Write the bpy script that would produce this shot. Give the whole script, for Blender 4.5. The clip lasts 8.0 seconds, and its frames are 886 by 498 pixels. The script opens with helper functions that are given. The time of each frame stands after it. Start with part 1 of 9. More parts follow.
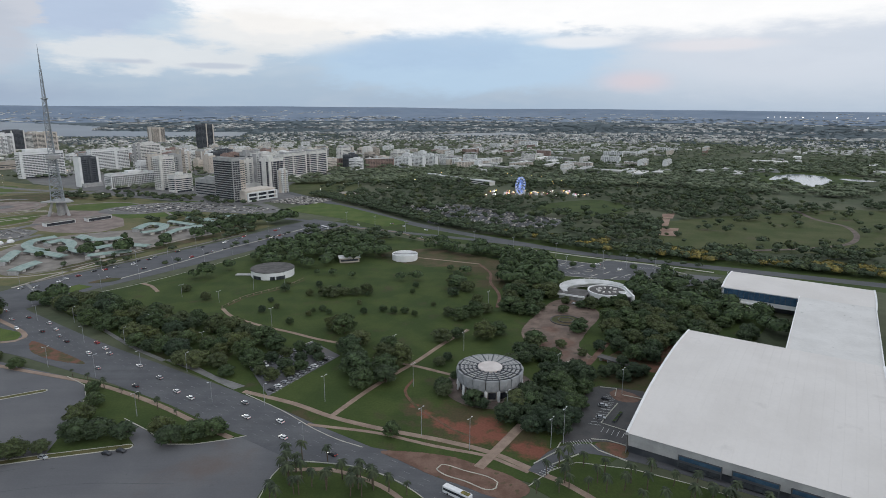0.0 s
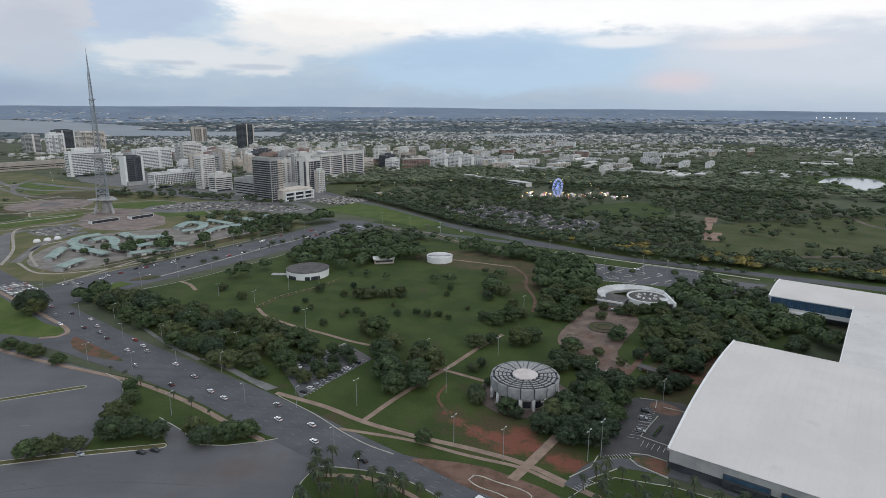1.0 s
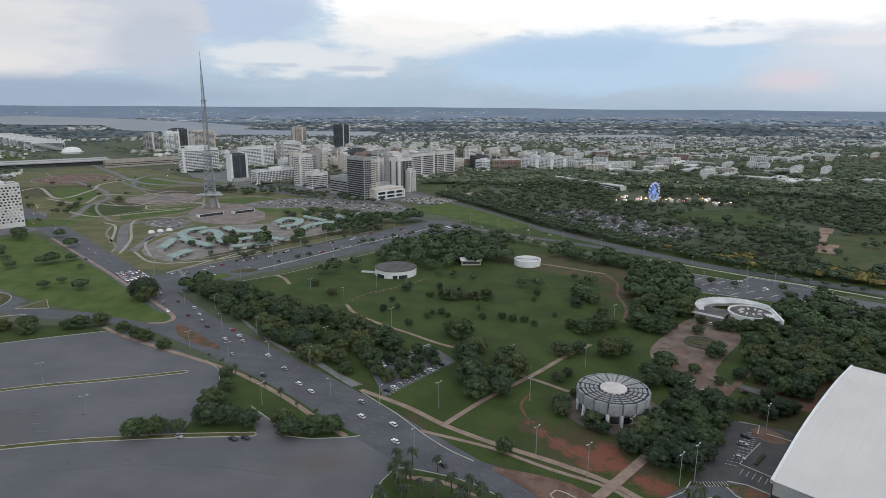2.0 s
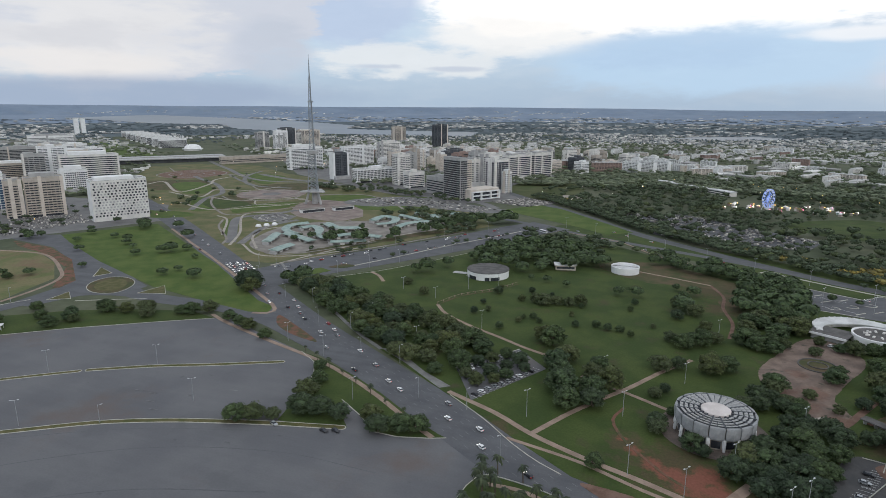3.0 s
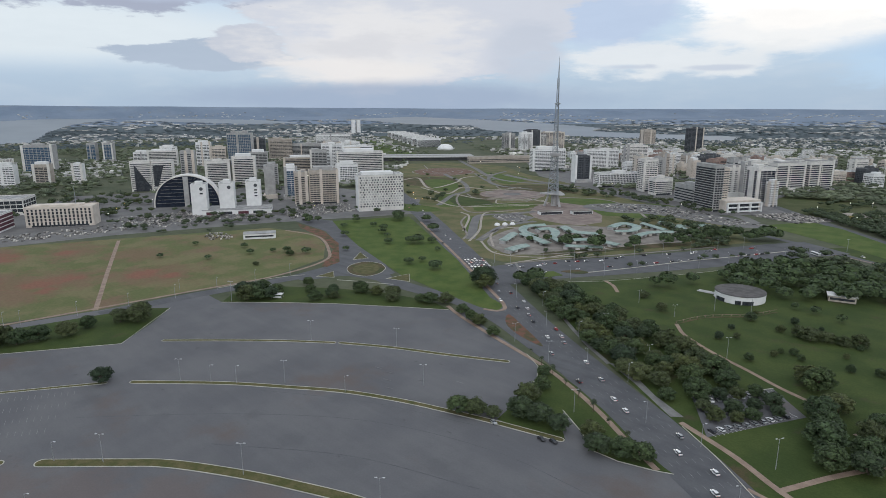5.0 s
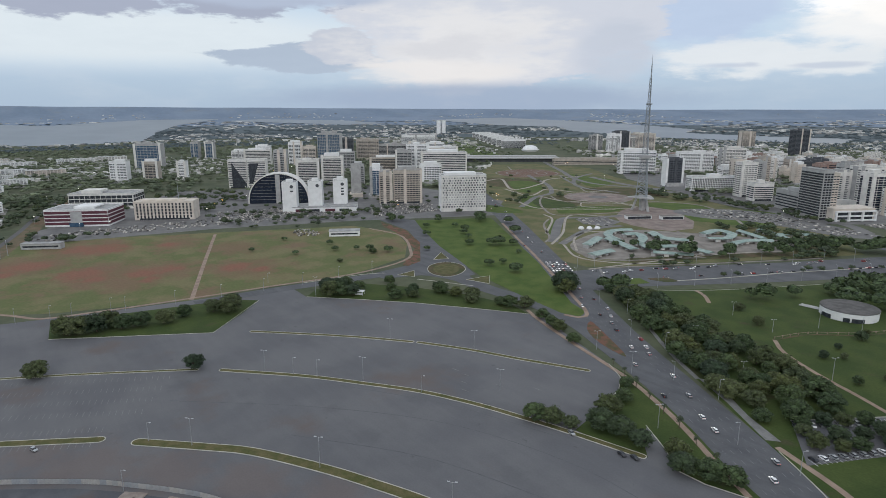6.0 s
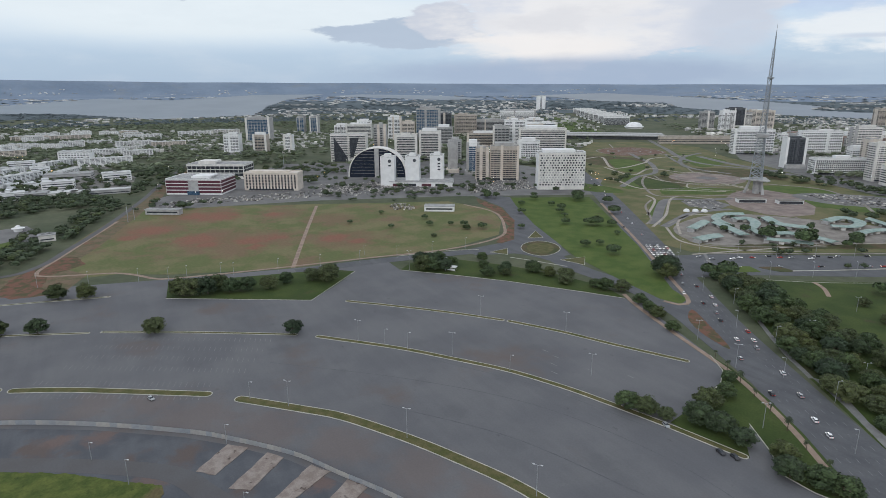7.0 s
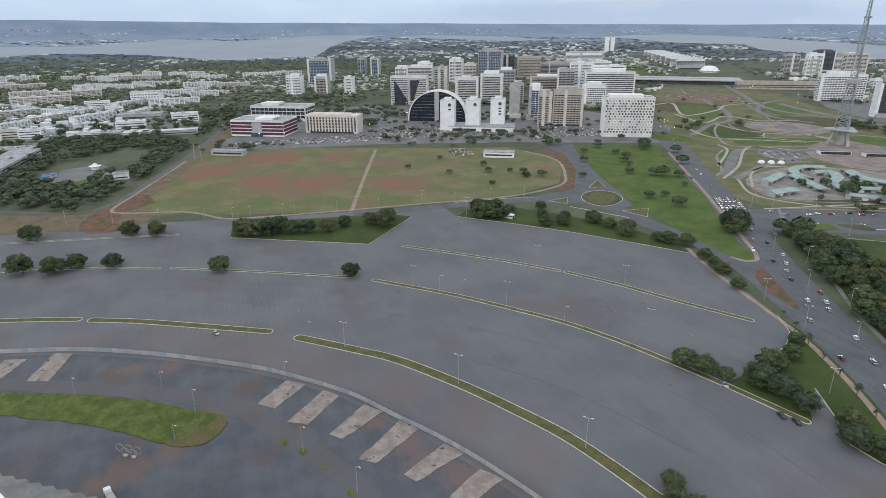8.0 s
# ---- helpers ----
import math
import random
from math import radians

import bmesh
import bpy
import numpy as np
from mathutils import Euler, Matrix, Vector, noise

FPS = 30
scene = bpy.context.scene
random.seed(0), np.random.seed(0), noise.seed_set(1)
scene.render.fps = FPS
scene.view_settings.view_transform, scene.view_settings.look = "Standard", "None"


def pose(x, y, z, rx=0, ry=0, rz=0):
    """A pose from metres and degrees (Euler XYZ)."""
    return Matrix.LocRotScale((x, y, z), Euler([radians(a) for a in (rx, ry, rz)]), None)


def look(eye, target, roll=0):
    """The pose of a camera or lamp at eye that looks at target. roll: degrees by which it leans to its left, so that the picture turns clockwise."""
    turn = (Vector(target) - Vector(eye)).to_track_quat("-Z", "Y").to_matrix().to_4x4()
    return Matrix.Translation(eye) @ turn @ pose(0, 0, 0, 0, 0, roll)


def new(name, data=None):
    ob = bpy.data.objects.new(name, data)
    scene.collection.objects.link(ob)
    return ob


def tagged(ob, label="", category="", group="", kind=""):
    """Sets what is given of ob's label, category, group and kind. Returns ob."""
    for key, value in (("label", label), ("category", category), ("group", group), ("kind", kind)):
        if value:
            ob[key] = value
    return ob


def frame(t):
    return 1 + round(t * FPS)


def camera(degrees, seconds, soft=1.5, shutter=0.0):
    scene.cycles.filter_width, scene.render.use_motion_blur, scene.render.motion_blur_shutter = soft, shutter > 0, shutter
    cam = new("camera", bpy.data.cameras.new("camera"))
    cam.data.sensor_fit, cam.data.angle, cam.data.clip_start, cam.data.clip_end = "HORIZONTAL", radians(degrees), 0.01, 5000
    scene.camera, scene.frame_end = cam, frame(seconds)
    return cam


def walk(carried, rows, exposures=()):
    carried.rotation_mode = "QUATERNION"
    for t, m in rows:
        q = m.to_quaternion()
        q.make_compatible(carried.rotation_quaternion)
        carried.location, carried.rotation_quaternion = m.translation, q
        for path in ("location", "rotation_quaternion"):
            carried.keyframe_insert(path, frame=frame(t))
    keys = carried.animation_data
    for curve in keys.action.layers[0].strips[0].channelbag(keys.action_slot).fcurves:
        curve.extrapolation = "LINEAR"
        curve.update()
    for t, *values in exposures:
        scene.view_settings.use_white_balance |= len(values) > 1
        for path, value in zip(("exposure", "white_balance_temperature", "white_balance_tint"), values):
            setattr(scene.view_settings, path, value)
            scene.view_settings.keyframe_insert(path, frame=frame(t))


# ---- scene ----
cam = camera(72.3, 8.0, 0.75)

# seconds; eye in metres; tilt, lean and turn in degrees
PATH = [
    (0, 0.38, -1.54, 143.70, 76.643, 0.161, 0.004),
    (0.5, 0.29, 1.73, 143.85, 76.636, 0.156, 0.413),
    (1, 0.14, 4.75, 144.03, 76.655, 0.147, 3.391),
    (1.5, -0.10, 7.30, 144.25, 76.638, 0.153, 7.144),
    (1.7, -0.22, 8.16, 144.35, 76.663, 0.153, 8.963),
    (2.8, -0.96, 12.12, 144.97, 76.650, 0.158, 19.359),
    (3, -1.15, 12.78, 145.05, 76.676, 0.186, 20.930),
    (3.5, -1.79, 14.26, 145.19, 76.706, 0.145, 25.226),
    (4, -2.57, 15.80, 145.31, 76.755, 0.014, 31.537),
    (4.5, -3.43, 17.29, 145.32, 76.815, -0.038, 38.381),
    (4.7, -3.83, 17.89, 145.30, 76.824, -0.025, 40.796),
    (5.8, -6.40, 21.22, 145.05, 76.904, -0.170, 49.183),
    (6, -6.92, 21.74, 144.97, 76.934, -0.137, 51.315),
    (6.5, -8.28, 22.86, 144.67, 76.988, -0.178, 55.695),
    (7, -9.63, 23.87, 144.38, 74.764, -0.210, 60.435),
    (7.5, -10.92, 24.83, 144.30, 71.436, -0.248, 63.836),
    (8, -12.19, 25.79, 144.38, 69.672, -0.269, 66.150),
]
walk(cam, [(t, pose(x, y, z, 0, 0, turn) @ pose(0, 0, 0, tilt) @ pose(0, 0, 0, 0, 0, lean)) for t, x, y, z, tilt, lean, turn in PATH],
     exposures=[(0, -0.06), (1.5, -0.05), (3.0, 0.04), (4.5, 0.05), (6.5, 0.03), (7.0, 0.12), (7.5, 0.32), (8.0, 0.42)])

# ---------------------------------------------------------------- sky and sun
SUN_EL, SUN_AZ = radians(24), radians(140)


class Net:
    """Short-hand for building a node tree."""

    def __init__(self, tree):
        self.t = tree

    def node(self, kind, **props):
        n = self.t.nodes.new(kind)
        for k, v in props.items():
            setattr(n, k, v)
        return n

    def put(self, socket, value):
        if isinstance(value, bpy.types.NodeSocket):
            self.t.links.new(value, socket)
        else:
            socket.default_value = value

    def math(self, op, a, b=None, clamp=False):
        n = self.node("ShaderNodeMath", operation=op, use_clamp=clamp)
        self.put(n.inputs[0], a)
        if b is not None:
            self.put(n.inputs[1], b)
        return n.outputs[0]

    def mix(self, f, a, b, mode="MIX"):
        n = self.node("ShaderNodeMix", data_type="RGBA", blend_type=mode)
        self.put(n.inputs[0], f)
        for s, v in ((n.inputs[6], a), (n.inputs[7], b)):
            self.put(s, v if isinstance(v, bpy.types.NodeSocket) else (*v[:3], 1))
        return n.outputs[2]

    def noise(self, vec, scale, detail=4.0, rough=0.55):
        n = self.node("ShaderNodeTexNoise")
        if vec is not None:
            self.put(n.inputs["Vector"], vec)
        n.inputs["Scale"].default_value, n.inputs["Detail"].default_value, n.inputs["Roughness"].default_value = scale, detail, rough
        return n.outputs[0]

    def ramp(self, f, lo, hi, a=0.0, b=1.0, smooth=True):
        n = self.node("ShaderNodeMapRange", interpolation_type="SMOOTHSTEP" if smooth else "LINEAR")
        self.put(n.inputs[0], f)
        for k, v in zip((1, 2, 3, 4), (lo, hi, a, b)):
            n.inputs[k].default_value = v
        return n.outputs[0]


def make_sky():
    world = bpy.data.worlds.new("evening_sky")
    scene.world = world
    world.use_nodes = True
    world.node_tree.nodes.clear()
    n = Net(world.node_tree)
    way = n.node("ShaderNodeTexCoord").outputs["Generated"]
    xyz = n.node("ShaderNodeSeparateXYZ")
    n.put(xyz.inputs[0], way)
    az = n.math("MULTIPLY", n.math("ARCTAN2", n.math("MULTIPLY", xyz.outputs[0], -1.0), xyz.outputs[1]), 57.2958)
    el = n.math("MULTIPLY", n.math("ARCSINE", xyz.outputs[2]), 57.2958)
    # billows: three sizes of noise that push the cloud edges about
    place = n.node("ShaderNodeCombineXYZ")
    n.put(place.inputs[0], n.math("MULTIPLY", az, 0.045))
    n.put(place.inputs[1], n.math("MULTIPLY", el, 0.15))
    big = n.noise(place.outputs[0], 1.0, 4.0, 0.5)
    fine = n.noise(place.outputs[0], 3.4, 7.0, 0.56)
    tiny = n.noise(place.outputs[0], 11.0, 5.0, 0.6)
    push = n.math("ADD", n.math("MULTIPLY", n.math("SUBTRACT", big, 0.5), 1.2), n.math("MULTIPLY", n.math("SUBTRACT", fine, 0.5), 1.9))
    push = n.math("ADD", push, n.math("MULTIPLY", n.math("SUBTRACT", tiny, 0.5), 0.7))

    sky = n.node("ShaderNodeTexSky", sky_type="NISHITA", sun_disc=False, sun_elevation=SUN_EL, sun_rotation=SUN_AZ)
    clear = n.mix(1.0, sky.outputs[0], (0.06, 0.06, 0.06), "MULTIPLY")
    # blue-grey evening air near the horizon, paler above
    air = n.mix(n.ramp(el, 0.0, 7.0), (0.43, 0.55, 0.70), (0.57, 0.71, 0.86))
    air = n.mix(n.ramp(fine, 0.42, 0.75, 0.0, 0.25), air, (0.66, 0.72, 0.80))
    air = n.mix(0.1, air, clear)

    def cloud(base, at, lift, across, high, colour, soft=0.55, much=1.0, wild=1.0):
        """Mixes in a bank of cloud round the bearing `at` and the elevation `lift`, in degrees."""
        a = n.math("DIVIDE", n.math("SUBTRACT", az, at), across)
        b = n.math("DIVIDE", n.math("SUBTRACT", el, lift), high)
        r = n.math("SQRT", n.math("ADD", n.math("MULTIPLY", a, a), n.math("MULTIPLY", b, b)))
        r = n.math("ADD", r, n.math("MULTIPLY", push, wild))
        return n.mix(n.math("MULTIPLY", n.ramp(r, 1.0 - soft / 2, 1.0 + soft / 2, 1.0, 0.0), much), base, colour)

    c = air
    c = cloud(c, -30, 4.8, 20, 4.4, (0.70, 0.75, 0.83), 1.2, 0.9, 0.3)
    c = cloud(c, 1, 10.6, 25, 5.3, (1.04, 1.04, 1.04), 0.20, 1.0, 0.42)      # bright break over the park
    c = cloud(c, -24, 10.4, 20, 4.6, (1.04, 1.04, 1.04), 0.45, 1.0, 0.4)
    c = cloud(c, 14, 6.0, 9, 1.6, (0.97, 0.95, 0.92), 0.7, 0.8, 0.7)
    c = cloud(c, -3, 3.7, 14, 2.6, (0.50, 0.67, 0.85), 0.55, 0.85, 0.5)      # blue-grey bank under it
    c = cloud(c, 1, 4.6, 8.5, 1.4, (0.46, 0.61, 0.80), 0.6, 0.6, 0.6)
    c = cloud(c, -12, 5.4, 4, 0.5, (0.92, 0.93, 0.95), 0.9, 0.8, 0.6)
    c = cloud(c, -23, 4.9, 5, 0.5, (0.88, 0.84, 0.86), 1.0, 0.6, 0.6)
    c = cloud(c, -17, 2.1, 2.6, 0.8, (0.76, 0.66, 0.70), 1.5, 0.7, 0.4)      # pink glow
    c = cloud(c, 29, 9.4, 6.2, 4.4, (0.50, 0.60, 0.77), 0.4, 0.9, 0.4)       # grey-blue shoulder
    c = cloud(c, 24, 4.0, 8.0, 1.3, (0.80, 0.83, 0.85), 0.9, 0.85, 1.6)     # pale wisps
    c = cloud(c, 27, 3.4, 2.0, 0.22, (0.55, 0.61, 0.71), 0.9, 0.8, 1.6)
    c = cloud(c, 20, 3.2, 2.2, 0.22, (0.55, 0.61, 0.71), 0.9, 0.8, 0.8)
    c = cloud(c, 80, 5.9, 25, 2.5, (0.73, 0.80, 0.845), 0.9, 0.95, 0.3)       # pale strip
    c = cloud(c, 46.5, 7.8, 14.0, 5.9, (0.62, 0.655, 0.73), 0.14, 1.0, 0.55) # the great cumulus
    c = cloud(c, 63.5, 4.1, 7.0, 1.3, (0.44, 0.52, 0.63), 0.22, 1.0, 1.0)
    c = cloud(c, 60, 5.4, 3.0, 1.6, (0.56, 0.60, 0.68), 0.22, 1.0, 0.9)
    c = cloud(c, 50, 5.6, 8.0, 3.8, (0.785, 0.785, 0.795), 1.0, 0.9, 1.4)
    c = cloud(c, 53, 3.2, 7.0, 1.0, (0.84, 0.815, 0.80), 0.7, 0.7, 0.8)
    c = cloud(c, 50, 5.3, 6.0, 0.8, (0.66, 0.67, 0.71), 1.4, 0.6, 1.8)
    c = cloud(c, 36, 4.6, 3.2, 2.4, (0.55, 0.60, 0.69), 0.6, 0.8, 0.5)
    c = cloud(c, 48, 0.8, 17, 1.3, (0.35, 0.43, 0.57), 0.9, 0.85, 0.3)       # rain shade below it
    c = cloud(c, 80, 8.4, 14.0, 1.35, (0.38, 0.42, 0.53), 0.35, 0.95, 1.5)   # dark rack
    c = cloud(c, 67, 9.7, 11, 1.2, (0.46, 0.53, 0.66), 0.5, 0.9, 0.5)
    # billows inside the banks
    shade = n.math("ADD", n.math("MULTIPLY", n.math("SUBTRACT", fine, 0.5), 0.42), n.math("MULTIPLY", n.math("SUBTRACT", tiny, 0.5), 0.22))
    veil = n.ramp(el, 0.5, 4.0)
    c = n.mix(veil, c, n.mix(1.0, c, n.mix(n.math("ADD", shade, 0.5), (0.86, 0.875, 0.90), (1.12, 1.11, 1.10)), "MULTIPLY"))
    # overcast all round above the view
    lid = n.mix(n.ramp(big, 0.35, 0.65), (0.58, 0.66, 0.77), (0.84, 0.88, 0.94))
    c = n.mix(n.ramp(el, 10.0, 24.0), c, lid)
    below = n.mix(n.ramp(el, -2.0, -0.2), (0.12, 0.13, 0.13), c)
    shine = n.node("ShaderNodeBackground")
    n.put(shine.inputs[0], below)
    shine.inputs[1].default_value = 1.0
    n.put(n.node("ShaderNodeOutputWorld").inputs[0], shine.outputs[0])


make_sky()
sun = new("sun", bpy.data.lights.new("sun", "SUN"))
sun.data.energy, sun.data.angle, sun.data.color = 0.6, radians(25), (1.0, 0.94, 0.88)
sun.matrix_world = look((0, 0, 500), (0 - math.sin(SUN_AZ), 0 - math.cos(SUN_AZ), 500 - math.tan(SUN_EL)))

# ---------------------------------------------------------------- materials
MATS = {}


def mat(name, a, b, size=4.0, rough=0.85, grain=0.25, fine=0.35, bump=0.0, metal=0.0, island=0.0, world=False, spread=(0.35, 0.65), third=None, streak=None, stains=()):
    """A surface whose colour wanders from a to b over `size` metres, with grain of `fine` metres."""
    m = MATS[name] = bpy.data.materials.new(name)
    m.use_nodes = True
    n = Net(m.node_tree)
    skin = m.node_tree.nodes["Principled BSDF"]
    where = n.node("ShaderNodeNewGeometry").outputs["Position"] if world else n.node("ShaderNodeTexCoord").outputs["Object"]
    broad = n.noise(where, 1.0 / size, 5.0)
    small = n.noise(where, 1.0 / fine, 3.0, 0.6)
    c = n.mix(n.ramp(broad, *spread), a, b)
    if streak:
        along, much = streak
        turn = n.node("ShaderNodeMapping")
        n.put(turn.inputs["Vector"], where)
        turn.inputs["Rotation"].default_value = (0, 0, radians(along))
        turn.inputs["Scale"].default_value = (0.012, 0.16, 0.1)
        lines = n.noise(turn.outputs[0], 1.0, 6.0, 0.65)
        spots = n.noise(where, 0.11, 7.0, 0.7)
        c = n.mix(1.0, c, n.mix(n.ramp(lines, 0.3, 0.7, smooth=False), (1 - much,) * 3, (1 + much,) * 3), "MULTIPLY")
        c = n.mix(n.ramp(spots, 0.62, 0.72, 0.0, 0.5), c, (0.055, 0.056, 0.062))
        c = n.mix(n.ramp(spots, 0.36, 0.26, 0.0, 0.4), c, (0.17, 0.168, 0.165))
    if third:
        colour, wide, lo, hi = third
        c = n.mix(n.ramp(n.noise(where, 1.0 / wide, 6.0, 0.6), lo, hi), c, colour)
    for colour, wide, much, spots in stains:
        # soft-edged worn or stained spots: x, y and radius of each
        near = None
        for x, y, q in spots:
            d = n.node("ShaderNodeVectorMath", operation="DISTANCE")
            n.put(d.inputs[0], where)
            d.inputs[1].default_value = (x, y, 0)
            d = n.math("DIVIDE", d.outputs["Value"], q)
            near = d if near is None else n.math("MINIMUM", near, d)
        torn = n.math("MULTIPLY", n.math("SUBTRACT", n.noise(where, 1.0 / wide, 6.0, 0.65), 0.5), 2.6)
        c = n.mix(n.ramp(n.math("ADD", near, torn), 0.35, 1.3, much, 0.0), c, colour)
    c = n.mix(1.0, c, n.mix(small, (1 - grain,) * 3, (1 + grain,) * 3), "MULTIPLY")
    if island:
        shade = n.node("ShaderNodeNewGeometry").outputs["Random Per Island"]
        c = n.mix(1.0, c, n.mix(shade, (1 - island,) * 3, (1 + island,) * 3), "MULTIPLY")
        each = n.node("ShaderNodeObjectInfo").outputs["Random"]
        c = n.mix(1.0, c, n.mix(each, (0.82, 0.86, 0.9), (1.2, 1.12, 1.0)), "MULTIPLY")
    n.put(skin.inputs["Base Color"], c)
    skin.inputs["Roughness"].default_value, skin.inputs["Metallic"].default_value = rough, metal
    skin.inputs["Specular IOR Level"].default_value = 0.3 if rough > 0.92 else 0.5
    if bump:
        k = n.node("ShaderNodeBump")
        k.inputs["Strength"].default_value, k.inputs["Distance"].default_value = bump, fine * 0.3
        n.put(k.inputs["Height"], small)
        n.put(skin.inputs["Normal"], k.outputs[0])
    return m


def glow(name, colour, power):
    m = MATS[name] = bpy.data.materials.new(name)
    m.use_nodes = True
    skin = m.node_tree.nodes["Principled BSDF"]
    skin.inputs["Base Color"].default_value = (*colour, 1)
    skin.inputs["Emission Color"].default_value, skin.inputs["Emission Strength"].default_value = (*colour, 1), power
    return m


mat("lot_asphalt", (0.108, 0.108, 0.116), (0.134, 0.133, 0.138), 38, 0.9, 0.14, 0.9, world=True, third=((0.122, 0.098, 0.090), 60, 0.54, 0.72), streak=(-52, 0.05),
    stains=[((0.092, 0.093, 0.100), 5, 0.45, [(-240, 190, 6), (-205, 205, 5), (-255, 150, 5), (-222, 150, 7), (-300, 170, 6), (-330, 100, 7), (-286, 118, 5), (-188, 158, 6), (-160, 180, 7), (-203, 216, 8), (-350, 180, 7), (-390, 90, 6), (-397, -41, 8), (-260, 225, 6), (-300, 255, 7)]),
            ((0.148, 0.108, 0.092), 14, 0.45, [(-278, 48, 20), (-250, 72, 18), (-222, 96, 18), (-192, 116, 16), (-162, 126, 14), (-312, 6, 14), (-322, -26, 14), (-300, 28, 14)])])
mat("road_asphalt", (0.080, 0.082, 0.090), (0.100, 0.101, 0.108), 14, 0.85, 0.2, 1.0, world=True, streak=(36, 0.14))
mat("yard_asphalt", (0.058, 0.057, 0.058), (0.080, 0.076, 0.075), 9, 0.9, 0.25, 0.8, world=True, third=((0.105, 0.085, 0.075), 12, 0.58, 0.74))
mat("far_asphalt", (0.128, 0.125, 0.124), (0.172, 0.167, 0.162), 20, 0.85, 0.2, 2.0, world=True)
mat("lawn", (0.035, 0.058, 0.012), (0.055, 0.078, 0.018), 22, 0.95, 0.4, 1.1, world=True, third=((0.062, 0.052, 0.028), 19, 0.56, 0.76),
    stains=[((0.080, 0.056, 0.032), 5, 0.75, [(10, 254, 22), (-12, 268, 9), (34, 240, 12), (36, 530, 26), (40, 480, 16), (10, 560, 24), (-40, 575, 22), (-70, 258, 10), (100, 300, 16)]),
            ((0.200, 0.074, 0.050), 4, 0.95, [(16, 245, 9.5), (21, 252, 7), (7, 249, 6), (0, 254, 4.5), (-8, 262, 3.5), (-14, 270, 2.5), (24, 243, 7), (40, 230, 7), (34, 233, 5), (94, 281, 6)])])
mat("bright_lawn", (0.057, 0.095, 0.017), (0.089, 0.121, 0.028), 18, 0.95, 0.35, 1.1, world=True, third=((0.085, 0.080, 0.040), 22, 0.60, 0.80))
mat("dry_lawn", (0.093, 0.105, 0.040), (0.154, 0.137, 0.068), 30, 0.95, 0.3, 2.0, world=True)
mat("field", (0.112, 0.128, 0.048), (0.165, 0.148, 0.072), 34, 0.95, 0.3, 2.5, world=True, spread=(0.42, 0.62), third=((0.172, 0.116, 0.072), 46, 0.50, 0.70),
    stains=[((0.175, 0.112, 0.070), 16, 0.8, [(-690, 60, 48), (-730, 115, 46), (-610, 110, 50), (-590, 160, 40), (-550, 222, 40), (-642, 240, 34), (-700, 200, 30), (-560, 120, 26)]),
            ((0.215, 0.098, 0.066), 10, 0.9, [(-722, 133, 28), (-735, 112, 20), (-683, 62, 22), (-660, 40, 12), (-622, 97, 23), (-596, 104, 12), (-590, 140, 18), (-592, 165, 12), (-560, 215, 16), (-537, 229, 10), (-566, 141, 10), (-700, 192, 12)])])
mat("red_earth", (0.142, 0.058, 0.040), (0.198, 0.088, 0.062), 9, 0.95, 0.25, 0.8, world=True)
mat("pink_earth", (0.128, 0.074, 0.054), (0.190, 0.118, 0.090), 7, 0.95, 0.25, 0.8, world=True, third=((0.075, 0.068, 0.034), 5, 0.58, 0.72))
mat("track_earth", (0.105, 0.098, 0.050), (0.165, 0.118, 0.078), 12, 0.95, 0.3, 1.5, world=True, third=((0.185, 0.100, 0.068), 18, 0.52, 0.68))
mat("tan_path", (0.235, 0.168, 0.128), (0.315, 0.232, 0.180), 6, 0.9, 0.2, 0.6, world=True)
mat("plaza_paving", (0.099, 0.076, 0.065), (0.163, 0.125, 0.105), 9, 0.9, 0.3, 0.7, world=True)
mat("plaza_brown", (0.129, 0.092, 0.074), (0.210, 0.151, 0.120), 9, 0.9, 0.3, 0.7, world=True, third=((0.055, 0.052, 0.034), 7, 0.56, 0.70), stains=[((0.150, 0.078, 0.054), 5, 0.7, [(68, 335, 9), (76, 352, 8), (80, 322, 7), (62, 350, 7), (72, 375, 6)])])
mat("kerb_stone", (0.370, 0.360, 0.310), (0.500, 0.480, 0.410), 5, 0.85, 0.25, 0.4, world=True)
mat("line_paint", (0.50, 0.50, 0.50), (0.70, 0.70, 0.68), 3, 0.7, 0.3, 0.3, world=True)
mat("concrete", (0.34, 0.34, 0.34), (0.46, 0.45, 0.44), 5, 0.85, 0.2, 0.5)
mat("pale_wall", (0.63, 0.61, 0.575), (0.75, 0.725, 0.685), 9, 0.75, 0.08, 0.8)
mat("white_wall", (0.731, 0.727, 0.717), (0.817, 0.812, 0.803), 9, 0.7, 0.06, 0.8)
mat("cream_wall", (0.56, 0.495, 0.43), (0.66, 0.595, 0.525), 8, 0.8, 0.08, 0.8)
mat("tan_wall", (0.39, 0.34, 0.29), (0.48, 0.425, 0.37), 8, 0.8, 0.1, 0.8)
mat("grey_wall", (0.33, 0.325, 0.32), (0.43, 0.425, 0.415), 8, 0.8, 0.1, 0.8)
mat("dark_wall", (0.05, 0.055, 0.065), (0.085, 0.09, 0.10), 8, 0.5, 0.1, 0.8)
mat("red_wall", (0.085, 0.022, 0.036), (0.115, 0.034, 0.048), 8, 0.7, 0.1, 0.8)
mat("brick_wall", (0.27, 0.185, 0.155), (0.34, 0.245, 0.21), 8, 0.85, 0.1, 0.8)
mat("dark_glass", (0.030, 0.034, 0.042), (0.065, 0.072, 0.082), 3, 0.18, 0.2, 1.0)
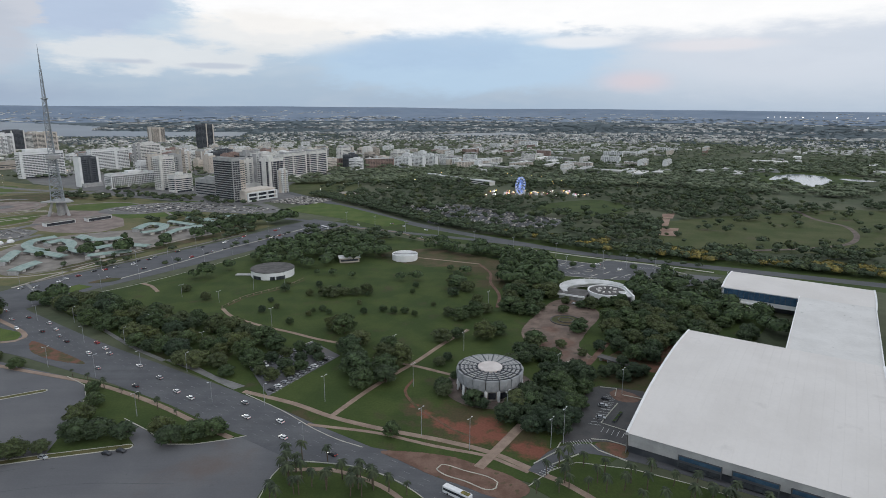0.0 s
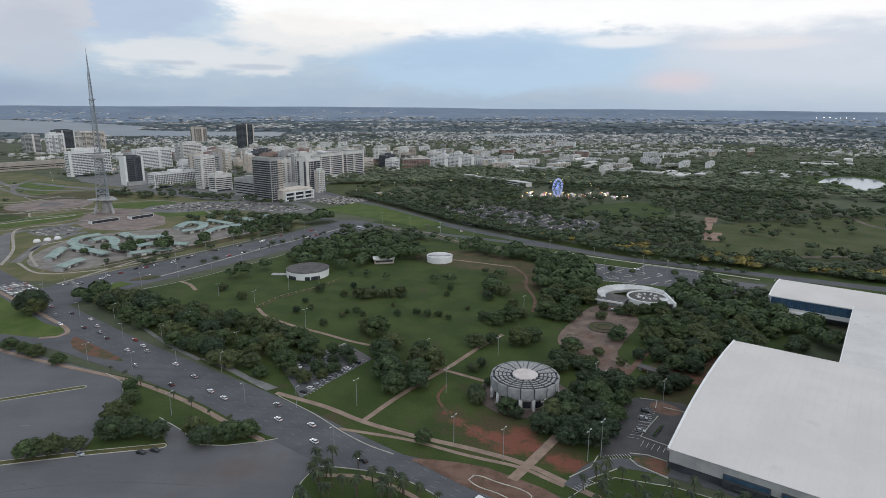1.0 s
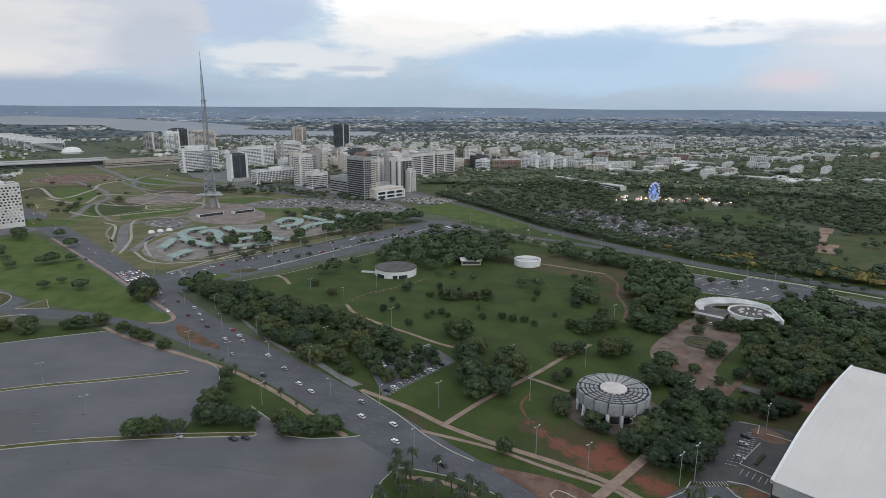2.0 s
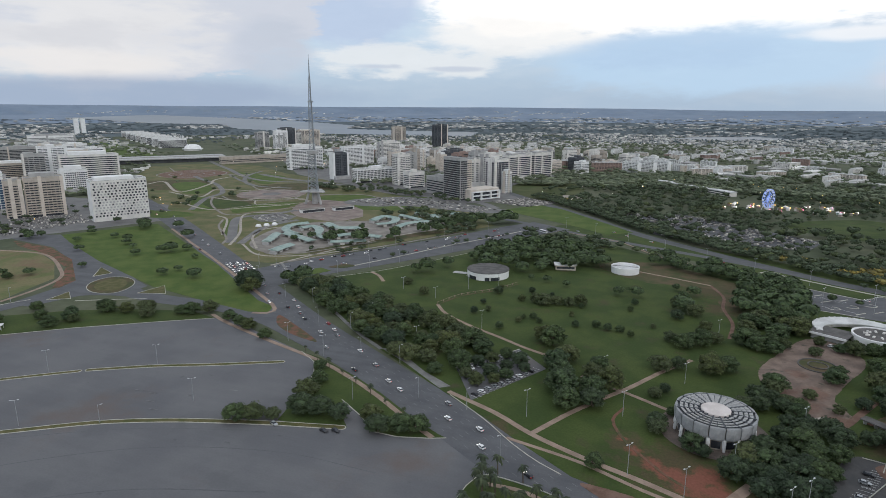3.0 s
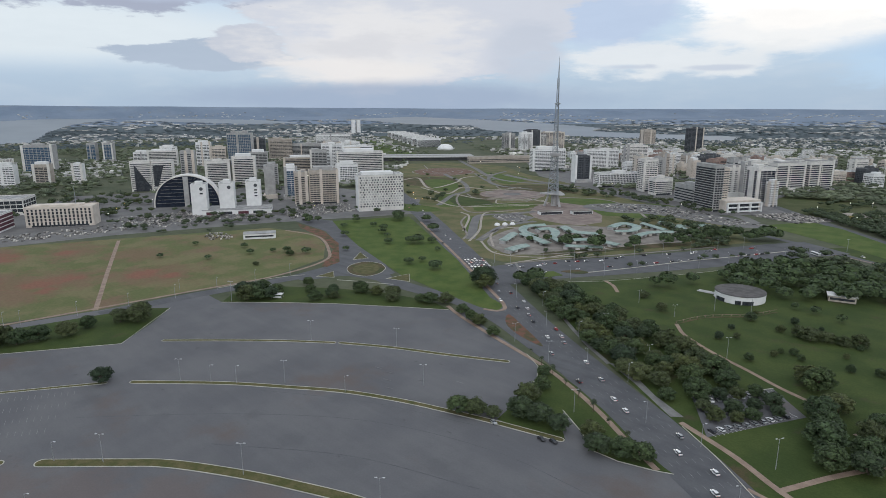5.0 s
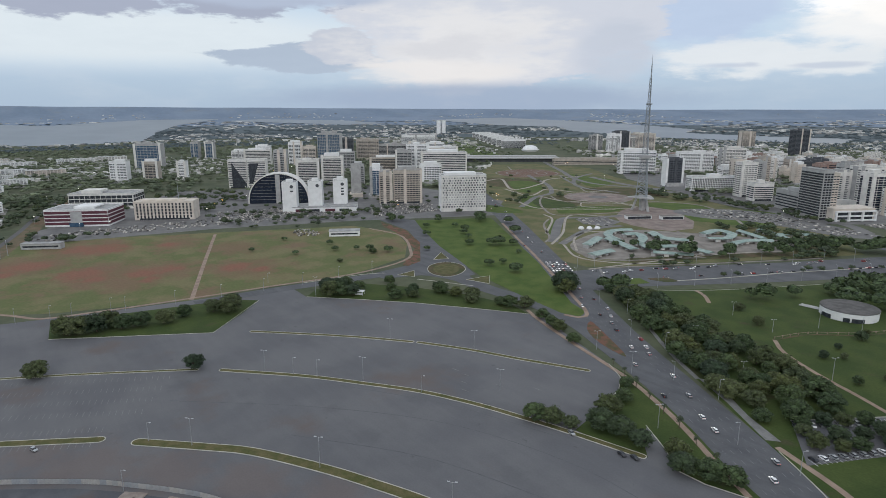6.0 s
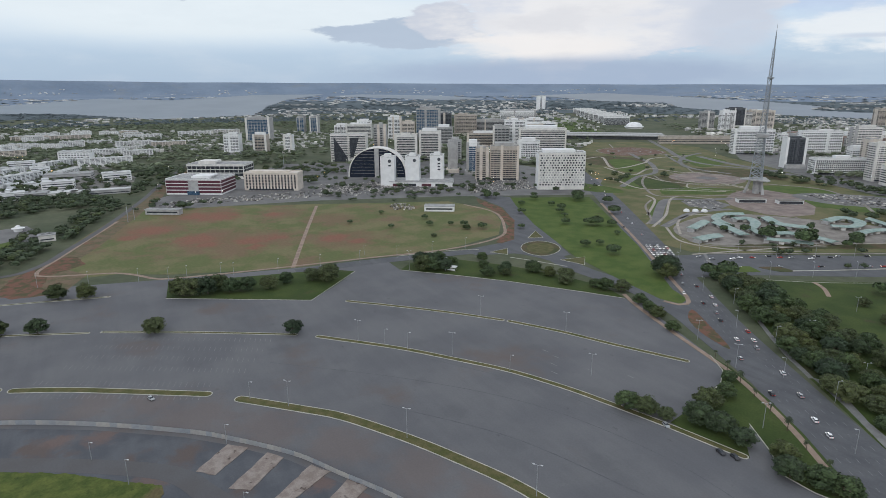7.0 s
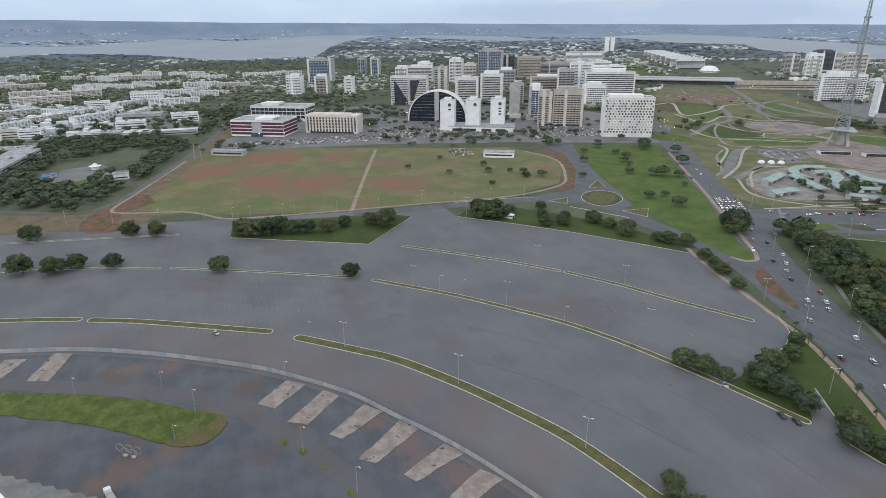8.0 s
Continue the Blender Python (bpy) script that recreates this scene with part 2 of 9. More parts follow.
mat("blue_glass", (0.035, 0.075, 0.130), (0.060, 0.115, 0.180), 3, 0.15, 0.2, 1.0)
mat("roof_sheet", (0.640, 0.602, 0.568), (0.690, 0.652, 0.618), 22, 0.65, 0.04, 1.5, third=((0.585, 0.550, 0.520), 11, 0.58, 0.80))
mat("stained_roof", (0.60, 0.58, 0.555), (0.67, 0.65, 0.625), 16, 0.65, 0.08, 1.2, third=((0.30, 0.285, 0.27), 5, 0.62, 0.76))
mat("grey_roof", (0.25, 0.25, 0.25), (0.38, 0.38, 0.37), 7, 0.9, 0.2, 0.8)
mat("slat_grey", (0.315, 0.315, 0.310), (0.425, 0.421, 0.412), 3, 0.8, 0.15, 0.5)
mat("disc_cream", (0.56, 0.50, 0.47), (0.66, 0.60, 0.57), 5, 0.7, 0.1, 0.6)
mat("steel", (0.30, 0.32, 0.34), (0.40, 0.42, 0.44), 4, 0.5, 0.1, 0.5, metal=0.6)
mat("galvanised", (0.50, 0.51, 0.52), (0.62, 0.63, 0.64), 4, 0.5, 0.1, 0.5, metal=0.3)
mat("green_roof", (0.21, 0.29, 0.26), (0.31, 0.38, 0.345), 6, 0.7, 0.12, 1.0)
mat("bark", (0.09, 0.07, 0.05), (0.14, 0.11, 0.085), 1.5, 0.95, 0.3, 0.2)
mat("leaf", (0.040, 0.067, 0.027), (0.074, 0.108, 0.041), 3, 0.8, 0.3, 0.6, island=0.45)
mat("leaf_dark", (0.027, 0.047, 0.022), (0.050, 0.076, 0.033), 3, 0.8, 0.3, 0.6, island=0.45)
mat("palm_leaf", (0.024, 0.036, 0.017), (0.044, 0.060, 0.028), 3, 0.8, 0.3, 0.6, island=0.4)
mat("leaf_warm", (0.051, 0.068, 0.023), (0.086, 0.105, 0.037), 3, 0.8, 0.3, 0.6, island=0.5)
mat("leaf_pale", (0.062, 0.082, 0.034), (0.098, 0.118, 0.050), 3, 0.8, 0.3, 0.6, island=0.45)
mat("leaf_yellow", (0.128, 0.120, 0.036), (0.225, 0.177, 0.042), 3, 0.8, 0.3, 0.6, island=0.5)
mat("pond_water", (0.22, 0.26, 0.29), (0.28, 0.32, 0.35), 60, 0.12, 0.05, 20, world=True)
mat("blue_sheet", (0.05, 0.14, 0.42), (0.08, 0.20, 0.52), 3, 0.6, 0.1, 0.5)
mat("water", (0.10, 0.125, 0.15), (0.13, 0.155, 0.18), 200, 0.35, 0.05, 20, world=True)
mat("far_ground", (0.063, 0.078, 0.043), (0.103, 0.110, 0.067), 90, 0.95, 0.35, 9, world=True)
# rim hills: blue of the distance haze is mixed into the base colour
mat("hazed_hill", (0.162, 0.211, 0.281), (0.201, 0.252, 0.324), 220, 0.95, 0.12, 25, world=True, third=((0.20, 0.235, 0.28), 130, 0.52, 0.72))
mat("house_white", (0.551, 0.530, 0.509), (0.784, 0.774, 0.753), 30, 0.8, 0.15, 2.0, island=0.35)
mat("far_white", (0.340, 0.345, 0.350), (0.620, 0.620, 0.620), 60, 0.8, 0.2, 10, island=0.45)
mat("pad_concrete", (0.215, 0.172, 0.148), (0.300, 0.255, 0.225), 4, 0.9, 0.2, 0.5, world=True, third=((0.085, 0.062, 0.052), 5, 0.60, 0.68))
mat("stained_asphalt", (0.096, 0.090, 0.090), (0.104, 0.101, 0.105), 14, 0.9, 0.14, 0.8, world=True)
mat("car_white", (0.72, 0.72, 0.72), (0.80, 0.80, 0.80), 2, 0.3, 0.03, 0.5)
mat("car_silver", (0.38, 0.39, 0.40), (0.46, 0.47, 0.48), 2, 0.3, 0.03, 0.5, metal=0.5)
mat("car_dark", (0.02, 0.02, 0.022), (0.04, 0.04, 0.045), 2, 0.3, 0.03, 0.5)
mat("car_red", (0.30, 0.03, 0.03), (0.40, 0.05, 0.04), 2, 0.3, 0.03, 0.5)
mat("car_mixed", (0.110, 0.110, 0.115), (0.340, 0.340, 0.345), 4, 0.35, 0.05, 1.0, island=0.95)
mat("rubber", (0.015, 0.015, 0.015), (0.03, 0.03, 0.03), 1, 0.9, 0.1, 0.2)
glow("head_light", (1.0, 0.96, 0.86), 3.0)
glow("tail_light", (0.9, 0.03, 0.02), 0.8)
glow("lamp_white", (1.0, 0.95, 0.85), 5.0)
glow("lamp_amber", (1.0, 0.55, 0.15), 5.0)
glow("wheel_blue", (0.28, 0.40, 0.90), 0.6)
glow("fair_pink", (1.0, 0.25, 0.45), 3.0)
mat("worn_lawn", (0.055, 0.066, 0.024), (0.106, 0.078, 0.044), 14, 0.95, 0.3, 1.2, world=True)
mat("red_mix", (0.075, 0.072, 0.034), (0.165, 0.082, 0.056), 8, 0.95, 0.3, 1.0, world=True, spread=(0.38, 0.58))
mat("dark_roof", (0.086, 0.083, 0.079), (0.130, 0.122, 0.119), 6, 0.95, 0.2, 0.8)
mat("arch_glass", (0.012, 0.017, 0.030), (0.022, 0.030, 0.050), 4, 0.12, 0.2, 1.0)
mat("pale_track", (0.30, 0.265, 0.225), (0.40, 0.36, 0.31), 6, 0.9, 0.2, 0.6, world=True)
mat("plaza_pale", (0.18, 0.16, 0.14), (0.26, 0.235, 0.21), 14, 0.9, 0.2, 1.0, world=True)
mat("plaza_pink", (0.185, 0.142, 0.124), (0.265, 0.212, 0.188), 14, 0.9, 0.2, 1.0, world=True, third=((0.125, 0.105, 0.092), 16, 0.56, 0.72))
mat("lamp_post", (0.30, 0.31, 0.32), (0.40, 0.41, 0.42), 4, 0.6, 0.1, 0.5, metal=0.2)
mat("clay_court", (0.26, 0.17, 0.13), (0.34, 0.235, 0.185), 12, 0.95, 0.15, 1.5, world=True)
mat("park_meadow", (0.052, 0.070, 0.020), (0.080, 0.088, 0.034), 30, 0.95, 0.35, 2.0, world=True, third=((0.098, 0.082, 0.050), 34, 0.56, 0.74))
mat("quarter_paving", (0.15, 0.145, 0.135), (0.24, 0.225, 0.205), 24, 0.9, 0.25, 3.0, world=True, third=((0.060, 0.072, 0.032), 20, 0.52, 0.62))
mat("grey_paving", (0.15, 0.148, 0.145), (0.21, 0.207, 0.20), 6, 0.9, 0.2, 0.6, world=True)
# leaf green made paler for far trees: haze is painted in
mat("hazed_far_leaf", (0.092, 0.117, 0.073), (0.136, 0.163, 0.103), 60, 0.9, 0.3, 8, island=0.4)
mat("wood_leaf", (0.047, 0.068, 0.033), (0.081, 0.105, 0.049), 3, 0.8, 0.3, 0.6, island=0.4)
mat("hoarding_sheet", (0.42, 0.43, 0.45), (0.52, 0.53, 0.55), 4, 0.5, 0.12, 0.5, metal=0.3, island=0.1)
# far plain: blue-grey haze painted into the ground colour
mat("hazed_plain", (0.086, 0.110, 0.122), (0.114, 0.140, 0.152), 160, 0.95, 0.3, 25, world=True)
mat("drum_grey", (0.252, 0.257, 0.261), (0.342, 0.347, 0.351), 3, 0.8, 0.15, 0.5)
# leaves of the farthest woods, with blue haze put into the colour
mat("hazed_distant_leaf", (0.090, 0.118, 0.127), (0.118, 0.148, 0.158), 60, 0.9, 0.15, 8, island=0.16)
mat("dark_tarmac", (0.073, 0.077, 0.088), (0.099, 0.103, 0.114), 14, 0.9, 0.14, 0.8, world=True, third=((0.105, 0.080, 0.072), 24, 0.53, 0.68), streak=(-45, 0.10),
    stains=[((0.150, 0.098, 0.082), 6, 0.75, [(-213, -5, 9), (-217, 8, 7), (-236, 25, 8), (-280, 10, 7), (-285, -6, 6), (-228, 14, 6), (-205, 80, 7), (-186, 88, 8), (-164, 98, 7), (-208, -14, 7), (-176, 90, 8)])])
mat("wild_grass", (0.061, 0.086, 0.018), (0.107, 0.127, 0.030), 6, 0.95, 0.45, 0.9, world=True, third=((0.030, 0.045, 0.014), 3.5, 0.60, 0.74), stains=[((0.130, 0.095, 0.052), 5, 0.8, [(-221, 18, 7), (-226, 26, 5), (-219, 10, 5)])])
mat("worn_paint", (0.175, 0.176, 0.180), (0.235, 0.235, 0.235), 4, 0.8, 0.35, 0.5, world=True)
mat("pale_roof", (0.470, 0.470, 0.461), (0.620, 0.620, 0.611), 9, 0.8, 0.15, 1.0)
mat("median_grass", (0.074, 0.080, 0.026), (0.125, 0.108, 0.050), 5, 0.95, 0.35, 0.8, world=True)
mat("oil_asphalt", (0.088, 0.090, 0.098), (0.108, 0.110, 0.117), 4, 0.9, 0.25, 0.9, world=True)

# ---------------------------------------------------------------- mesh helpers
TURN = -33.0                                    # the bearing of the city's grid
GU = Vector((math.cos(radians(TURN)), math.sin(radians(TURN))))
GV = Vector((-GU.y, GU.x))


def mesh_ob(name, bm, material, parent=None):
    data = bpy.data.meshes.new(name)
    bm.to_mesh(data)
    bm.free()
    for m in material if isinstance(material, (list, tuple)) else [material]:
        data.materials.append(MATS[m])
    ob = new(name, data)
    if parent:
        ob.parent = parent
    return ob


def part(name, bm, material, parent, label=""):
    return tagged(mesh_ob(name, bm, material, parent), label)


def again(name, data, parent, m=None, label=""):
    """One more part on the same mesh."""
    ob = new(name, data)
    ob.parent = parent
    if m is not None:
        ob.matrix_basis = m
    return tagged(ob, label)


def thing(name, m, label, category, group="", kind=""):
    ob = new(name)
    ob.matrix_basis = m
    ob.empty_display_size = 0.5
    return tagged(ob, label, category, group, kind)


def box(bm, x0, x1, y0, y1, z0, z1, slot=0):
    v = [bm.verts.new(p) for p in ((x0, y0, z0), (x1, y0, z0), (x1, y1, z0), (x0, y1, z0), (x0, y0, z1), (x1, y0, z1), (x1, y1, z1), (x0, y1, z1))]
    for q in ((3, 2, 1, 0), (4, 5, 6, 7), (0, 1, 5, 4), (1, 2, 6, 5), (2, 3, 7, 6), (3, 0, 4, 7)):
        bm.faces.new([v[k] for k in q]).material_index = slot
    return bm


def one_box(*a):
    return box(bmesh.new(), *a)


def rod(bm, a, b, r0, r1=None, sides=6, slot=0):
    """A tapered bar from a to b."""
    a, b = Vector(a), Vector(b)
    r1 = r0 if r1 is None else r1
    q = (b - a).to_track_quat("Z", "Y").to_matrix()
    rings = []
    for p, r in ((a, r0), (b, r1)):
        rings.append([bm.verts.new(p + q @ Vector((r * math.cos(k * math.tau / sides), r * math.sin(k * math.tau / sides), 0))) for k in range(sides)])
    for k in range(sides):
        bm.faces.new((rings[0][k], rings[0][(k + 1) % sides], rings[1][(k + 1) % sides], rings[1][k])).material_index = slot
    bm.faces.new(rings[0][::-1]).material_index = slot
    bm.faces.new(rings[1]).material_index = slot
    return bm


def lathe(bm, profile, sides=32, slot=0, x=0.0, y=0.0):
    """Turns a profile of (radius, z) about the upright through x, y."""
    rings = [[bm.verts.new((x + r * math.cos(k * math.tau / sides), y + r * math.sin(k * math.tau / sides), z)) for k in range(sides)] for r, z in profile]
    for a, b in zip(rings, rings[1:]):
        for k in range(sides):
            bm.faces.new((a[k], a[(k + 1) % sides], b[(k + 1) % sides], b[k])).material_index = slot
    return bm


def glide(points, step=6.0, closed=False):
    """A smooth line through the points."""
    p = [Vector(q) for q in points]
    n, out = len(p), []
    for i in range(n if closed else n - 1):
        a, b = p[i], p[(i + 1) % n]
        before = p[i - 1] if closed or i else a * 2 - b
        after = p[(i + 2) % n] if closed or i + 2 < n else b * 2 - a
        many = max(1, int((b - a).length / step))
        for k in range(many):
            t = k / many
            out.append(0.5 * (2 * a + (b - before) * t + (2 * before - 5 * a + 4 * b - after) * t * t + (3 * a - before - 3 * b + after) * t ** 3))
    return out if closed else out + [p[-1]]


def ribbon(bm, line, left, right, z0, z1, slot=0):
    """A strip along a line, from `left` metres on its left to `right` on its right, with real thickness."""
    rows = []
    for i, p in enumerate(line):
        d = (line[min(i + 1, len(line) - 1)] - line[max(i - 1, 0)]).normalized()
        s = Vector((-d.y, d.x))
        a, b = p + s * left, p - s * right
        rows.append([bm.verts.new((*q, z)) for q, z in ((a, z0), (a, z1), (b, z1), (b, z0))])
    for r, q in zip(rows, rows[1:]):
        for k in range(3):
            bm.faces.new((r[k], r[k + 1], q[k + 1], q[k])).material_index = slot
    for r in (rows[0], rows[-1][::-1]):
        bm.faces.new(r).material_index = slot
    return bm


def slab(bm, outline, z0, z1, slot=0):
    """A plate with the given outline."""
    v0, v1 = [bm.verts.new((*p, z0)) for p in outline], [bm.verts.new((*p, z1)) for p in outline]
    f = bm.faces.new(v1)
    f.material_index = slot
    f.normal_update()
    if f.normal.z < 0:
        f.normal_flip()
    for i in range(len(v0)):
        j = (i + 1) % len(v0)
        bm.faces.new((v0[i], v0[j], v1[j], v1[i])).material_index = slot
    bmesh.ops.triangulate(bm, faces=[f], ngon_method="EAR_CLIP")
    return bm


def sheet(name, points, material, z, label, smooth=True, step=6.0, kind="structure", category="", ragged=0.0):
    """A level piece of the ground's covering."""
    outline = glide(points, step, True) if smooth else [Vector(p) for p in points]
    if ragged:
        outline = glide(points, max(0.9, ragged * 0.45), True)
        near, tight = 0.6 / ragged, 1.4 / ragged
        outline = [p + 0.42 * ragged * Vector([noise.noise(Vector((*p, k)) * near) + 0.5 * noise.noise(Vector((*p, k)) * tight) for k in (3, 90)]) for p in outline]
    return tagged(mesh_ob(name, slab(bmesh.new(), outline, -0.3, z), material), label, category or name.split("_")[0], "", kind)


def way(name, points, width, material, z, label, step=6.0, category=""):
    line = glide(points, step)
    return tagged(mesh_ob(name, ribbon(bmesh.new(), line, width / 2, width / 2, -0.3, z), material), label, category or name, "", "structure")


def kerb(points, closed=False, width=0.35, high=0.16, smooth=True, step=6.0):
    line = glide(points, step, closed) if smooth else [Vector(p) for p in points]
    if closed:
        line = line + [line[0]]
    return tagged(mesh_ob("kerb", ribbon(bmesh.new(), line, width / 2, width / 2, -0.2, high), "kerb_stone"), "pale worn concrete kerb along the asphalt", "kerb", "", "structure")


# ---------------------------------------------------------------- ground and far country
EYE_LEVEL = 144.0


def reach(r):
    """Fits the far plain to the camera's view: how far off the level country lies that is drawn together at r."""
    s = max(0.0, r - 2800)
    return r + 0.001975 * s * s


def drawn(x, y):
    """The place, on that view-fitted climbing plain, of a point of the level country."""
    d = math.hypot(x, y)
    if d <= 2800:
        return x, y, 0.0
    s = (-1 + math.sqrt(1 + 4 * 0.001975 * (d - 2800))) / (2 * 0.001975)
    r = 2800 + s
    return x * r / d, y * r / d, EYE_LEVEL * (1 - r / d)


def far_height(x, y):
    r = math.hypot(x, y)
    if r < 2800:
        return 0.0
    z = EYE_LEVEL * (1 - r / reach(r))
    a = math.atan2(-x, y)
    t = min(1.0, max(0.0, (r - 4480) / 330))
    # extra ridge height by bearing, shaped to the skyline the camera sees
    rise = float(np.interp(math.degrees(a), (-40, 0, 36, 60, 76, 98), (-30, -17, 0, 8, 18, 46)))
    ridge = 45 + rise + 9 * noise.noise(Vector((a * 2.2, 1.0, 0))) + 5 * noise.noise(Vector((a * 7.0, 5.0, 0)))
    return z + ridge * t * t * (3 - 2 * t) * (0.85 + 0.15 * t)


def make_ground():
    bm = bmesh.new()
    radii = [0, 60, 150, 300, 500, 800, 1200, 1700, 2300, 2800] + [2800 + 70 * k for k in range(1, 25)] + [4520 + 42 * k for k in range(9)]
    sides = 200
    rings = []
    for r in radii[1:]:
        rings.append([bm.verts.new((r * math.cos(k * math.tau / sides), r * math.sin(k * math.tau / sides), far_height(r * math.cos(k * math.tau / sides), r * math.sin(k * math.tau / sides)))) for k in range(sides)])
    hub = bm.verts.new((0, 0, 0))
    for k in range(sides):
        bm.faces.new((hub, rings[0][k], rings[0][(k + 1) % sides]))
    for i, (a, b) in enumerate(zip(rings, rings[1:])):
        for k in range(sides):
            f = bm.faces.new((a[k], b[k], b[(k + 1) % sides], a[(k + 1) % sides]))
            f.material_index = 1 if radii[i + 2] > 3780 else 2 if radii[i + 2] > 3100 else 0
            f.smooth = True
    tagged(mesh_ob("ground", bm, ["far_ground", "hazed_hill", "hazed_plain"]), "wide plain of dark scrub and grass with low hills tinted haze blue at its rim", "ground", "", "structure")


make_ground()

# stadium car park: one great sheet of grey asphalt
sheet("car_park", [(-60, 60), (-30, 150), (-62, 200), (-70, 224), (-89, 240), (-125, 252), (-160, 268), (-177, 282), (-188, 292), (-203, 302), (-243, 317), (-280, 333), (-293, 330), (-318, 314),
      (-366, 281), (-399, 254), (-432, 224), (-470, 226), (-478, 160), (-500, 60), (-522, -20), (-530, -100), (-540, -200), (-300, -260), (-120, -120), (-60, -20)],
      "lot_asphalt", 0.05, "vast worn grey asphalt car park, almost empty", False)
# verge with trees between car park and avenue
sheet("verge_lawn", [(-454, 53), (-425, 100), (-399, 140), (-424, 168), (-447, 191), (-458, 180), (-468, 150), (-482, 90), (-490, 58)], "lawn", 0.14, "grass verge with clipped trees beside the car park", False)
sheet("verge_lawn", [(-432, 224), (-399, 254), (-366, 281), (-318, 314), (-293, 330), (-318, 336), (-360, 325), (-400, 305), (-440, 275), (-446, 240)], "lawn", 0.14, "grass verge with trees at the car park's rim", False)
sheet("verge_lawn", [(-203, 302), (-188, 292), (-179, 278), (-171, 248), (-167, 228), (-149, 229), (-133, 234), (-141, 243), (-148, 256), (-134, 247), (-119, 235), (-108, 235), (-94, 239), (-87, 242), (-92, 244), (-111, 255), (-133, 270), (-157, 284), (-187, 298)], "lawn", 0.14, "grass island with trees between car park and avenue", False)

sheet("junction_asphalt", [(-112, 240), (-96, 250), (-60, 228), (-36, 208), (-64, 206), (-80, 224)], "lot_asphalt", 0.062, "asphalt mouth between car park and avenue", False, 6, "structure", "road")
sheet("junction_asphalt", [(-670, 452), (-600, 442), (-540, 413), (-470, 363), (-462, 340), (-458, 300), (-438, 300), (-425, 335), (-396, 345), (-398, 372), (-508, 420), (-600, 464), (-652, 490), (-690, 470)], "road_asphalt", 0.06, "asphalt lanes round the roundabout", False, 6, "structure", "road")
# the avenue and its crossing roads
way("avenue", [(-1010, 880), (-800, 735), (-602, 608), (-485, 527), (-385, 456), (-308, 401), (-227, 344), (-162, 303), (-102, 266), (-65, 242), (-28, 217), (20, 187), (90, 137)], 28.5, "road_asphalt", 0.08, "broad grey asphalt avenue with evening traffic", 8, "road")
way("cross_road", [(-330, 420), (-307, 470), (-276, 518), (-240, 575), (-208, 630), (-172, 700), (-140, 752)], 60, "road_asphalt", 0.07, "wide dual asphalt road across the axis", 8, "road")
way("slip_road", [(-160, 296), (-213, 322), (-260, 343), (-310, 352), (-360, 350), (-400, 356), (-440, 385), (-510, 425), (-580, 450), (-680, 462)], 17, "road_asphalt", 0.10, "asphalt slip road beside the avenue", 8, "road")
way("slip_road", [(-470, 150), (-466, 209), (-456, 270), (-445, 320), (-420, 345), (-390, 352)], 14, "road_asphalt", 0.09, "narrow asphalt road round the car park", 8, "road")
way("south_road", [(-205, 772), (-148, 744), (-88, 706), (-34, 680), (24, 653), (70, 630), (100, 612)], 10, "road_asphalt", 0.08, "asphalt road past the park", 8, "road")
way("south_road", [(-310, 1070), (-216, 957), (-114, 838), (-36, 738), (25, 680), (79, 633), (136, 588), (190, 560), (240, 536), (320, 498), (400, 460), (560, 385)], 15, "road_asphalt", 0.09, "asphalt road lined by a row of trees", 8, "road")

# ---------------------------------------------------------------- lake, far woods and far roofs
def inside(x, y, outline):
    hit, n = False, len(outline)
    for i in range(n):
        (x0, y0), (x1, y1) = outline[i], outline[i - 1]
        if (y0 > y) != (y1 > y) and x < (x1 - x0) * (y - y0) / (y1 - y0) + x0:
            hit = not hit
    return hit


LAKES = [
    [(-5700, -1500), (-5536, -485), (-7800, 148), (-6468, 724), (-9000, 2100), (-8900, 3100), (-5988, 1710), (-4400, 1130), (-3070, 714), (-2951, 481), (-2960, 240), (-3697, -64), (-4044, -490), (-3583, -880)],
    [(-7382, 2598), (-5982, 2781), (-4977, 2870), (-5140, 3454), (-6743, 3880), (-8500, 3500)],
    [(-6264, 4844), (-3829, 3730), (-3231, 3771), (-2600, 3150), (-1864, 2801), (-1476, 2747), (-928, 2790), (-1030, 3275), (-1638, 3300), (-1972, 3444), (-2196, 3968), (-2714, 4400), (-4054, 5288), (-7000, 6800)],
    [(-68, 2927), (172, 2904), (498, 3114), (351, 3350), (42, 3175)],
]


def make_lakes():
    for outline in LAKES:
        bm = bmesh.new()
        az = [math.atan2(-x, y) for x, y in outline]
        far = [math.hypot(x, y) for x, y in outline]
        lo, hi = min(az), max(az)
        r0 = math.hypot(*drawn(*outline[far.index(min(far))])[:2])
        r1 = min(4600, math.hypot(*drawn(*outline[far.index(max(far))])[:2]))
        step = radians(0.2)
        cells = {}

        def corner(i, j):
            if (i, j) not in cells:
                a, r = lo + i * step, r0 + j * 25
                x, y = -math.sin(a) * r, math.cos(a) * r
                # the water tilts along with the view-fitted plain
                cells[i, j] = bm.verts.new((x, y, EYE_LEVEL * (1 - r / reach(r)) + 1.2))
            return cells[i, j]

        for i in range(int((hi - lo) / step) + 1):
            for j in range(int((r1 - r0) / 25) + 1):
                a, d = lo + (i + 0.5) * step, reach(r0 + (j + 0.5) * 25)
                if inside(-math.sin(a) * d, math.cos(a) * d, outline):
                    bm.faces.new((corner(i, j), corner(i + 1, j), corner(i + 1, j + 1), corner(i, j + 1)))
        tagged(mesh_ob("water", bm, "water"), "still grey lake beyond the city", "lake", "", "structure")


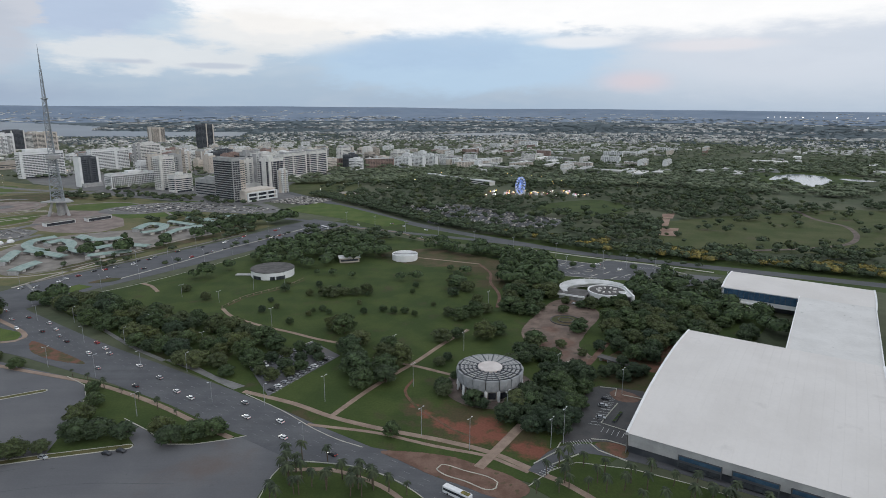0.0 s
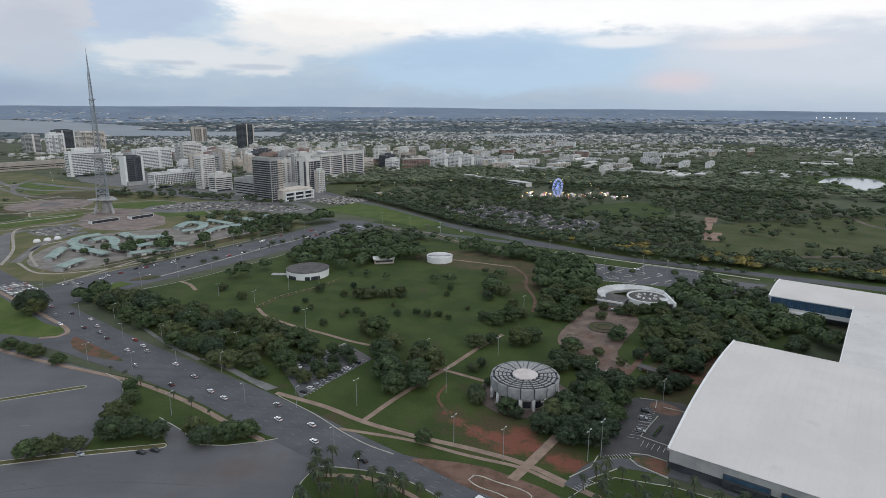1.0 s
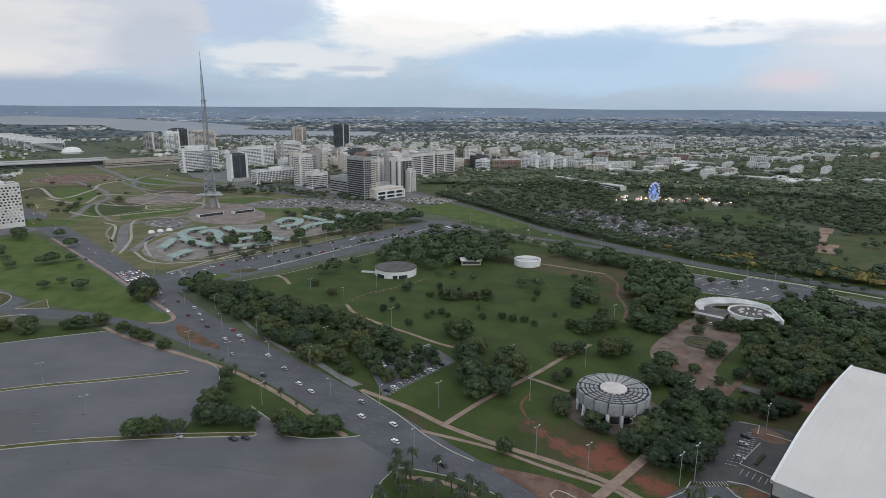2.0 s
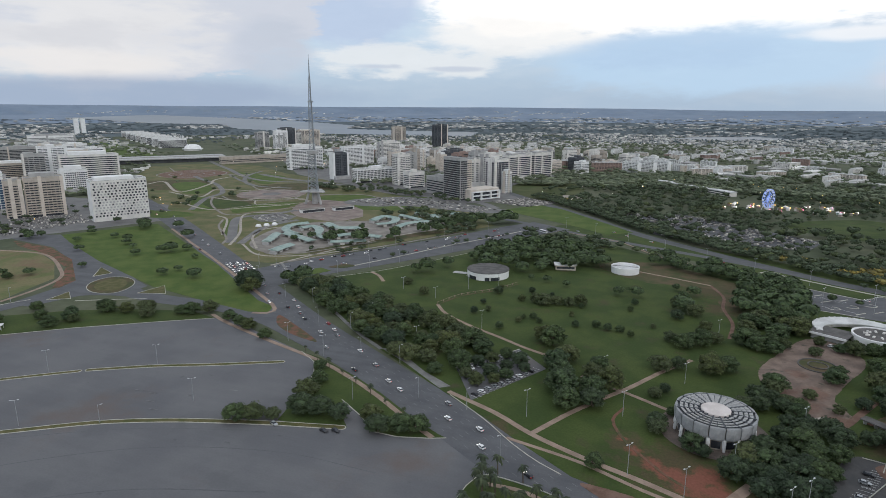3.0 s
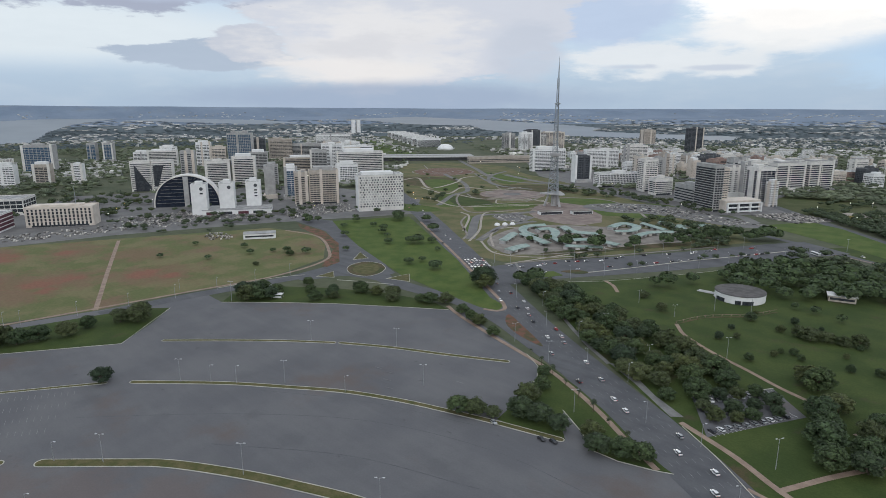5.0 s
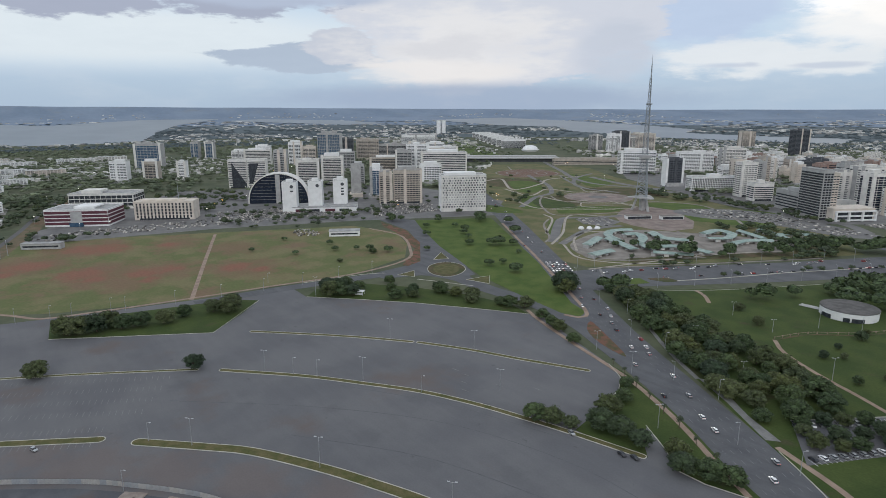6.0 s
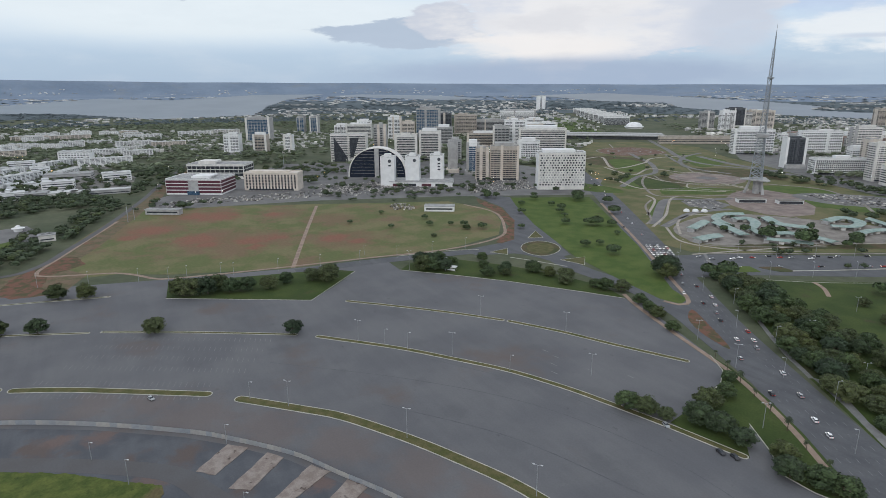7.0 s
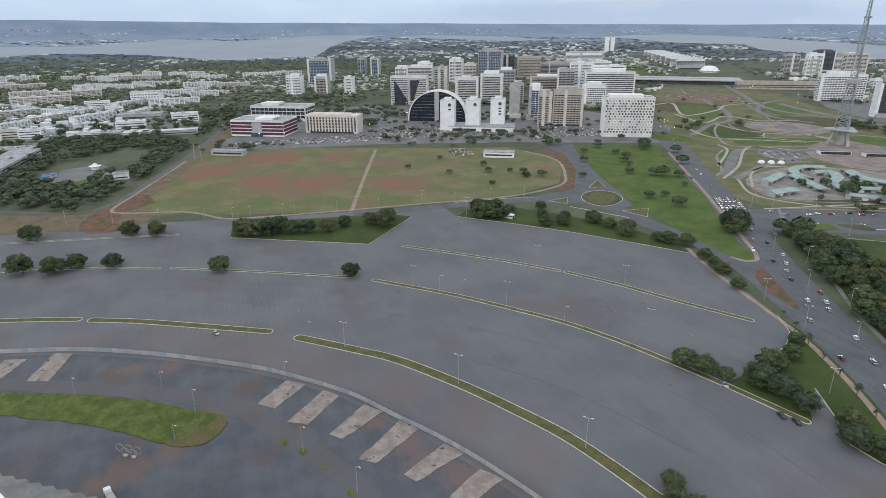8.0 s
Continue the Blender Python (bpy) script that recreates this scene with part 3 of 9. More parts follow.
make_lakes()
sheet("pond_water", [(652, 1210), (690, 1265), (715, 1292), (768, 1314), (796, 1274), (780, 1225), (769, 1195), (735, 1155), (709, 1132), (676, 1104), (672, 1130), (688, 1165), (685, 1206)], "pond_water", 0.25, "pale pond in the park", True, 12, "structure", "pond")
sheet("pond_water", [(802, 1227), (826, 1222), (850, 1190), (846, 1178), (806, 1190)], "pond_water", 0.25, "pale inlet of the pond", True, 12, "structure", "pond")
WATER = [(645, 1200), (690, 1285), (760, 1322), (860, 1235), (855, 1172), (790, 1180), (715, 1120), (672, 1095), (668, 1140), (680, 1190)]
POND = [(610, 1180), (690, 1330), (780, 1350), (880, 1240), (860, 1140), (740, 1080), (640, 1060)]


def joined(name, verts, faces, material, label, category):
    data = bpy.data.meshes.new(name)
    data.from_pydata(verts, [], faces)
    data.materials.append(MATS[material])
    return tagged(new(name, data), label, category, "", "stuff")


def stand_in(seed, blobs, tufts):
    """A small tree of lumps and leaf tufts, one metre wide and high, as lists of corners and faces."""
    r = random.Random(seed)
    bm = bmesh.new()
    for k in range(blobs):
        a, q = r.uniform(0, math.tau), (0 if k == 0 else 0.26)
        s = r.uniform(0.20, 0.27) if k else 0.34
        c = Vector((q * math.cos(a), q * math.sin(a), r.uniform(0.5, 0.68)))
        made = bmesh.ops.create_icosphere(bm, subdivisions=1, radius=s)
        for v in made["verts"]:
            v.co = c + Vector((v.co.x, v.co.y, v.co.z * 0.8)) * r.uniform(0.75, 1.2)
    for k in range(tufts):
        n = Vector((r.gauss(0, 1), r.gauss(0, 1), r.uniform(-0.2, 1.2))).normalized()
        c = Vector((n.x * 0.46, n.y * 0.46, 0.58 + n.z * 0.34)) * r.uniform(0.88, 1.08)
        side = n.orthogonal().normalized()
        up = n.cross(side)
        s = r.uniform(0.05, 0.10)
        q = [bm.verts.new(c + side * s * x + up * s * y + n * s * z) for x, y, z in ((-1, -0.7, 0), (0.9, -1, 0.5), (1, 0.8, -0.2), (-0.8, 1, 0.5))]
        bm.faces.new(q)
    bm.verts.index_update()
    out = np.array([v.co[:] for v in bm.verts]), [[v.index for v in f.verts] for f in bm.faces]
    bm.free()
    return out


def plant_stuff(name, spots, shapes, material, label, seed):
    """Joins many small trees, each (x, y, z, wide, high), into one object."""
    r = np.random.RandomState(seed)
    verts, faces, base = [], [], 0
    for x, y, z, wide, high in spots:
        v, f = shapes[r.randint(len(shapes))]
        a = r.uniform(0, 6.283)
        c, s = math.cos(a) * wide, math.sin(a) * wide
        w = np.empty_like(v)
        w[:, 0], w[:, 1], w[:, 2] = x + c * v[:, 0] - s * v[:, 1], y + s * v[:, 0] + c * v[:, 1], z + high * v[:, 2]
        verts.append(w)
        faces += [[i + base for i in q] for q in f]
        base += len(v)
    return joined(name, np.concatenate(verts).tolist(), faces, material, label, "trees")


AXIS_OPEN = [(-600, 620), (-800, 752), (-1000, 900), (-1180, 1130), (-1330, 1290), (-1130, 1330), (-960, 1250), (-560, 1000), (-300, 850)]


def far_country():
    r = random.Random(21)
    small = [stand_in(k, 1, 7) for k in range(5)]
    spots, roofs = [], []
    while len(spots) < 13000:
        a = radians(r.uniform(-42, 112))
        d = 1150 + 6200 * r.random() ** 1.7
        if d > 4700 and r.random() < 0.75:
            continue
        x, y = -math.sin(a) * d, math.cos(a) * d
        if any(inside(x, y, k) for k in LAKES):
            continue
        thick = noise.noise(Vector((x * 0.0022, y * 0.0022, 3))) + (0.25 if d > 2500 else 0)
        p = Vector((x, y)) - Vector((-504, 795))
        u, v = p.dot(GU), p.dot(GV)
        if (-2700 < u < -200 and 40 < v < 240) or inside(x, y, POND):
            continue                                            # the esplanade stays open
        if thick < -0.3 or (thick < 0.0 and r.random() < 0.5):
            continue
        if inside(x, y, AXIS_OPEN):
            continue
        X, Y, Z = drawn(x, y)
        s = (1 + d / 3500)
        spots.append((X, Y, Z, r.uniform(9, 17) * s, r.uniform(7, 12) * (1.0 if d < 2500 else 0.42 if d > 4000 else 0.55)))
    for k in range(4200):                                       # wooded shore before the northern lake
        a, d = radians(r.uniform(56, 104)), r.uniform(1500, 2780)
        x, y = -math.sin(a) * d, math.cos(a) * d
        if not any(inside(x, y, q) for q in LAKES) and noise.noise(Vector((x * 0.003, y * 0.003, 5))) > -0.25:
            spots.append((x, y, 0, r.uniform(12, 22), r.uniform(7, 11)))
    for k in range(7000):                                       # garden trees through the town
        a, d = radians(r.uniform(-42, 34)), r.uniform(1500, 3100)
        x, y = -math.sin(a) * d, math.cos(a) * d
        if noise.noise(Vector((x * 0.004, y * 0.004, 31))) > -0.2 and not any(inside(x, y, q) for q in LAKES) and not inside(x, y, POND) and not inside(x, y, AXIS_OPEN):
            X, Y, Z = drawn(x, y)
            spots.append((X, Y, Z, r.uniform(7, 15), r.uniform(6, 10)))
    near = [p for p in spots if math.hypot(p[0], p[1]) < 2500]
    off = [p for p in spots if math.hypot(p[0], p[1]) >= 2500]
    plant_stuff("far_woods", near, small, "hazed_far_leaf", "tree crowns scattered through the far city, paled by painted haze", 4)
    plant_stuff("distant_woods", off, small, "hazed_distant_leaf", "blue-green woods before the hills, haze tinted into their leaves", 5)
    verts, faces = [], []
    n = 0
    while n < 6800:
        a = radians(r.uniform(-42, 112))
        d = (1500 if a > radians(30) else 1900) + 6500 * r.random() ** 1.4
        if d > 4700 and r.random() < 0.7:
            continue
        x, y = -math.sin(a) * d, math.cos(a) * d
        if any(inside(x, y, k) for k in LAKES):
            continue
        if inside(x, y, POND):
            continue
        town = noise.noise(Vector((x * 0.0016, y * 0.0016, 9)))
        if town < -0.05 or (town < 0.12 and r.random() < 0.6) or (a > radians(58) and 1900 < d < 3000 and r.random() < 0.7):
            continue
        p = Vector((x, y)) - Vector((-504, 795))
        if -2700 < p.dot(GU) < -200 and 20 < p.dot(GV) < 260 or inside(x, y, AXIS_OPEN) or inside(x, y, [(-900, 1000), (-1330, 1200), (-1500, 1350), (-1300, 1500), (-900, 1300)]):
            continue
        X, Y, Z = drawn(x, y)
        big = min(1.9, 0.6 + d / 5000)
        w, e, h = r.uniform(3, 11) * big, r.uniform(2.5, 5) * big, r.uniform(3, 6) * (1.3 if d < 3000 else 0.8 if d < 5000 else 0.55)
        t = radians(TURN + r.choice((0, 90)) + r.uniform(-8, 8))
        c, s = math.cos(t), math.sin(t)
        b = len(verts)
        for z in (Z - 1, Z + h):
            for q, k in ((-w, -e), (w, -e), (w, e), (-w, e)):
                verts.append((X + c * q - s * k, Y + s * q + c * k, z))
        faces += [[b + i for i in q] for q in ((4, 5, 6, 7), (0, 1, 5, 4), (1, 2, 6, 5), (2, 3, 7, 6), (3, 0, 4, 7))]
        n += 1
    for k in range(3000):                                      # the close white town across the plain
        a, q = radians(r.uniform(-42, 30)), r.uniform(2150, 3400)
        X, Y = -math.sin(a) * q, math.cos(a) * q
        if noise.noise(Vector((X * 0.0035, Y * 0.0035, 21))) < -0.18 or any(inside(X, Y, o) for o in LAKES) or inside(X, Y, POND):
            continue
        X, Y, Z = drawn(X, Y)
        w, e, h = r.uniform(5, 13), r.uniform(4, 6), r.uniform(3, 5.5)
        t = radians(TURN + r.choice((0, 0, 90)))
        c, s = math.cos(t), math.sin(t)
        b = len(verts)
        for z in (Z - 1, Z + h):
            for i, j in ((-w, -e), (w, -e), (w, e), (-w, e)):
                verts.append((X + c * i - s * j, Y + s * i + c * j, z))
        faces += [[b + i for i in f] for f in ((4, 5, 6, 7), (0, 1, 5, 4), (1, 2, 6, 5), (2, 3, 7, 6), (3, 0, 4, 7))]
    for k in range(64):                                        # broad flat roofs of schools and depots
        a, q = radians(r.uniform(-36, -1)), 1330 + 700 * r.random() ** 1.3
        X, Y = -math.sin(a) * q, math.cos(a) * q
        if inside(X, Y, POND):
            continue
        w, e, h = r.uniform(14, 40), r.uniform(7, 14), r.uniform(5, 9)
        t = radians(TURN + r.choice((0, 90, 90)) + r.uniform(-4, 4))
        c, s = math.cos(t), math.sin(t)
        b = len(verts)
        for z in (-1, h):
            for i, j in ((-w, -e), (w, -e), (w, e), (-w, e)):
                verts.append((X + c * i - s * j, Y + s * i + c * j, z))
        faces += [[b + i for i in f] for f in ((4, 5, 6, 7), (0, 1, 5, 4), (1, 2, 6, 5), (2, 3, 7, 6), (3, 0, 4, 7))]
    for k in range(900):                                       # villas on the slopes beyond the lake
        a, q = radians(r.uniform(-42, 112)), r.uniform(4480, 4640)
        if noise.noise(Vector((a * 6, q * 0.006, 7))) < 0.05:
            continue
        X, Y = -math.sin(a) * q, math.cos(a) * q
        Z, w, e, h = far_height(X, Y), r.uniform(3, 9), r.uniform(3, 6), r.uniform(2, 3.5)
        b = len(verts)
        for z in (Z - 2, Z + h):
            for i, j in ((-w, -e), (w, -e), (w, e), (-w, e)):
                verts.append((X + i, Y + j, z))
        faces += [[b + i for i in q] for q in ((4, 5, 6, 7), (0, 1, 5, 4), (1, 2, 6, 5), (2, 3, 7, 6), (3, 0, 4, 7))]
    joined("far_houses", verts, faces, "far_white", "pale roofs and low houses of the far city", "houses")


far_country()

# ---------------------------------------------------------------- car park: medians, hoarding, pads
def median(points, width, grass=True):
    """A raised strip with rounded ends: two kerbs with grass between them."""
    line = glide(points, 5)
    w = width / 2
    ends = []
    left, right = [], []
    for i, p in enumerate(line):
        d = (line[min(i + 1, len(line) - 1)] - line[max(i - 1, 0)]).normalized()
        s = Vector((-d.y, d.x))
        left.append(p + s * w)
        right.append(p - s * w)
    d0, d1 = (line[1] - line[0]).normalized(), (line[-1] - line[-2]).normalized()
    def cap(p, d):
        s = Vector((-d.y, d.x))
        return [p + d * w * math.cos(a) + s * w * math.sin(a) for a in (radians(q) for q in (60, 30, 0, -30, -60))]

    ring = left + cap(line[-1], d1) + right[::-1] + cap(line[0], -d0)
    tagged(mesh_ob("median", slab(bmesh.new(), ring, -0.2, 0.17), "median_grass" if grass else "concrete"), "narrow grass median between parking aisles", "median", "", "structure")
    kerb(ring, True, 0.42, 0.24, False)


for pts, width in (
    ([(-385, 161), (-361, 184), (-331, 211), (-303, 233)], 3.0),
    ([(-299, 236), (-270, 253), (-238, 268), (-205, 285)], 3.2),
    ([(-336, 124), (-299, 157), (-270, 178), (-243, 196), (-215, 209), (-192, 217), (-166, 225), (-135, 233)], 3.4),
    ([(-283, 68), (-259, 91), (-243, 105), (-214, 122), (-191, 133), (-167, 143), (-143, 149), (-118, 153), (-90, 154)], 5.5),
    ([(-376, -100), (-366, -71), (-358, -50), (-351, -34)], 4.4),
    ([(-347, -27), (-336, -6), (-322, 16), (-308, 37), (-296, 55)], 4.8),
    ([(-452, -110), (-446, -86), (-431, -39), (-411, 5)], 2.0),
    ([(-408, 13), (-381, 59), (-346, 113)], 2.4),
    ([(-512, -110), (-490, -26), (-478, 18)], 2.0),
):
    median(pts, width)
for pts in ([(-454, 53), (-399, 140), (-447, 191)], [(-432, 224), (-399, 254), (-366, 281), (-318, 314), (-293, 330)], [(-203, 302), (-188, 292), (-179, 278), (-171, 248)], [(-149, 257), (-134, 247), (-119, 235), (-108, 235), (-94, 239), (-87, 242)]):
    kerb(pts, False, 0.4, 0.24, False)


def hoarding():
    """Site hoarding of grey sheet panels along the inner car park."""
    b = thing("hoarding", pose(0, 0, 0), "long curved hoarding of pale grey sheet panels", "fence")
    line = glide([(-345, -110), (-326, -64), (-312, -28), (-290, 8), (-263, 43), (-248, 58), (-225, 77), (-203, 89), (-183, 100), (-160, 110), (-130, 120), (-100, 126)], 3.0)
    panel = None
    for p, q in zip(line, line[1:]):
        d = q - p
        m = pose(p.x, p.y, 0.05, 0, 0, math.degrees(math.atan2(d.y, d.x))) @ Matrix.Diagonal((d.length / 2.93, 1, 1, 1))
        if panel is None:
            bm = bmesh.new()
            low, high = [], []
            for k in range(25):                                 # one corrugated sheet
                low.append(bm.verts.new((0.122 * k, 0.05 if k % 4 in (1, 2) else -0.05, 0.1)))
                high.append(bm.verts.new((0.122 * k, 0.05 if k % 4 in (1, 2) else -0.05, 2.3)))
            for k in range(24):
                bm.faces.new((low[k], low[k + 1], high[k + 1], high[k]))
            panel = part("panel", bm, "hoarding_sheet", b)
            panel.matrix_basis = m
        else:
            again("panel", panel.data, b, m)


hoarding()


def pads():
    """Broken concrete floor slabs left from stalls."""
    quads = [((-247, 55), (-240, 62), (-228, 47), (-234, 41)), ((-233, 68), (-226, 73), (-212, 57), (-217, 50)), ((-216, 81), (-208, 86), (-198, 67), (-203, 63)), ((-200, 90), (-192, 95), (-180, 74), (-185, 69)),
             ((-180, 100), (-173, 106), (-166, 84), (-171, 81)), ((-163, 106), (-155, 111), (-149, 94), (-155, 91)), ((-315, -40), (-311, -32), (-289, -39), (-293, -48)), ((-318, -60), (-314, -51), (-300, -58), (-303, -65))]
    r = random.Random(6)
    for q in quads:
        a, b, c, d = (Vector(p) for p in q)
        ring = []
        for p0, p1 in ((a, b), (b, c), (c, d), (d, a)):
            n = max(2, int((p1 - p0).length / 2.5))
            for k in range(n):
                p = p0.lerp(p1, k / n)
                ring.append(p + Vector((r.uniform(-0.3, 0.3), r.uniform(-0.3, 0.3))))
        tagged(mesh_ob("concrete_pad", slab(bmesh.new(), ring, -0.1, 0.3), "pad_concrete"), "cracked stained concrete floor slab on asphalt", "concrete slab", "concrete pads")


pads()
sheet("grass_bank", [(-310, -105), (-287, -57), (-279, -40), (-267, -18), (-255, 0), (-242, 15), (-229, 29), (-217, 21), (-220, 9), (-236, -8), (-250, -25), (-261, -42), (-268, -53), (-285, -90)], "wild_grass", 0.35, "unkempt bright green grass strip in the asphalt", True, 5, "structure", "grass", 1.6)
sheet("inner_yard", [(-340, -112), (-324, -66), (-310, -30), (-288, 6), (-262, 40), (-247, 55), (-224, 74), (-202, 86), (-182, 97), (-159, 107), (-129, 117), (-100, 122), (-90, 60), (-130, 0), (-190, -60), (-260, -130)], "dark_tarmac", 0.07, "dark patched tarmac yard behind the hoarding", False)
way("yard_lane", [(-312, -85), (-283, -36), (-262, 0), (-238, 32), (-215, 44), (-185, 60), (-165, 66), (-120, 70)], 9, "stained_asphalt", 0.09, "dusty lane along the yard", 6, "road")
for x, y, w in ((-205, 47, 2.2), (-197, 52, 2.4), (-186, 57, 1.6), (-170, 62, 2)):
    sheet("weed_patch", [(x + w * math.cos(a) * (1 + 0.3 * math.sin(3 * a + x)), y + 0.6 * w * math.sin(a)) for a in [k * math.tau / 9 for k in range(9)]], "wild_grass", 0.16, "patch of weeds in the tarmac", True, 1, "structure", "grass", 1.6)
teeth = [Vector((-238, -58)).lerp(Vector((-200, -13)), k / 20) + Vector((-0.9, 0.9)) * (k % 2) for k in range(21)]
sheet("concrete_apron", [tuple(p) for p in teeth] + [(-185, -20), (-195, -60), (-225, -75)], "grey_paving", 0.14, "pale concrete apron with a notched edge", False, 5)
# parking lines
def stalls(start, end, away, count, z=0.09, name="parking_lines", length=5.0, paint="line_paint"):
    """A row of painted bay lines from start to end; `away` is the lines' direction in degrees."""
    a, b = Vector(start), Vector(end)
    d = Vector((math.cos(radians(away)), math.sin(radians(away)))) * length
    s = Vector((-d.y, d.x)).normalized() * 0.09
    bm = bmesh.new()
    for k in range(count + 1):
        p = a.lerp(b, k / count)
        bm.faces.new([bm.verts.new((*q, z)) for q in (p - s, p + d - s, p + d + s, p + s)])
    return tagged(mesh_ob(name, bm, paint), "worn white parking bay lines on asphalt", "road marking", "", "stuff")


for off in (6, 19, 32, 45):
    a, b = Vector((-404, 20)) + Vector((0.83, -0.55)) * off, Vector((-352, 102)) + Vector((0.83, -0.55)) * off
    stalls(a, b, -20, 32, paint="worn_paint")
for off in (-9, 4):
    stalls(Vector((-346, -22)) + Vector((0.85, -0.52)) * off, Vector((-300, 54)) + Vector((0.85, -0.52)) * off, -20, 30, paint="worn_paint")

# footways, verges and red earth along the avenue
way("footway", [(-300, 336), (-279, 326), (-237, 311), (-188, 295), (-158, 281), (-134, 267), (-112, 252), (-93, 240)], 2.8, "tan_path", 0.22, "tan paved footway beside the car park", 6, "pavement")
way("footway", [(-102, 285), (-73, 272), (-52, 259), (-27, 248), (-1, 239), (21, 229), (40, 214), (50, 206), (60, 194)], 3.0, "tan_path", 0.19, "tan paved footway along the park", 6, "pavement")
way("footway", [(-340, 474), (-300, 436), (-244, 391), (-190, 345), (-160, 323)], 2.6, "grey_paving", 0.18, "grey footway along the avenue", 6, "pavement")
sheet("lay_by", [(-160, 324), (-137, 309), (-108, 287), (-103, 291), (-123, 303), (-152, 327)], "grey_paving", 0.2, "pale concrete bus lay-by platform", False)
sheet("field", [(-544, -83), (-569, -28), (-666, -5), (-799, 43), (-789, 135), (-743, 238), (-668, 405), (-600, 424), (-540, 398), (-490, 360), (-468, 290), (-480, 213), (-482, 148), (-512, 63), (-535, 26)], "field", 0.05, "open field of patchy grass and red soil", False, 6, "structure", "field")
way("field_path", [(-725, 251), (-600, 199), (-482, 151)], 3.5, "tan_path", 0.12, "trodden tan path across the field", 8, "path")
way("field_path", [(-640, 412), (-580, 417), (-516, 385), (-481, 354), (-468, 290), (-478, 213), (-489, 130), (-497, 82), (-504, 54), (-524, 39), (-539, 24), (-546, 4), (-557, -24), (-572, -30), (-620, -13), (-685, 10), (-750, 34)], 3.2, "tan_path", 0.13, "tan footpath round the field", 8, "path")
way("field_path", [(-540, -50), (-580, -22), (-640, 4), (-710, 26), (-800, 54), (-900, 85), (-1000, 110), (-1240, 180)], 20, "track_earth", 0.08, "broad worn earth track beside the field", 10, "path")
sheet("red_soil", [(-539, -50), (-577, -38), (-592, -24), (-613, -6), (-580, 2), (-561, -18), (-528, -24), (-506, -8), (-508, -42)], "red_mix", 0.105, "red soil beside the car park road", True, 6, "structure", "soil", 7.0)
sheet("wedge_lawn", [(-648, 488), (-600, 580), (-498, 515), (-391, 447), (-290, 374), (-270, 366), (-266, 354), (-280, 350), (-327, 358), (-392, 372), (-508, 418), (-600, 462)], "bright_lawn", 0.14, "wedge of mown lawn between two roads", False)
way("footway", [(-276, 349), (-266, 352), (-264, 358), (-272, 368), (-300, 388), (-348, 421), (-424, 473), (-485, 513), (-560, 563)], 3.0, "tan_path", 0.21, "tan footway round the lawn's tip", 5, "pavement")
sheet("earth_wedge", [(-255, 352), (-234, 340), (-203, 319), (-225, 324), (-245, 336)], "red_mix", 0.16, "red earth and thin grass between two lanes", True, 2, "structure", "soil", 1.0)
sheet("roundabout", [(-438, 349), (-449, 362), (-449, 378), (-435, 384), (-418, 377), (-408, 362), (-408, 348), (-422, 343)], "worn_lawn", 0.2, "oval roundabout with worn grass rim", True, 3, "structure", "roundabout")
kerb([(-438.3, 348.7), (-449.4, 362), (-449.4, 378.3), (-435, 384.4), (-417.7, 377.3), (-407.6, 362), (-407.6, 347.7), (-422, 342.6)], True, 0.5, 0.26, True, 3)
sheet("roundabout", [(-435, 353), (-444, 364), (-443, 375), (-433, 379), (-421, 373), (-413, 361), (-413, 352), (-424, 348)], "median_grass", 0.24, "oval lawn in the middle of the roundabout", True, 3, "structure", "lawn")
for tip in ([(-464, 376), (-458, 390), (-484, 401)], [(-390, 354), (-386, 378), (-368, 361)], [(-440, 316), (-443, 337), (-426, 325)]):
    sheet("road_island", tip, "median_grass", 0.2, "small kerbed triangle of grass between lanes", False, 3, "structure", "island")
    kerb(tip + tip[:1], False, 0.6, 0.26, False)

sheet("red_shoulder", [(-668, 447), (-604, 441), (-535, 412), (-467, 362), (-460, 342), (-466, 340), (-513, 389), (-581, 419), (-640, 433)], "red_mix", 0.11, "red earth shoulder beside the curve", False)
for pts in ([(-470, 240), (-462, 290), (-452, 312)], [(-418, 322), (-400, 332), (-372, 346)]):
    kerb(pts, False, 0.7, 0.22)
truck = thing("truck", pose(-200, -10, 0.1, 0, 0, 200), "small flatbed truck with white cab on the tarmac", "truck")
part("cab", one_box(1.6, 3.4, -1.0, 1.0, 0.5, 2.4), "car_white", truck)
part("windscreen", one_box(3.38, 3.44, -0.85, 0.85, 1.4, 2.2), "dark_glass", truck)
part("bed", one_box(-3.2, 1.4, -1.1, 1.1, 0.8, 1.1), "tan_wall", truck)
for x in (-2.2, 2.4):
    for y in (-0.95, 0.95):
        part("wheel", rod(bmesh.new(), (x, y - 0.12, 0.42), (x, y + 0.12, 0.42), 0.42, 0.42, 10), "rubber", truck)


def lane_marks(points, width, lanes, label="worn white lane dashes on the avenue"):
    """Broken lane lines along a road."""
    line = glide(points, 3.0)
    bm = bmesh.new()
    for k in range(1, lanes):
        off = -width / 2 + width * k / lanes
        for i in range(0, len(line) - 2, 3):
            d = (line[i + 1] - line[i]).normalized()
            s = Vector((-d.y, d.x))
            p = line[i] + s * off
            bm.faces.new([bm.verts.new((*q, 0.095)) for q in (p - s * 0.08, p + d * 3 - s * 0.08, p + d * 3 + s * 0.08, p + s * 0.08)])
    tagged(mesh_ob("lane_marks", bm, "worn_paint"), label, "road marking", "", "stuff")


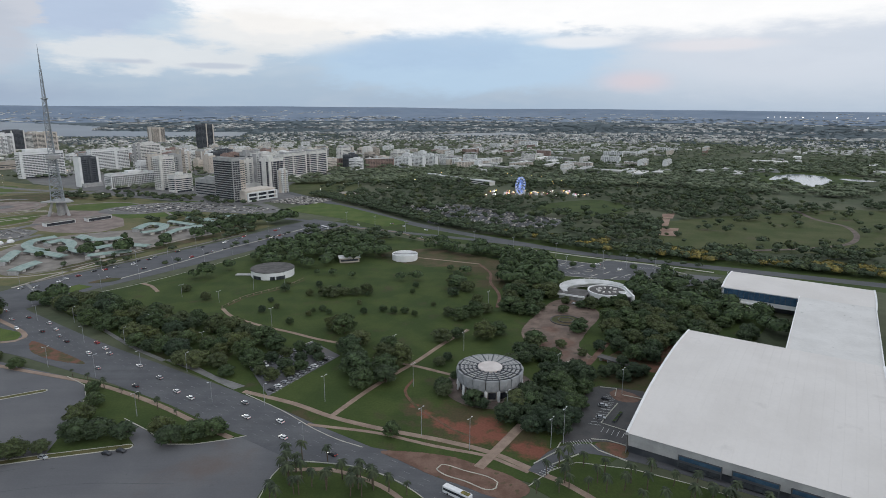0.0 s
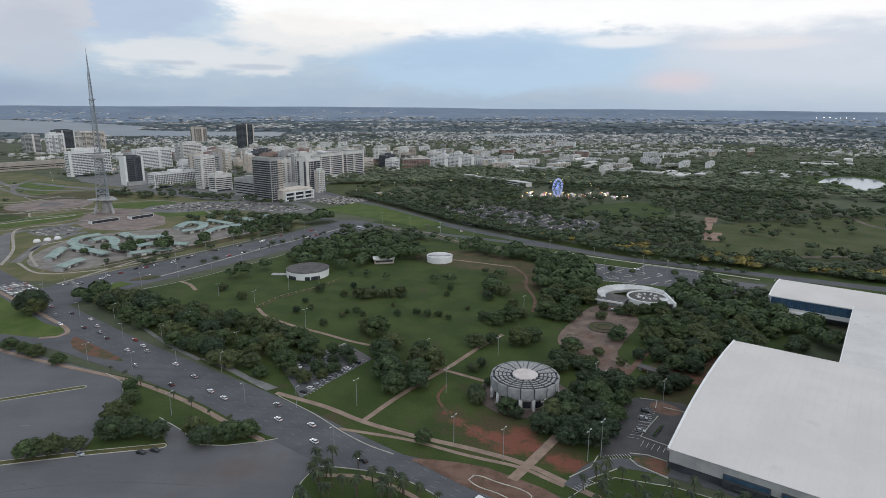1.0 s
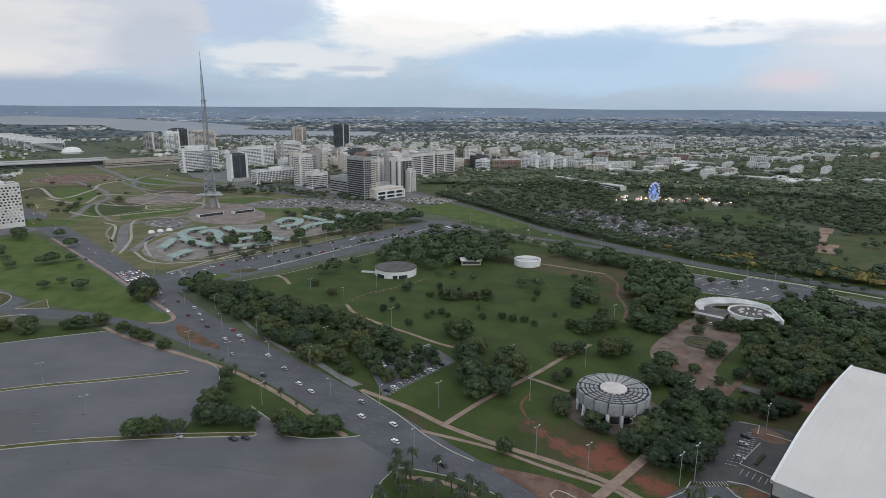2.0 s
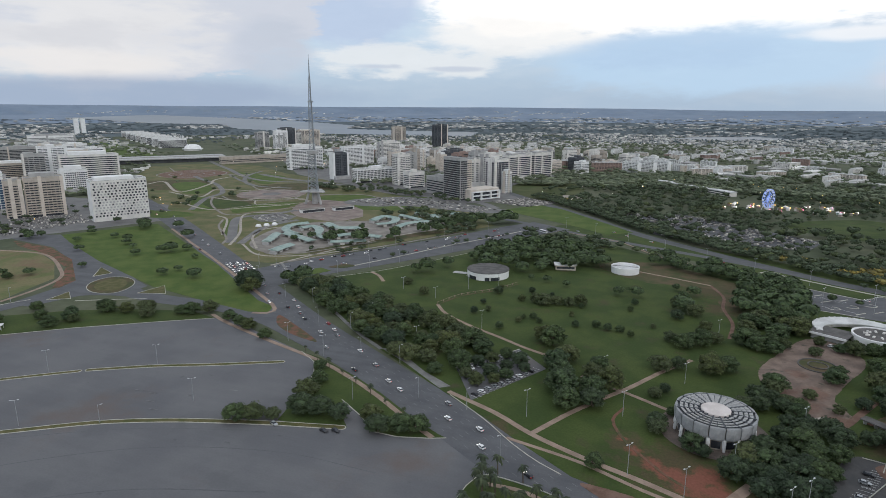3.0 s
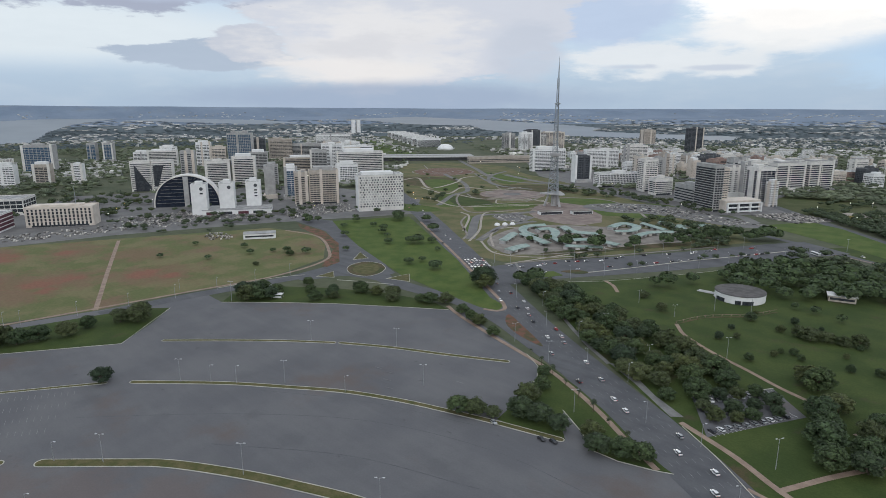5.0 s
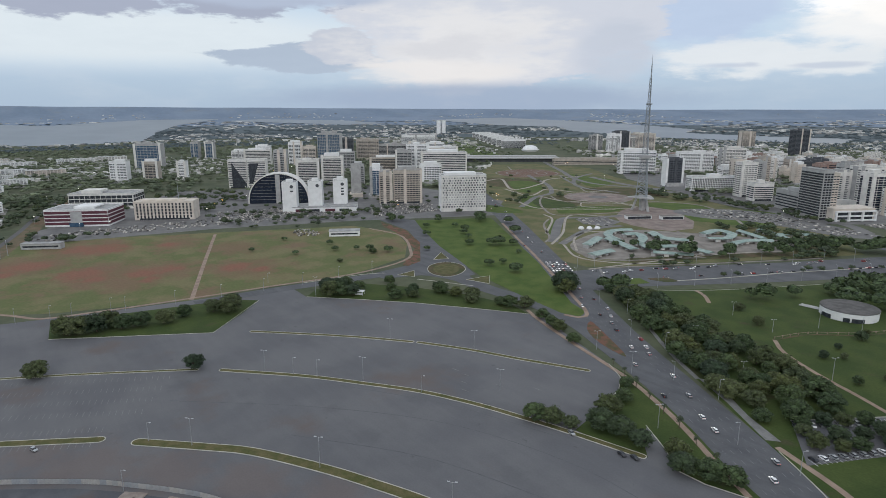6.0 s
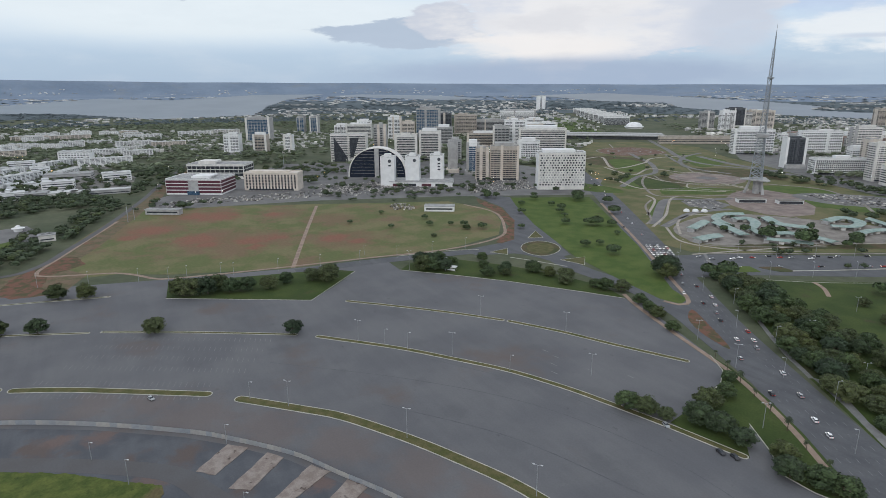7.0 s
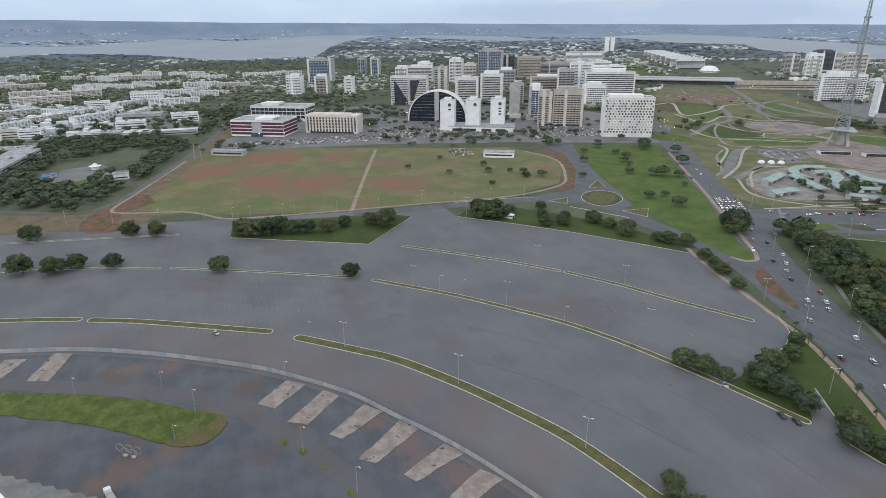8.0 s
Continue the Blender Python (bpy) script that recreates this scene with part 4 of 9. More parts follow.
lane_marks([(-602, 608), (-485, 527), (-385, 456), (-308, 401), (-227, 344), (-162, 303), (-102, 266), (-65, 242), (-28, 217), (20, 187)], 26, 7)


def stadium_rim():
    """The stadium's white roof edge on its outer columns."""
    b = thing("stadium_roof", pose(-158, -25, 0, 0, 0, 33), "white curved stadium roof edge on tall concrete columns", "stadium")
    bm, rows = bmesh.new(), []
    for k in range(17):
        a = radians(-90 - 24 + 3 * k)
        rows.append([bm.verts.new((q * math.cos(a), 150 + q * math.sin(a), z)) for q, z in ((150, 46), (150, 44.6), (110, 43.6), (110, 47))])
    rows = [[(v.co.x, -v.co.y, v.co.z) for v in row] for row in rows]
    bm.free()
    bm = bmesh.new()
    rows = [[bm.verts.new(p) for p in row] for row in rows]
    for p, q in zip(rows, rows[1:]):
        for i in range(4):
            bm.faces.new((p[i], q[i], q[(i + 1) % 4], p[(i + 1) % 4]))
    bm.faces.new(rows[0])
    bm.faces.new(rows[-1][::-1])
    part("roof", bm, "white_wall", b)
    for k in range(5):
        a = radians(90 - 20 + 10 * k)
        part("column", rod(bmesh.new(), (138 * math.cos(a), -150 + 138 * math.sin(a), 0), (138 * math.cos(a), -150 + 138 * math.sin(a), 44), 1.1, 1.1, 10), "concrete", b)


stadium_rim()

def lot_wear():
    """Tyre marks and arrows on the asphalt."""
    r = random.Random(61)
    line = [Vector(p) for p in ((-320, 90), (-270, 145), (-215, 180), (-160, 200), (-110, 205))]
    for k in range(3):
        off = Vector((0.5, -0.85)) * (k * 22 - 20) + Vector((r.uniform(-20, 20), r.uniform(-6, 6)))
        way("tyre_mark", [p + off + Vector((r.uniform(-3, 3), r.uniform(-3, 3))) for p in line[r.randrange(2):3 + r.randrange(3)]], r.uniform(0.25, 0.7), "oil_asphalt", 0.058 + 0.004 * k, "faint dark tyre track on worn asphalt", 6, "stain")
    for k, (x, y, a) in enumerate(((-255, 227, 10), (-246, 227, 12), (-240, 220, 8), (-225, 232, 14), (-209, 245, 5), (-232, 214, 12))):
        stalls((x, y), (x + 0.8, y + 0.4), a, 2, 0.2, "road_arrow", 4.0, "worn_paint")


lot_wear()

# ---------------------------------------------------------------- convention centre
HALL = (78, 229)


def arched_hall(b, u0, u1, profile, wall_top=None):
    """A vaulted roof over the grid rectangle: the profile is (v, z) pairs along its depth."""
    line = glide(profile, 2.5)
    bm = bmesh.new()
    n = 24
    rows = []
    for p in line:
        rows.append([bm.verts.new((u0 + (u1 - u0) * k / n, p.x, p.y)) for k in range(n + 1)])
    for r, q in zip(rows, rows[1:]):
        for k in range(n):
            bm.faces.new((r[k], r[k + 1], q[k + 1], q[k])).smooth = True
    roof = part("roof", bm, "roof_sheet", b, "pale membrane roof with faint seams")
    # standing seams and the raised rim
    seam = bmesh.new()
    for p, q in zip(line, line[1:]):
        rod(seam, (0, p.x, p.y), (0, q.x, q.y), 0.04, sides=4)
    first = part("seam", seam, "roof_sheet", b)
    first.matrix_basis = pose(u0 + 4, 0, 0)
    for k in range(2, int((u1 - u0) / 4)):
        again("seam", first.data, b, pose(u0 + 4 * k, 0, 0))
    for u in (u0, u1):
        rim = bmesh.new()
        for p, q in zip(line, line[1:]):
            v = [rim.verts.new(w) for w in ((u - 0.5, p.x, p.y - 0.9), (u + 0.5, p.x, p.y - 0.9), (u + 0.5, p.x, p.y + 0.35), (u - 0.5, p.x, p.y + 0.35),
                                            (u - 0.5, q.x, q.y - 0.9), (u + 0.5, q.x, q.y - 0.9), (u + 0.5, q.x, q.y + 0.35), (u - 0.5, q.x, q.y + 0.35))]
            for i in range(4):
                rim.faces.new((v[i], v[(i + 1) % 4], v[4 + (i + 1) % 4], v[4 + i]))
        part("rim", rim, "white_wall", b)
    # gable walls under the curve
    for u in (u0, u1):
        g = bmesh.new()
        top, low = [g.verts.new((u, p.x, p.y - 0.4)) for p in line], [g.verts.new((u, p.x, -0.3)) for p in line]
        for k in range(len(line) - 1):
            g.faces.new((low[k], low[k + 1], top[k + 1], top[k]))
        bmesh.ops.solidify(g, geom=g.faces[:], thickness=0.5)
        part("gable_wall", g, "grey_wall", b)
    return line


def convention_centre():
    b = thing("convention_centre", pose(*HALL, 0, 0, 0, TURN), "grey convention hall under broad white vaulted roofs", "building")
    arched_hall(b, 0, 92, [(0, 9.6), (6, 10.9), (14, 12.8), (31, 16.4), (56, 19.0), (86, 19.8), (118, 18.0)])
    part("front_wall", one_box(0.6, 91.4, 0.2, 0.9, 4.0, 9.4), "grey_wall", b)
    part("plinth_wall", one_box(0.6, 91.4, 1.5, 2.3, -0.3, 4.0), "dark_wall", b)
    part("back_wall", one_box(0.6, 91.4, 117.2, 118, -0.3, 17.6), "grey_wall", b)
    surround = part("window_frame", one_box(0, 16.5, -0.15, 0.25, 1.0, 6.6), "dark_wall", b)
    surround.matrix_basis = pose(21, 0, 0)
    strip = part("window_band", one_box(0.5, 16, -0.22, 0.0, 4.6, 6.2), "blue_glass", b)
    strip.matrix_basis = pose(21, 0, 0)
    low = part("window_band", one_box(0.5, 16, -0.22, 0.0, 1.3, 3.4), "dark_glass", b)
    low.matrix_basis = pose(21, 0, 0)
    for u in (41, 61):
        again("window_frame", surround.data, b, pose(u, 0, 0))
        again("window_band", strip.data, b, pose(u, 0, 0))
        again("window_band", low.data, b, pose(u, 0, 0))
    # link wing
    part("link_wall", one_box(50, 91.5, 118, 232, -0.3, 15.6), "grey_wall", b)
    part("link_roof", one_box(49.4, 92.2, 118.7, 231.5, 15.6, 16.3), "stained_roof", b, "stained pale flat roof")
    part("link_gutter", one_box(49.4, 92.2, 118.05, 118.65, 15.4, 16.9), "grey_wall", b)
    part("link_kerb", one_box(48.9, 49.39, 118.2, 231.5, 15.2, 16.9), "white_wall", b)
    part("link_kerb", one_box(92.21, 92.7, 118.2, 231.5, 15.2, 16.9), "white_wall", b)
    # north hall: blue glass over an open white lower storey
    arched_hall(b, 0, 93, [(232, 14.8), (238, 16.0), (248, 17.0), (260, 17.2), (272, 16.6), (280, 15.6)])
    part("upper_wall", one_box(0.6, 50, 233, 234, 5.0, 14.6), "white_wall", b)
    part("glass_front", one_box(1.5, 49.5, 232.6, 233.1, 8.2, 14.0), "blue_glass", b)
    mull = part("mullion", one_box(0, 0.25, 232.45, 232.7, 8.2, 14.0), "dark_wall", b)
    mull.matrix_basis = pose(4, 0, 0)
    for k in range(2, 15):
        again("mullion", mull.data, b, pose(1.5 + 3.3 * k, 0, 0))
    part("inner_wall", one_box(2, 49, 240, 241, -0.3, 6), "dark_wall", b)
    for z in (2.0, 5.0):
        part("gallery", one_box(0, 30, 230.5, 240, z, z + 0.9), "white_wall", b)
    for k in range(4):
        part("column", one_box(1 + 9.6 * k, 1.9 + 9.6 * k, 230.6, 231.5, -0.2, 5.0), "white_wall", b)
    part("back_wall", one_box(0.6, 92.4, 279.2, 280, -0.3, 15), "grey_wall", b)
    # outside stair in the yard
    for k in range(5):
        part("stair_flight", one_box(38, 49, 128 + 3 * k, 130.4 + 3 * k, 1.2 * k + 0.4, 1.2 * k + 0.8), "white_wall", b)


convention_centre()

# ---------------------------------------------------------------- the park
sheet("park_lawn", [(-100, 281), (-160, 322), (-244, 386), (-290, 425), (-262, 462), (-225, 515), (-190, 580), (-160, 640), (-125, 690), (-60, 672), (-15, 632), (65, 574), (145, 532), (203, 494), (222, 470), (190, 398), (150, 335), (90, 240), (70, 222), (40, 205), (20, 216), (-3, 225), (-30, 233), (-58, 252), (-77, 266)], "lawn", 0.12, "wide mown park lawn with worn patches", False)
sheet("brown_lawn", [(-30, 600), (-60, 575), (-20, 535), (35, 530), (38, 470), (46, 480), (60, 545), (0, 600)], "worn_lawn", 0.15, "worn brownish lawn beside the footpath", True, 8, "structure", "lawn", 6.0)
tan = "tan paved path across the park lawn"
way("park_path", [(-56, 347), (-79, 357), (-96, 367), (-122, 381), (-146, 398), (-159, 415)], 2.6, "tan_path", 0.22, tan, 5, "path")
way("park_path", [(-52, 260), (-39, 285), (-26, 306), (-14, 324), (2, 352), (17, 374)], 2.8, "tan_path", 0.24, tan, 5, "path")
way("park_path", [(-40, 329), (-30, 323), (-14, 316), (2, 307), (10, 303)], 2.4, "tan_path", 0.25, tan, 5, "path")
way("park_path", [(-159, 415), (-149, 442), (-128, 465), (-116, 489)], 2.0, "worn_lawn", 0.23, "worn brown path behind a low fence", 5, "path")
way("park_path", [(-24, 567), (8, 554), (34, 543)], 2.4, "tan_path", 0.23, tan, 5, "path")
way("park_path", [(34, 543), (42, 512), (40, 484), (44, 450), (40, 419)], 2.4, "pink_earth", 0.22, "worn red earth track through the park", 5, "path")
way("park_path", [(-62, 252), (-34, 246), (-22, 242), (-3, 234), (18, 227), (27, 221), (35, 215)], 2.0, "tan_path", 0.2, "narrow tan path beside the footway", 5, "path")
way("park_path", [(37, 252), (25, 233), (15, 218)], 4.4, "tan_path", 0.26, "broad tan path across the footway", 5, "path")
way("park_path", [(-248, 478), (-236, 470), (-224, 455)], 3.0, "tan_path", 0.22, tan, 5, "path")
way("dirt_track", [(-15, 300), (-19, 286), (-14, 272), (-8, 263), (-2, 256), (6, 247), (14, 241)], 1.5, "red_mix", 0.21, "curved red earth track worn in the lawn", 4, "path")
sheet("red_ground", [(-26, 230), (-9, 229), (5, 225.5), (15, 220), (27, 213), (34, 205), (30, 199), (20, 199), (8, 206), (-4, 213), (-16, 222)], "pink_earth", 0.16, "bare reddish earth beside the road", True, 4, "structure", "soil", 0.8)
ISLAND = [(-2, 217), (0, 220), (4, 219), (9, 216), (18, 212), (22, 208), (21, 204.5), (17, 203.5), (9, 209), (2, 212.5)]
sheet("traffic_island", ISLAND, "pink_earth", 0.24, "long kerbed island of reddish earth in the junction", True, 2, "structure", "island")
kerb(ISLAND, True, 0.5, 0.3, True, 2)
kerb([(-100, 282), (-77, 265), (-58, 248), (-44, 238), (-34, 233)], False, 0.4, 0.22)
kerb([(-277, 444), (-240, 488), (-194, 569), (-164, 635)], False, 0.5, 0.24)
sheet("palm_lawn", [(-69, 190), (-67, 212), (-64, 221), (-51, 221), (-32, 217), (-16, 207), (0, 190), (20, 160), (-20, 150), (-60, 160)], "lawn", 0.16, "grass wedge planted with palms", True, 4, "structure", "lawn")
kerb([(-69, 185), (-67.4, 212), (-64.5, 221.5), (-51, 221.6), (-32, 217.5), (-15.5, 207.4), (0, 190.5)], False, 0.4, 0.26)
way("footway", [(-62, 216), (-44, 216), (-24, 206), (-10, 192)], 2.2, "tan_path", 0.24, "tan path among palms", 4, "pavement")
sheet("palm_lawn", [(34, 206), (44, 216), (56, 222), (78, 217), (100, 206), (140, 180), (100, 160), (60, 180)], "lawn", 0.16, "grass strip with palms before the hall", False, 4, "structure", "lawn")
kerb([(34, 206), (44, 216), (56, 222), (78, 217), (100, 206), (140, 180)], False, 0.4, 0.26, False)
way("hall_road", [(38, 214), (47, 226), (56, 232), (68, 231), (90, 222), (120, 204), (150, 186)], 7.5, "road_asphalt", 0.2, "access road before the convention hall", 4, "road")

# parking bays in the park
sheet("parking", [(-108, 314), (-81, 353), (-60, 331), (-88, 280)], "lot_asphalt", 0.2, "small asphalt parking court under trees", False)
kerb([(-108.3, 314), (-81, 353.4)], False, 0.5, 0.3, False)
stalls((-106, 313), (-81, 350), -50, 20, 0.215)
stalls((-85, 283), (-63, 328), 155, 20, 0.215)
sheet("parking", [(98, 553), (105, 563), (143, 543), (156, 558), (193, 541), (207, 518), (197, 501), (171, 487), (132, 495), (98, 506)], "road_asphalt", 0.2, "asphalt car park with painted bays", False)
kerb([(98, 553), (105, 563), (143, 543), (156, 558), (193, 541), (207, 518), (214, 510)], False, 0.9, 0.34, False)
kerb([(97, 506), (112, 502), (132, 497)], False, 0.8, 0.34, False)


def bay_islands():
    """Raised dividers and half-round planters between the bays."""
    for i in range(3):
        for j in range(6):
            x, y = 112 + 15.5 * j + 2 * i, 545 - 7.6 * j - 16 * i
            if not inside(x, y, [(100, 550), (143, 540), (156, 553), (190, 538), (203, 515), (170, 490), (132, 498), (101, 510)]):
                continue
            if (i + j) % 3 == 2:
                kerb([(x + 4.5 * math.cos(a), y + 3.6 * math.sin(a)) for a in [radians(-150 + k * 30) for k in range(9)]], False, 0.7, 0.34, True, 1)
            else:
                kerb([(x - 3.6, y - 3.2), (x + 3.6, y + 3.2)], False, 1.0, 0.34, False)


bay_islands()
for x, y in ((103, 540), (108, 514), (150, 500), (178, 530)):
    stalls((x, y), (x + 22, y - 10), 42, 9, 0.215)
sheet("road_verge", [(98, 566), (106, 566), (142, 547), (155, 561), (195, 544), (212, 517), (222, 524), (206, 536), (150, 563), (100, 582)], "lawn", 0.2, "grass verge between road and car park", False, 6, "structure", "lawn")
way("footway", [(90, 602), (146, 568), (205, 537), (240, 516)], 2.2, "kerb_stone", 0.22, "pale footway beside the road", 6, "pavement")
way("footway", [(-126, 720), (-55, 689), (-12, 636), (40, 598)], 2.2, "tan_path", 0.2, "pale footway beside the road", 6, "pavement")
kerb([(59, 578), (82, 607), (93, 605)], False, 0.8, 0.9, False)
sheet("parking", [(52, 237), (60, 252), (68, 272), (77, 290), (83, 292), (92, 290), (104, 286), (104, 268), (92, 250), (84, 232), (70, 238)], "yard_asphalt", 0.2, "dark asphalt yard beside the hall", False)
for pts in ([(83, 291), (91, 289), (88, 281)], [(87, 273), (74, 254), (85, 246)], [(66, 240), (73, 239), (81, 234)], [(65, 236), (67, 231), (77, 223)], [(38, 221), (48, 229), (52, 237)], [(45, 220), (58, 228)], [(92, 282), (102, 277)]):
    kerb(pts, False, 0.45, 0.42, False)
sheet("red_ground", [(86, 284), (92, 288), (100, 280), (96, 274), (88, 276)], "pink_earth", 0.23, "bare red earth beside the yard", True, 4, "structure", "soil", 1.2)
sheet("yard_lawn", [(67, 236), (73, 237.5), (80, 233), (77, 225), (70, 230)], "red_mix", 0.24, "worn grass bed between kerbs", True, 2, "structure", "lawn", 0.6)
stalls((77, 268), (84, 282), -15, 8, 0.215)
stalls((73, 252), (82, 266), 165, 6, 0.215)
stalls((72, 246), (80, 241), 60, 4, 0.215)
stalls((54, 237.2), (65, 240), -75, 9, 0.235, "crosswalk", 3.4)
stalls((38, 214), (45, 220), -40, 6, 0.235, "crosswalk", 3.4)
for k in range(4):
    bin_ = thing("planter_box", pose(80.5 + 1.6 * k, 255 + 2.4 * k, 0.2, 0, 0, 56), "dark planter box beside the hall wall", "planter", "planter boxes")
    part("trough", one_box(-1.1, 1.1, -0.7, 0.7, 0, 0.9), "dark_wall", bin_)
    part("soil", one_box(-0.95, 0.95, -0.55, 0.55, 0.9, 0.96), "lawn", bin_)
kiosk = thing("kiosk", pose(73, 316, 0.1, 0, 0, 30), "small white kiosk beside a red path", "kiosk")
part("wall", one_box(-2.6, 2.6, -1.8, 1.8, 0, 2.6), "white_wall", kiosk)
part("counter", one_box(-2.2, 2.2, -1.86, -1.7, 1.0, 1.9), "dark_glass", kiosk)
part("roof", one_box(-3.1, 3.1, -2.3, 2.3, 2.6, 2.9), "tan_wall", kiosk)
wall = thing("pergola", pose(0, 0, 0), "long dark-roofed pergola on pale piers", "pergola")
for p, q in zip([(91, 326), (100, 318)], [(100, 318), (112, 307)]):
    bm = ribbon(bmesh.new(), [Vector(p), Vector(q)], 2.6, 2.6, 2.5, 3.0)
    part("roof", bm, "dark_roof", wall)
    for t in (0.1, 0.5, 0.9):
        x, y = p[0] + (q[0] - p[0]) * t, p[1] + (q[1] - p[1]) * t
        part("support", one_box(x - 0.7, x + 0.7, y - 0.7, y + 0.7, 0, 2.5), "grey_wall", wall)
way("park_path", [(70, 314), (76, 315), (82, 318), (92, 334), (103, 352)], 3.4, "pink_earth", 0.22, "red earth track beside the plaza", 5, "path")
sheet("park_yard", [(104, 318), (92, 325), (118, 352), (160, 352), (150, 330), (120, 306)], "red_mix", 0.17, "shaded bare ground beside the hall", False, 4, "structure", "soil")
sheet("hall_court", [(150, 372), (190, 440), (215, 470), (260, 450), (232, 400), (192, 350)], "lawn", 0.18, "dark grass court between the halls", False, 4, "structure", "paving")
sheet("plaza", [(52, 372), (67, 405), (86, 436), (104, 432), (111, 405), (93, 368), (84, 346), (88, 328), (78, 315), (65, 322), (54, 344)], "plaza_brown", 0.2, "worn reddish paved plaza with planting bed", True, 4, "structure", "plaza", 1.2)
sheet("yard", [(196, 470), (225, 488), (240, 500), (215, 510), (190, 500)], "lot_asphalt", 0.21, "asphalt yard behind the north hall", False)
b = thing("planting_bed", pose(84.5, 391.5, 0.2), "round sunken planting bed with stone rim", "planter")
part("rim", lathe(bmesh.new(), [(10.4, 0), (10.4, 0.5), (9.6, 0.5), (9.6, 0.0)], 36), "dark_roof", b)
part("soil", lathe(bmesh.new(), [(9.6, 0.15), (5.0, 0.35), (0.05, 0.4)], 32), "worn_lawn", b)
part("inner_ring", lathe(bmesh.new(), [(5.4, 0.2), (5.4, 0.8), (4.9, 0.8), (4.9, 0.2)], 24), "dark_roof", b)


def round_theatre():
    """Round building with a slatted ring roof."""
    b = thing("round_building", pose(25.0, 291, 0.1), "round white building with panelled drum and slatted ring roof", "building")
    b.scale = (1, 1, 0.9)
    R, n = 17.3, 16
    part("paving", lathe(bmesh.new(), [(24, 0.02), (24, 0.12), (0.1, 0.12)], 48), "plaza_paving", b)
    part("core_wall", lathe(bmesh.new(), [(15.6, 0), (15.6, 5.9), (0.1, 5.9)], 36), "tan_wall", b)
    pane = part("ground_window", one_box(15.5, 15.75, -1.9, 1.9, 0.9, 4.6), "dark_glass", b)
    for k in range(1, n):
        again("ground_window", pane.data, b, pose(0, 0, 0, 0, 0, 360 / n * k))
    panel = None
    for k in range(n):
        m = pose(0, 0, 0, 0, 0, 360 / n * k)
        if panel is None:
            bm = bmesh.new()
            a = math.pi / n * 0.93
            c, s = math.cos(a), math.sin(a)
            lo, hi = [], []
            for z, rr in ((5.6, R - 0.7), (6.2, R - 0.25), (11.5, R), (12.4, R - 0.2)):
                lo.append((rr, z))
            rows = []
            for rr, z in lo:
                rows.append([bm.verts.new((rr * c, -rr * s, z)), bm.verts.new(((rr + 0.25), 0, z)), bm.verts.new((rr * c, rr * s, z)), bm.verts.new(((rr - 0.6) * c, (rr - 0.6) * s, z)), bm.verts.new(((rr - 0.6) * c, -(rr - 0.6) * s, z))])
            for p, q in zip(rows, rows[1:]):
                for i in range(5):
                    bm.faces.new((p[i], p[(i + 1) % 5], q[(i + 1) % 5], q[i]))
            bm.faces.new(rows[0][::-1])
            bm.faces.new(rows[-1])
            panel = part("drum_panel", bm, "drum_grey", b)
            bm = bmesh.new()
            rod(bm, (R - 0.2, 0, 0), (R - 0.9, 0, 6.2), 0.65, 0.95, 6)
            column = part("column", bm, "white_wall", b)
            bm = bmesh.new()
            box(bm, 6.2, R - 0.6, -0.35, 0.35, 12.0, 12.7)
            spoke = part("spoke", bm, "dark_wall", b)
            for o in (column, spoke):
                o.matrix_basis = pose(0, 0, 0, 0, 0, 180 / n)
        else:
            again("drum_panel", panel.data, b, m)
            again("column", column.data, b, pose(0, 0, 0, 0, 0, 360 / n * k + 180 / n))
            again("spoke", spoke.data, b, pose(0, 0, 0, 0, 0, 360 / n * k + 180 / n))
    # four rings of slats between the spokes
    part("roof_floor", lathe(bmesh.new(), [(R - 0.5, 11.7), (0.1, 11.9)], 36), "dark_wall", b)
    for ring, rr in enumerate((7.6, 9.7, 11.8, 13.9)):
        slat = None
        for k in range(2 * n):
            m = pose(0, 0, 0, 0, 0, 180 / n * (k + 0.5))
            if slat is None:
                a = math.pi / (2 * n) * 0.86
                bm = bmesh.new()
                q = [bm.verts.new(p) for z0 in (12.05, 12.35) for p in ((rr * math.cos(a), -rr * math.sin(a), z0), ((rr + 1.4) * math.cos(a), -(rr + 1.4) * math.sin(a), z0 + 0.35), ((rr + 1.4) * math.cos(a), (rr + 1.4) * math.sin(a), z0 + 0.35), (rr * math.cos(a), rr * math.sin(a), z0))]
                for f in ((3, 2, 1, 0), (4, 5, 6, 7), (0, 1, 5, 4), (1, 2, 6, 5), (2, 3, 7, 6), (3, 0, 4, 7)):
                    bm.faces.new([q[i] for i in f])
                slat = part("roof_slat", bm, "slat_grey", b)
                slat.matrix_basis = m
            else:
                again("roof_slat", slat.data, b, m)
    part("roof_disc", lathe(bmesh.new(), [(6.4, 12.0), (6.4, 12.9), (6.0, 13.2), (0.05, 13.6)], 40), "disc_cream", b)


round_theatre()


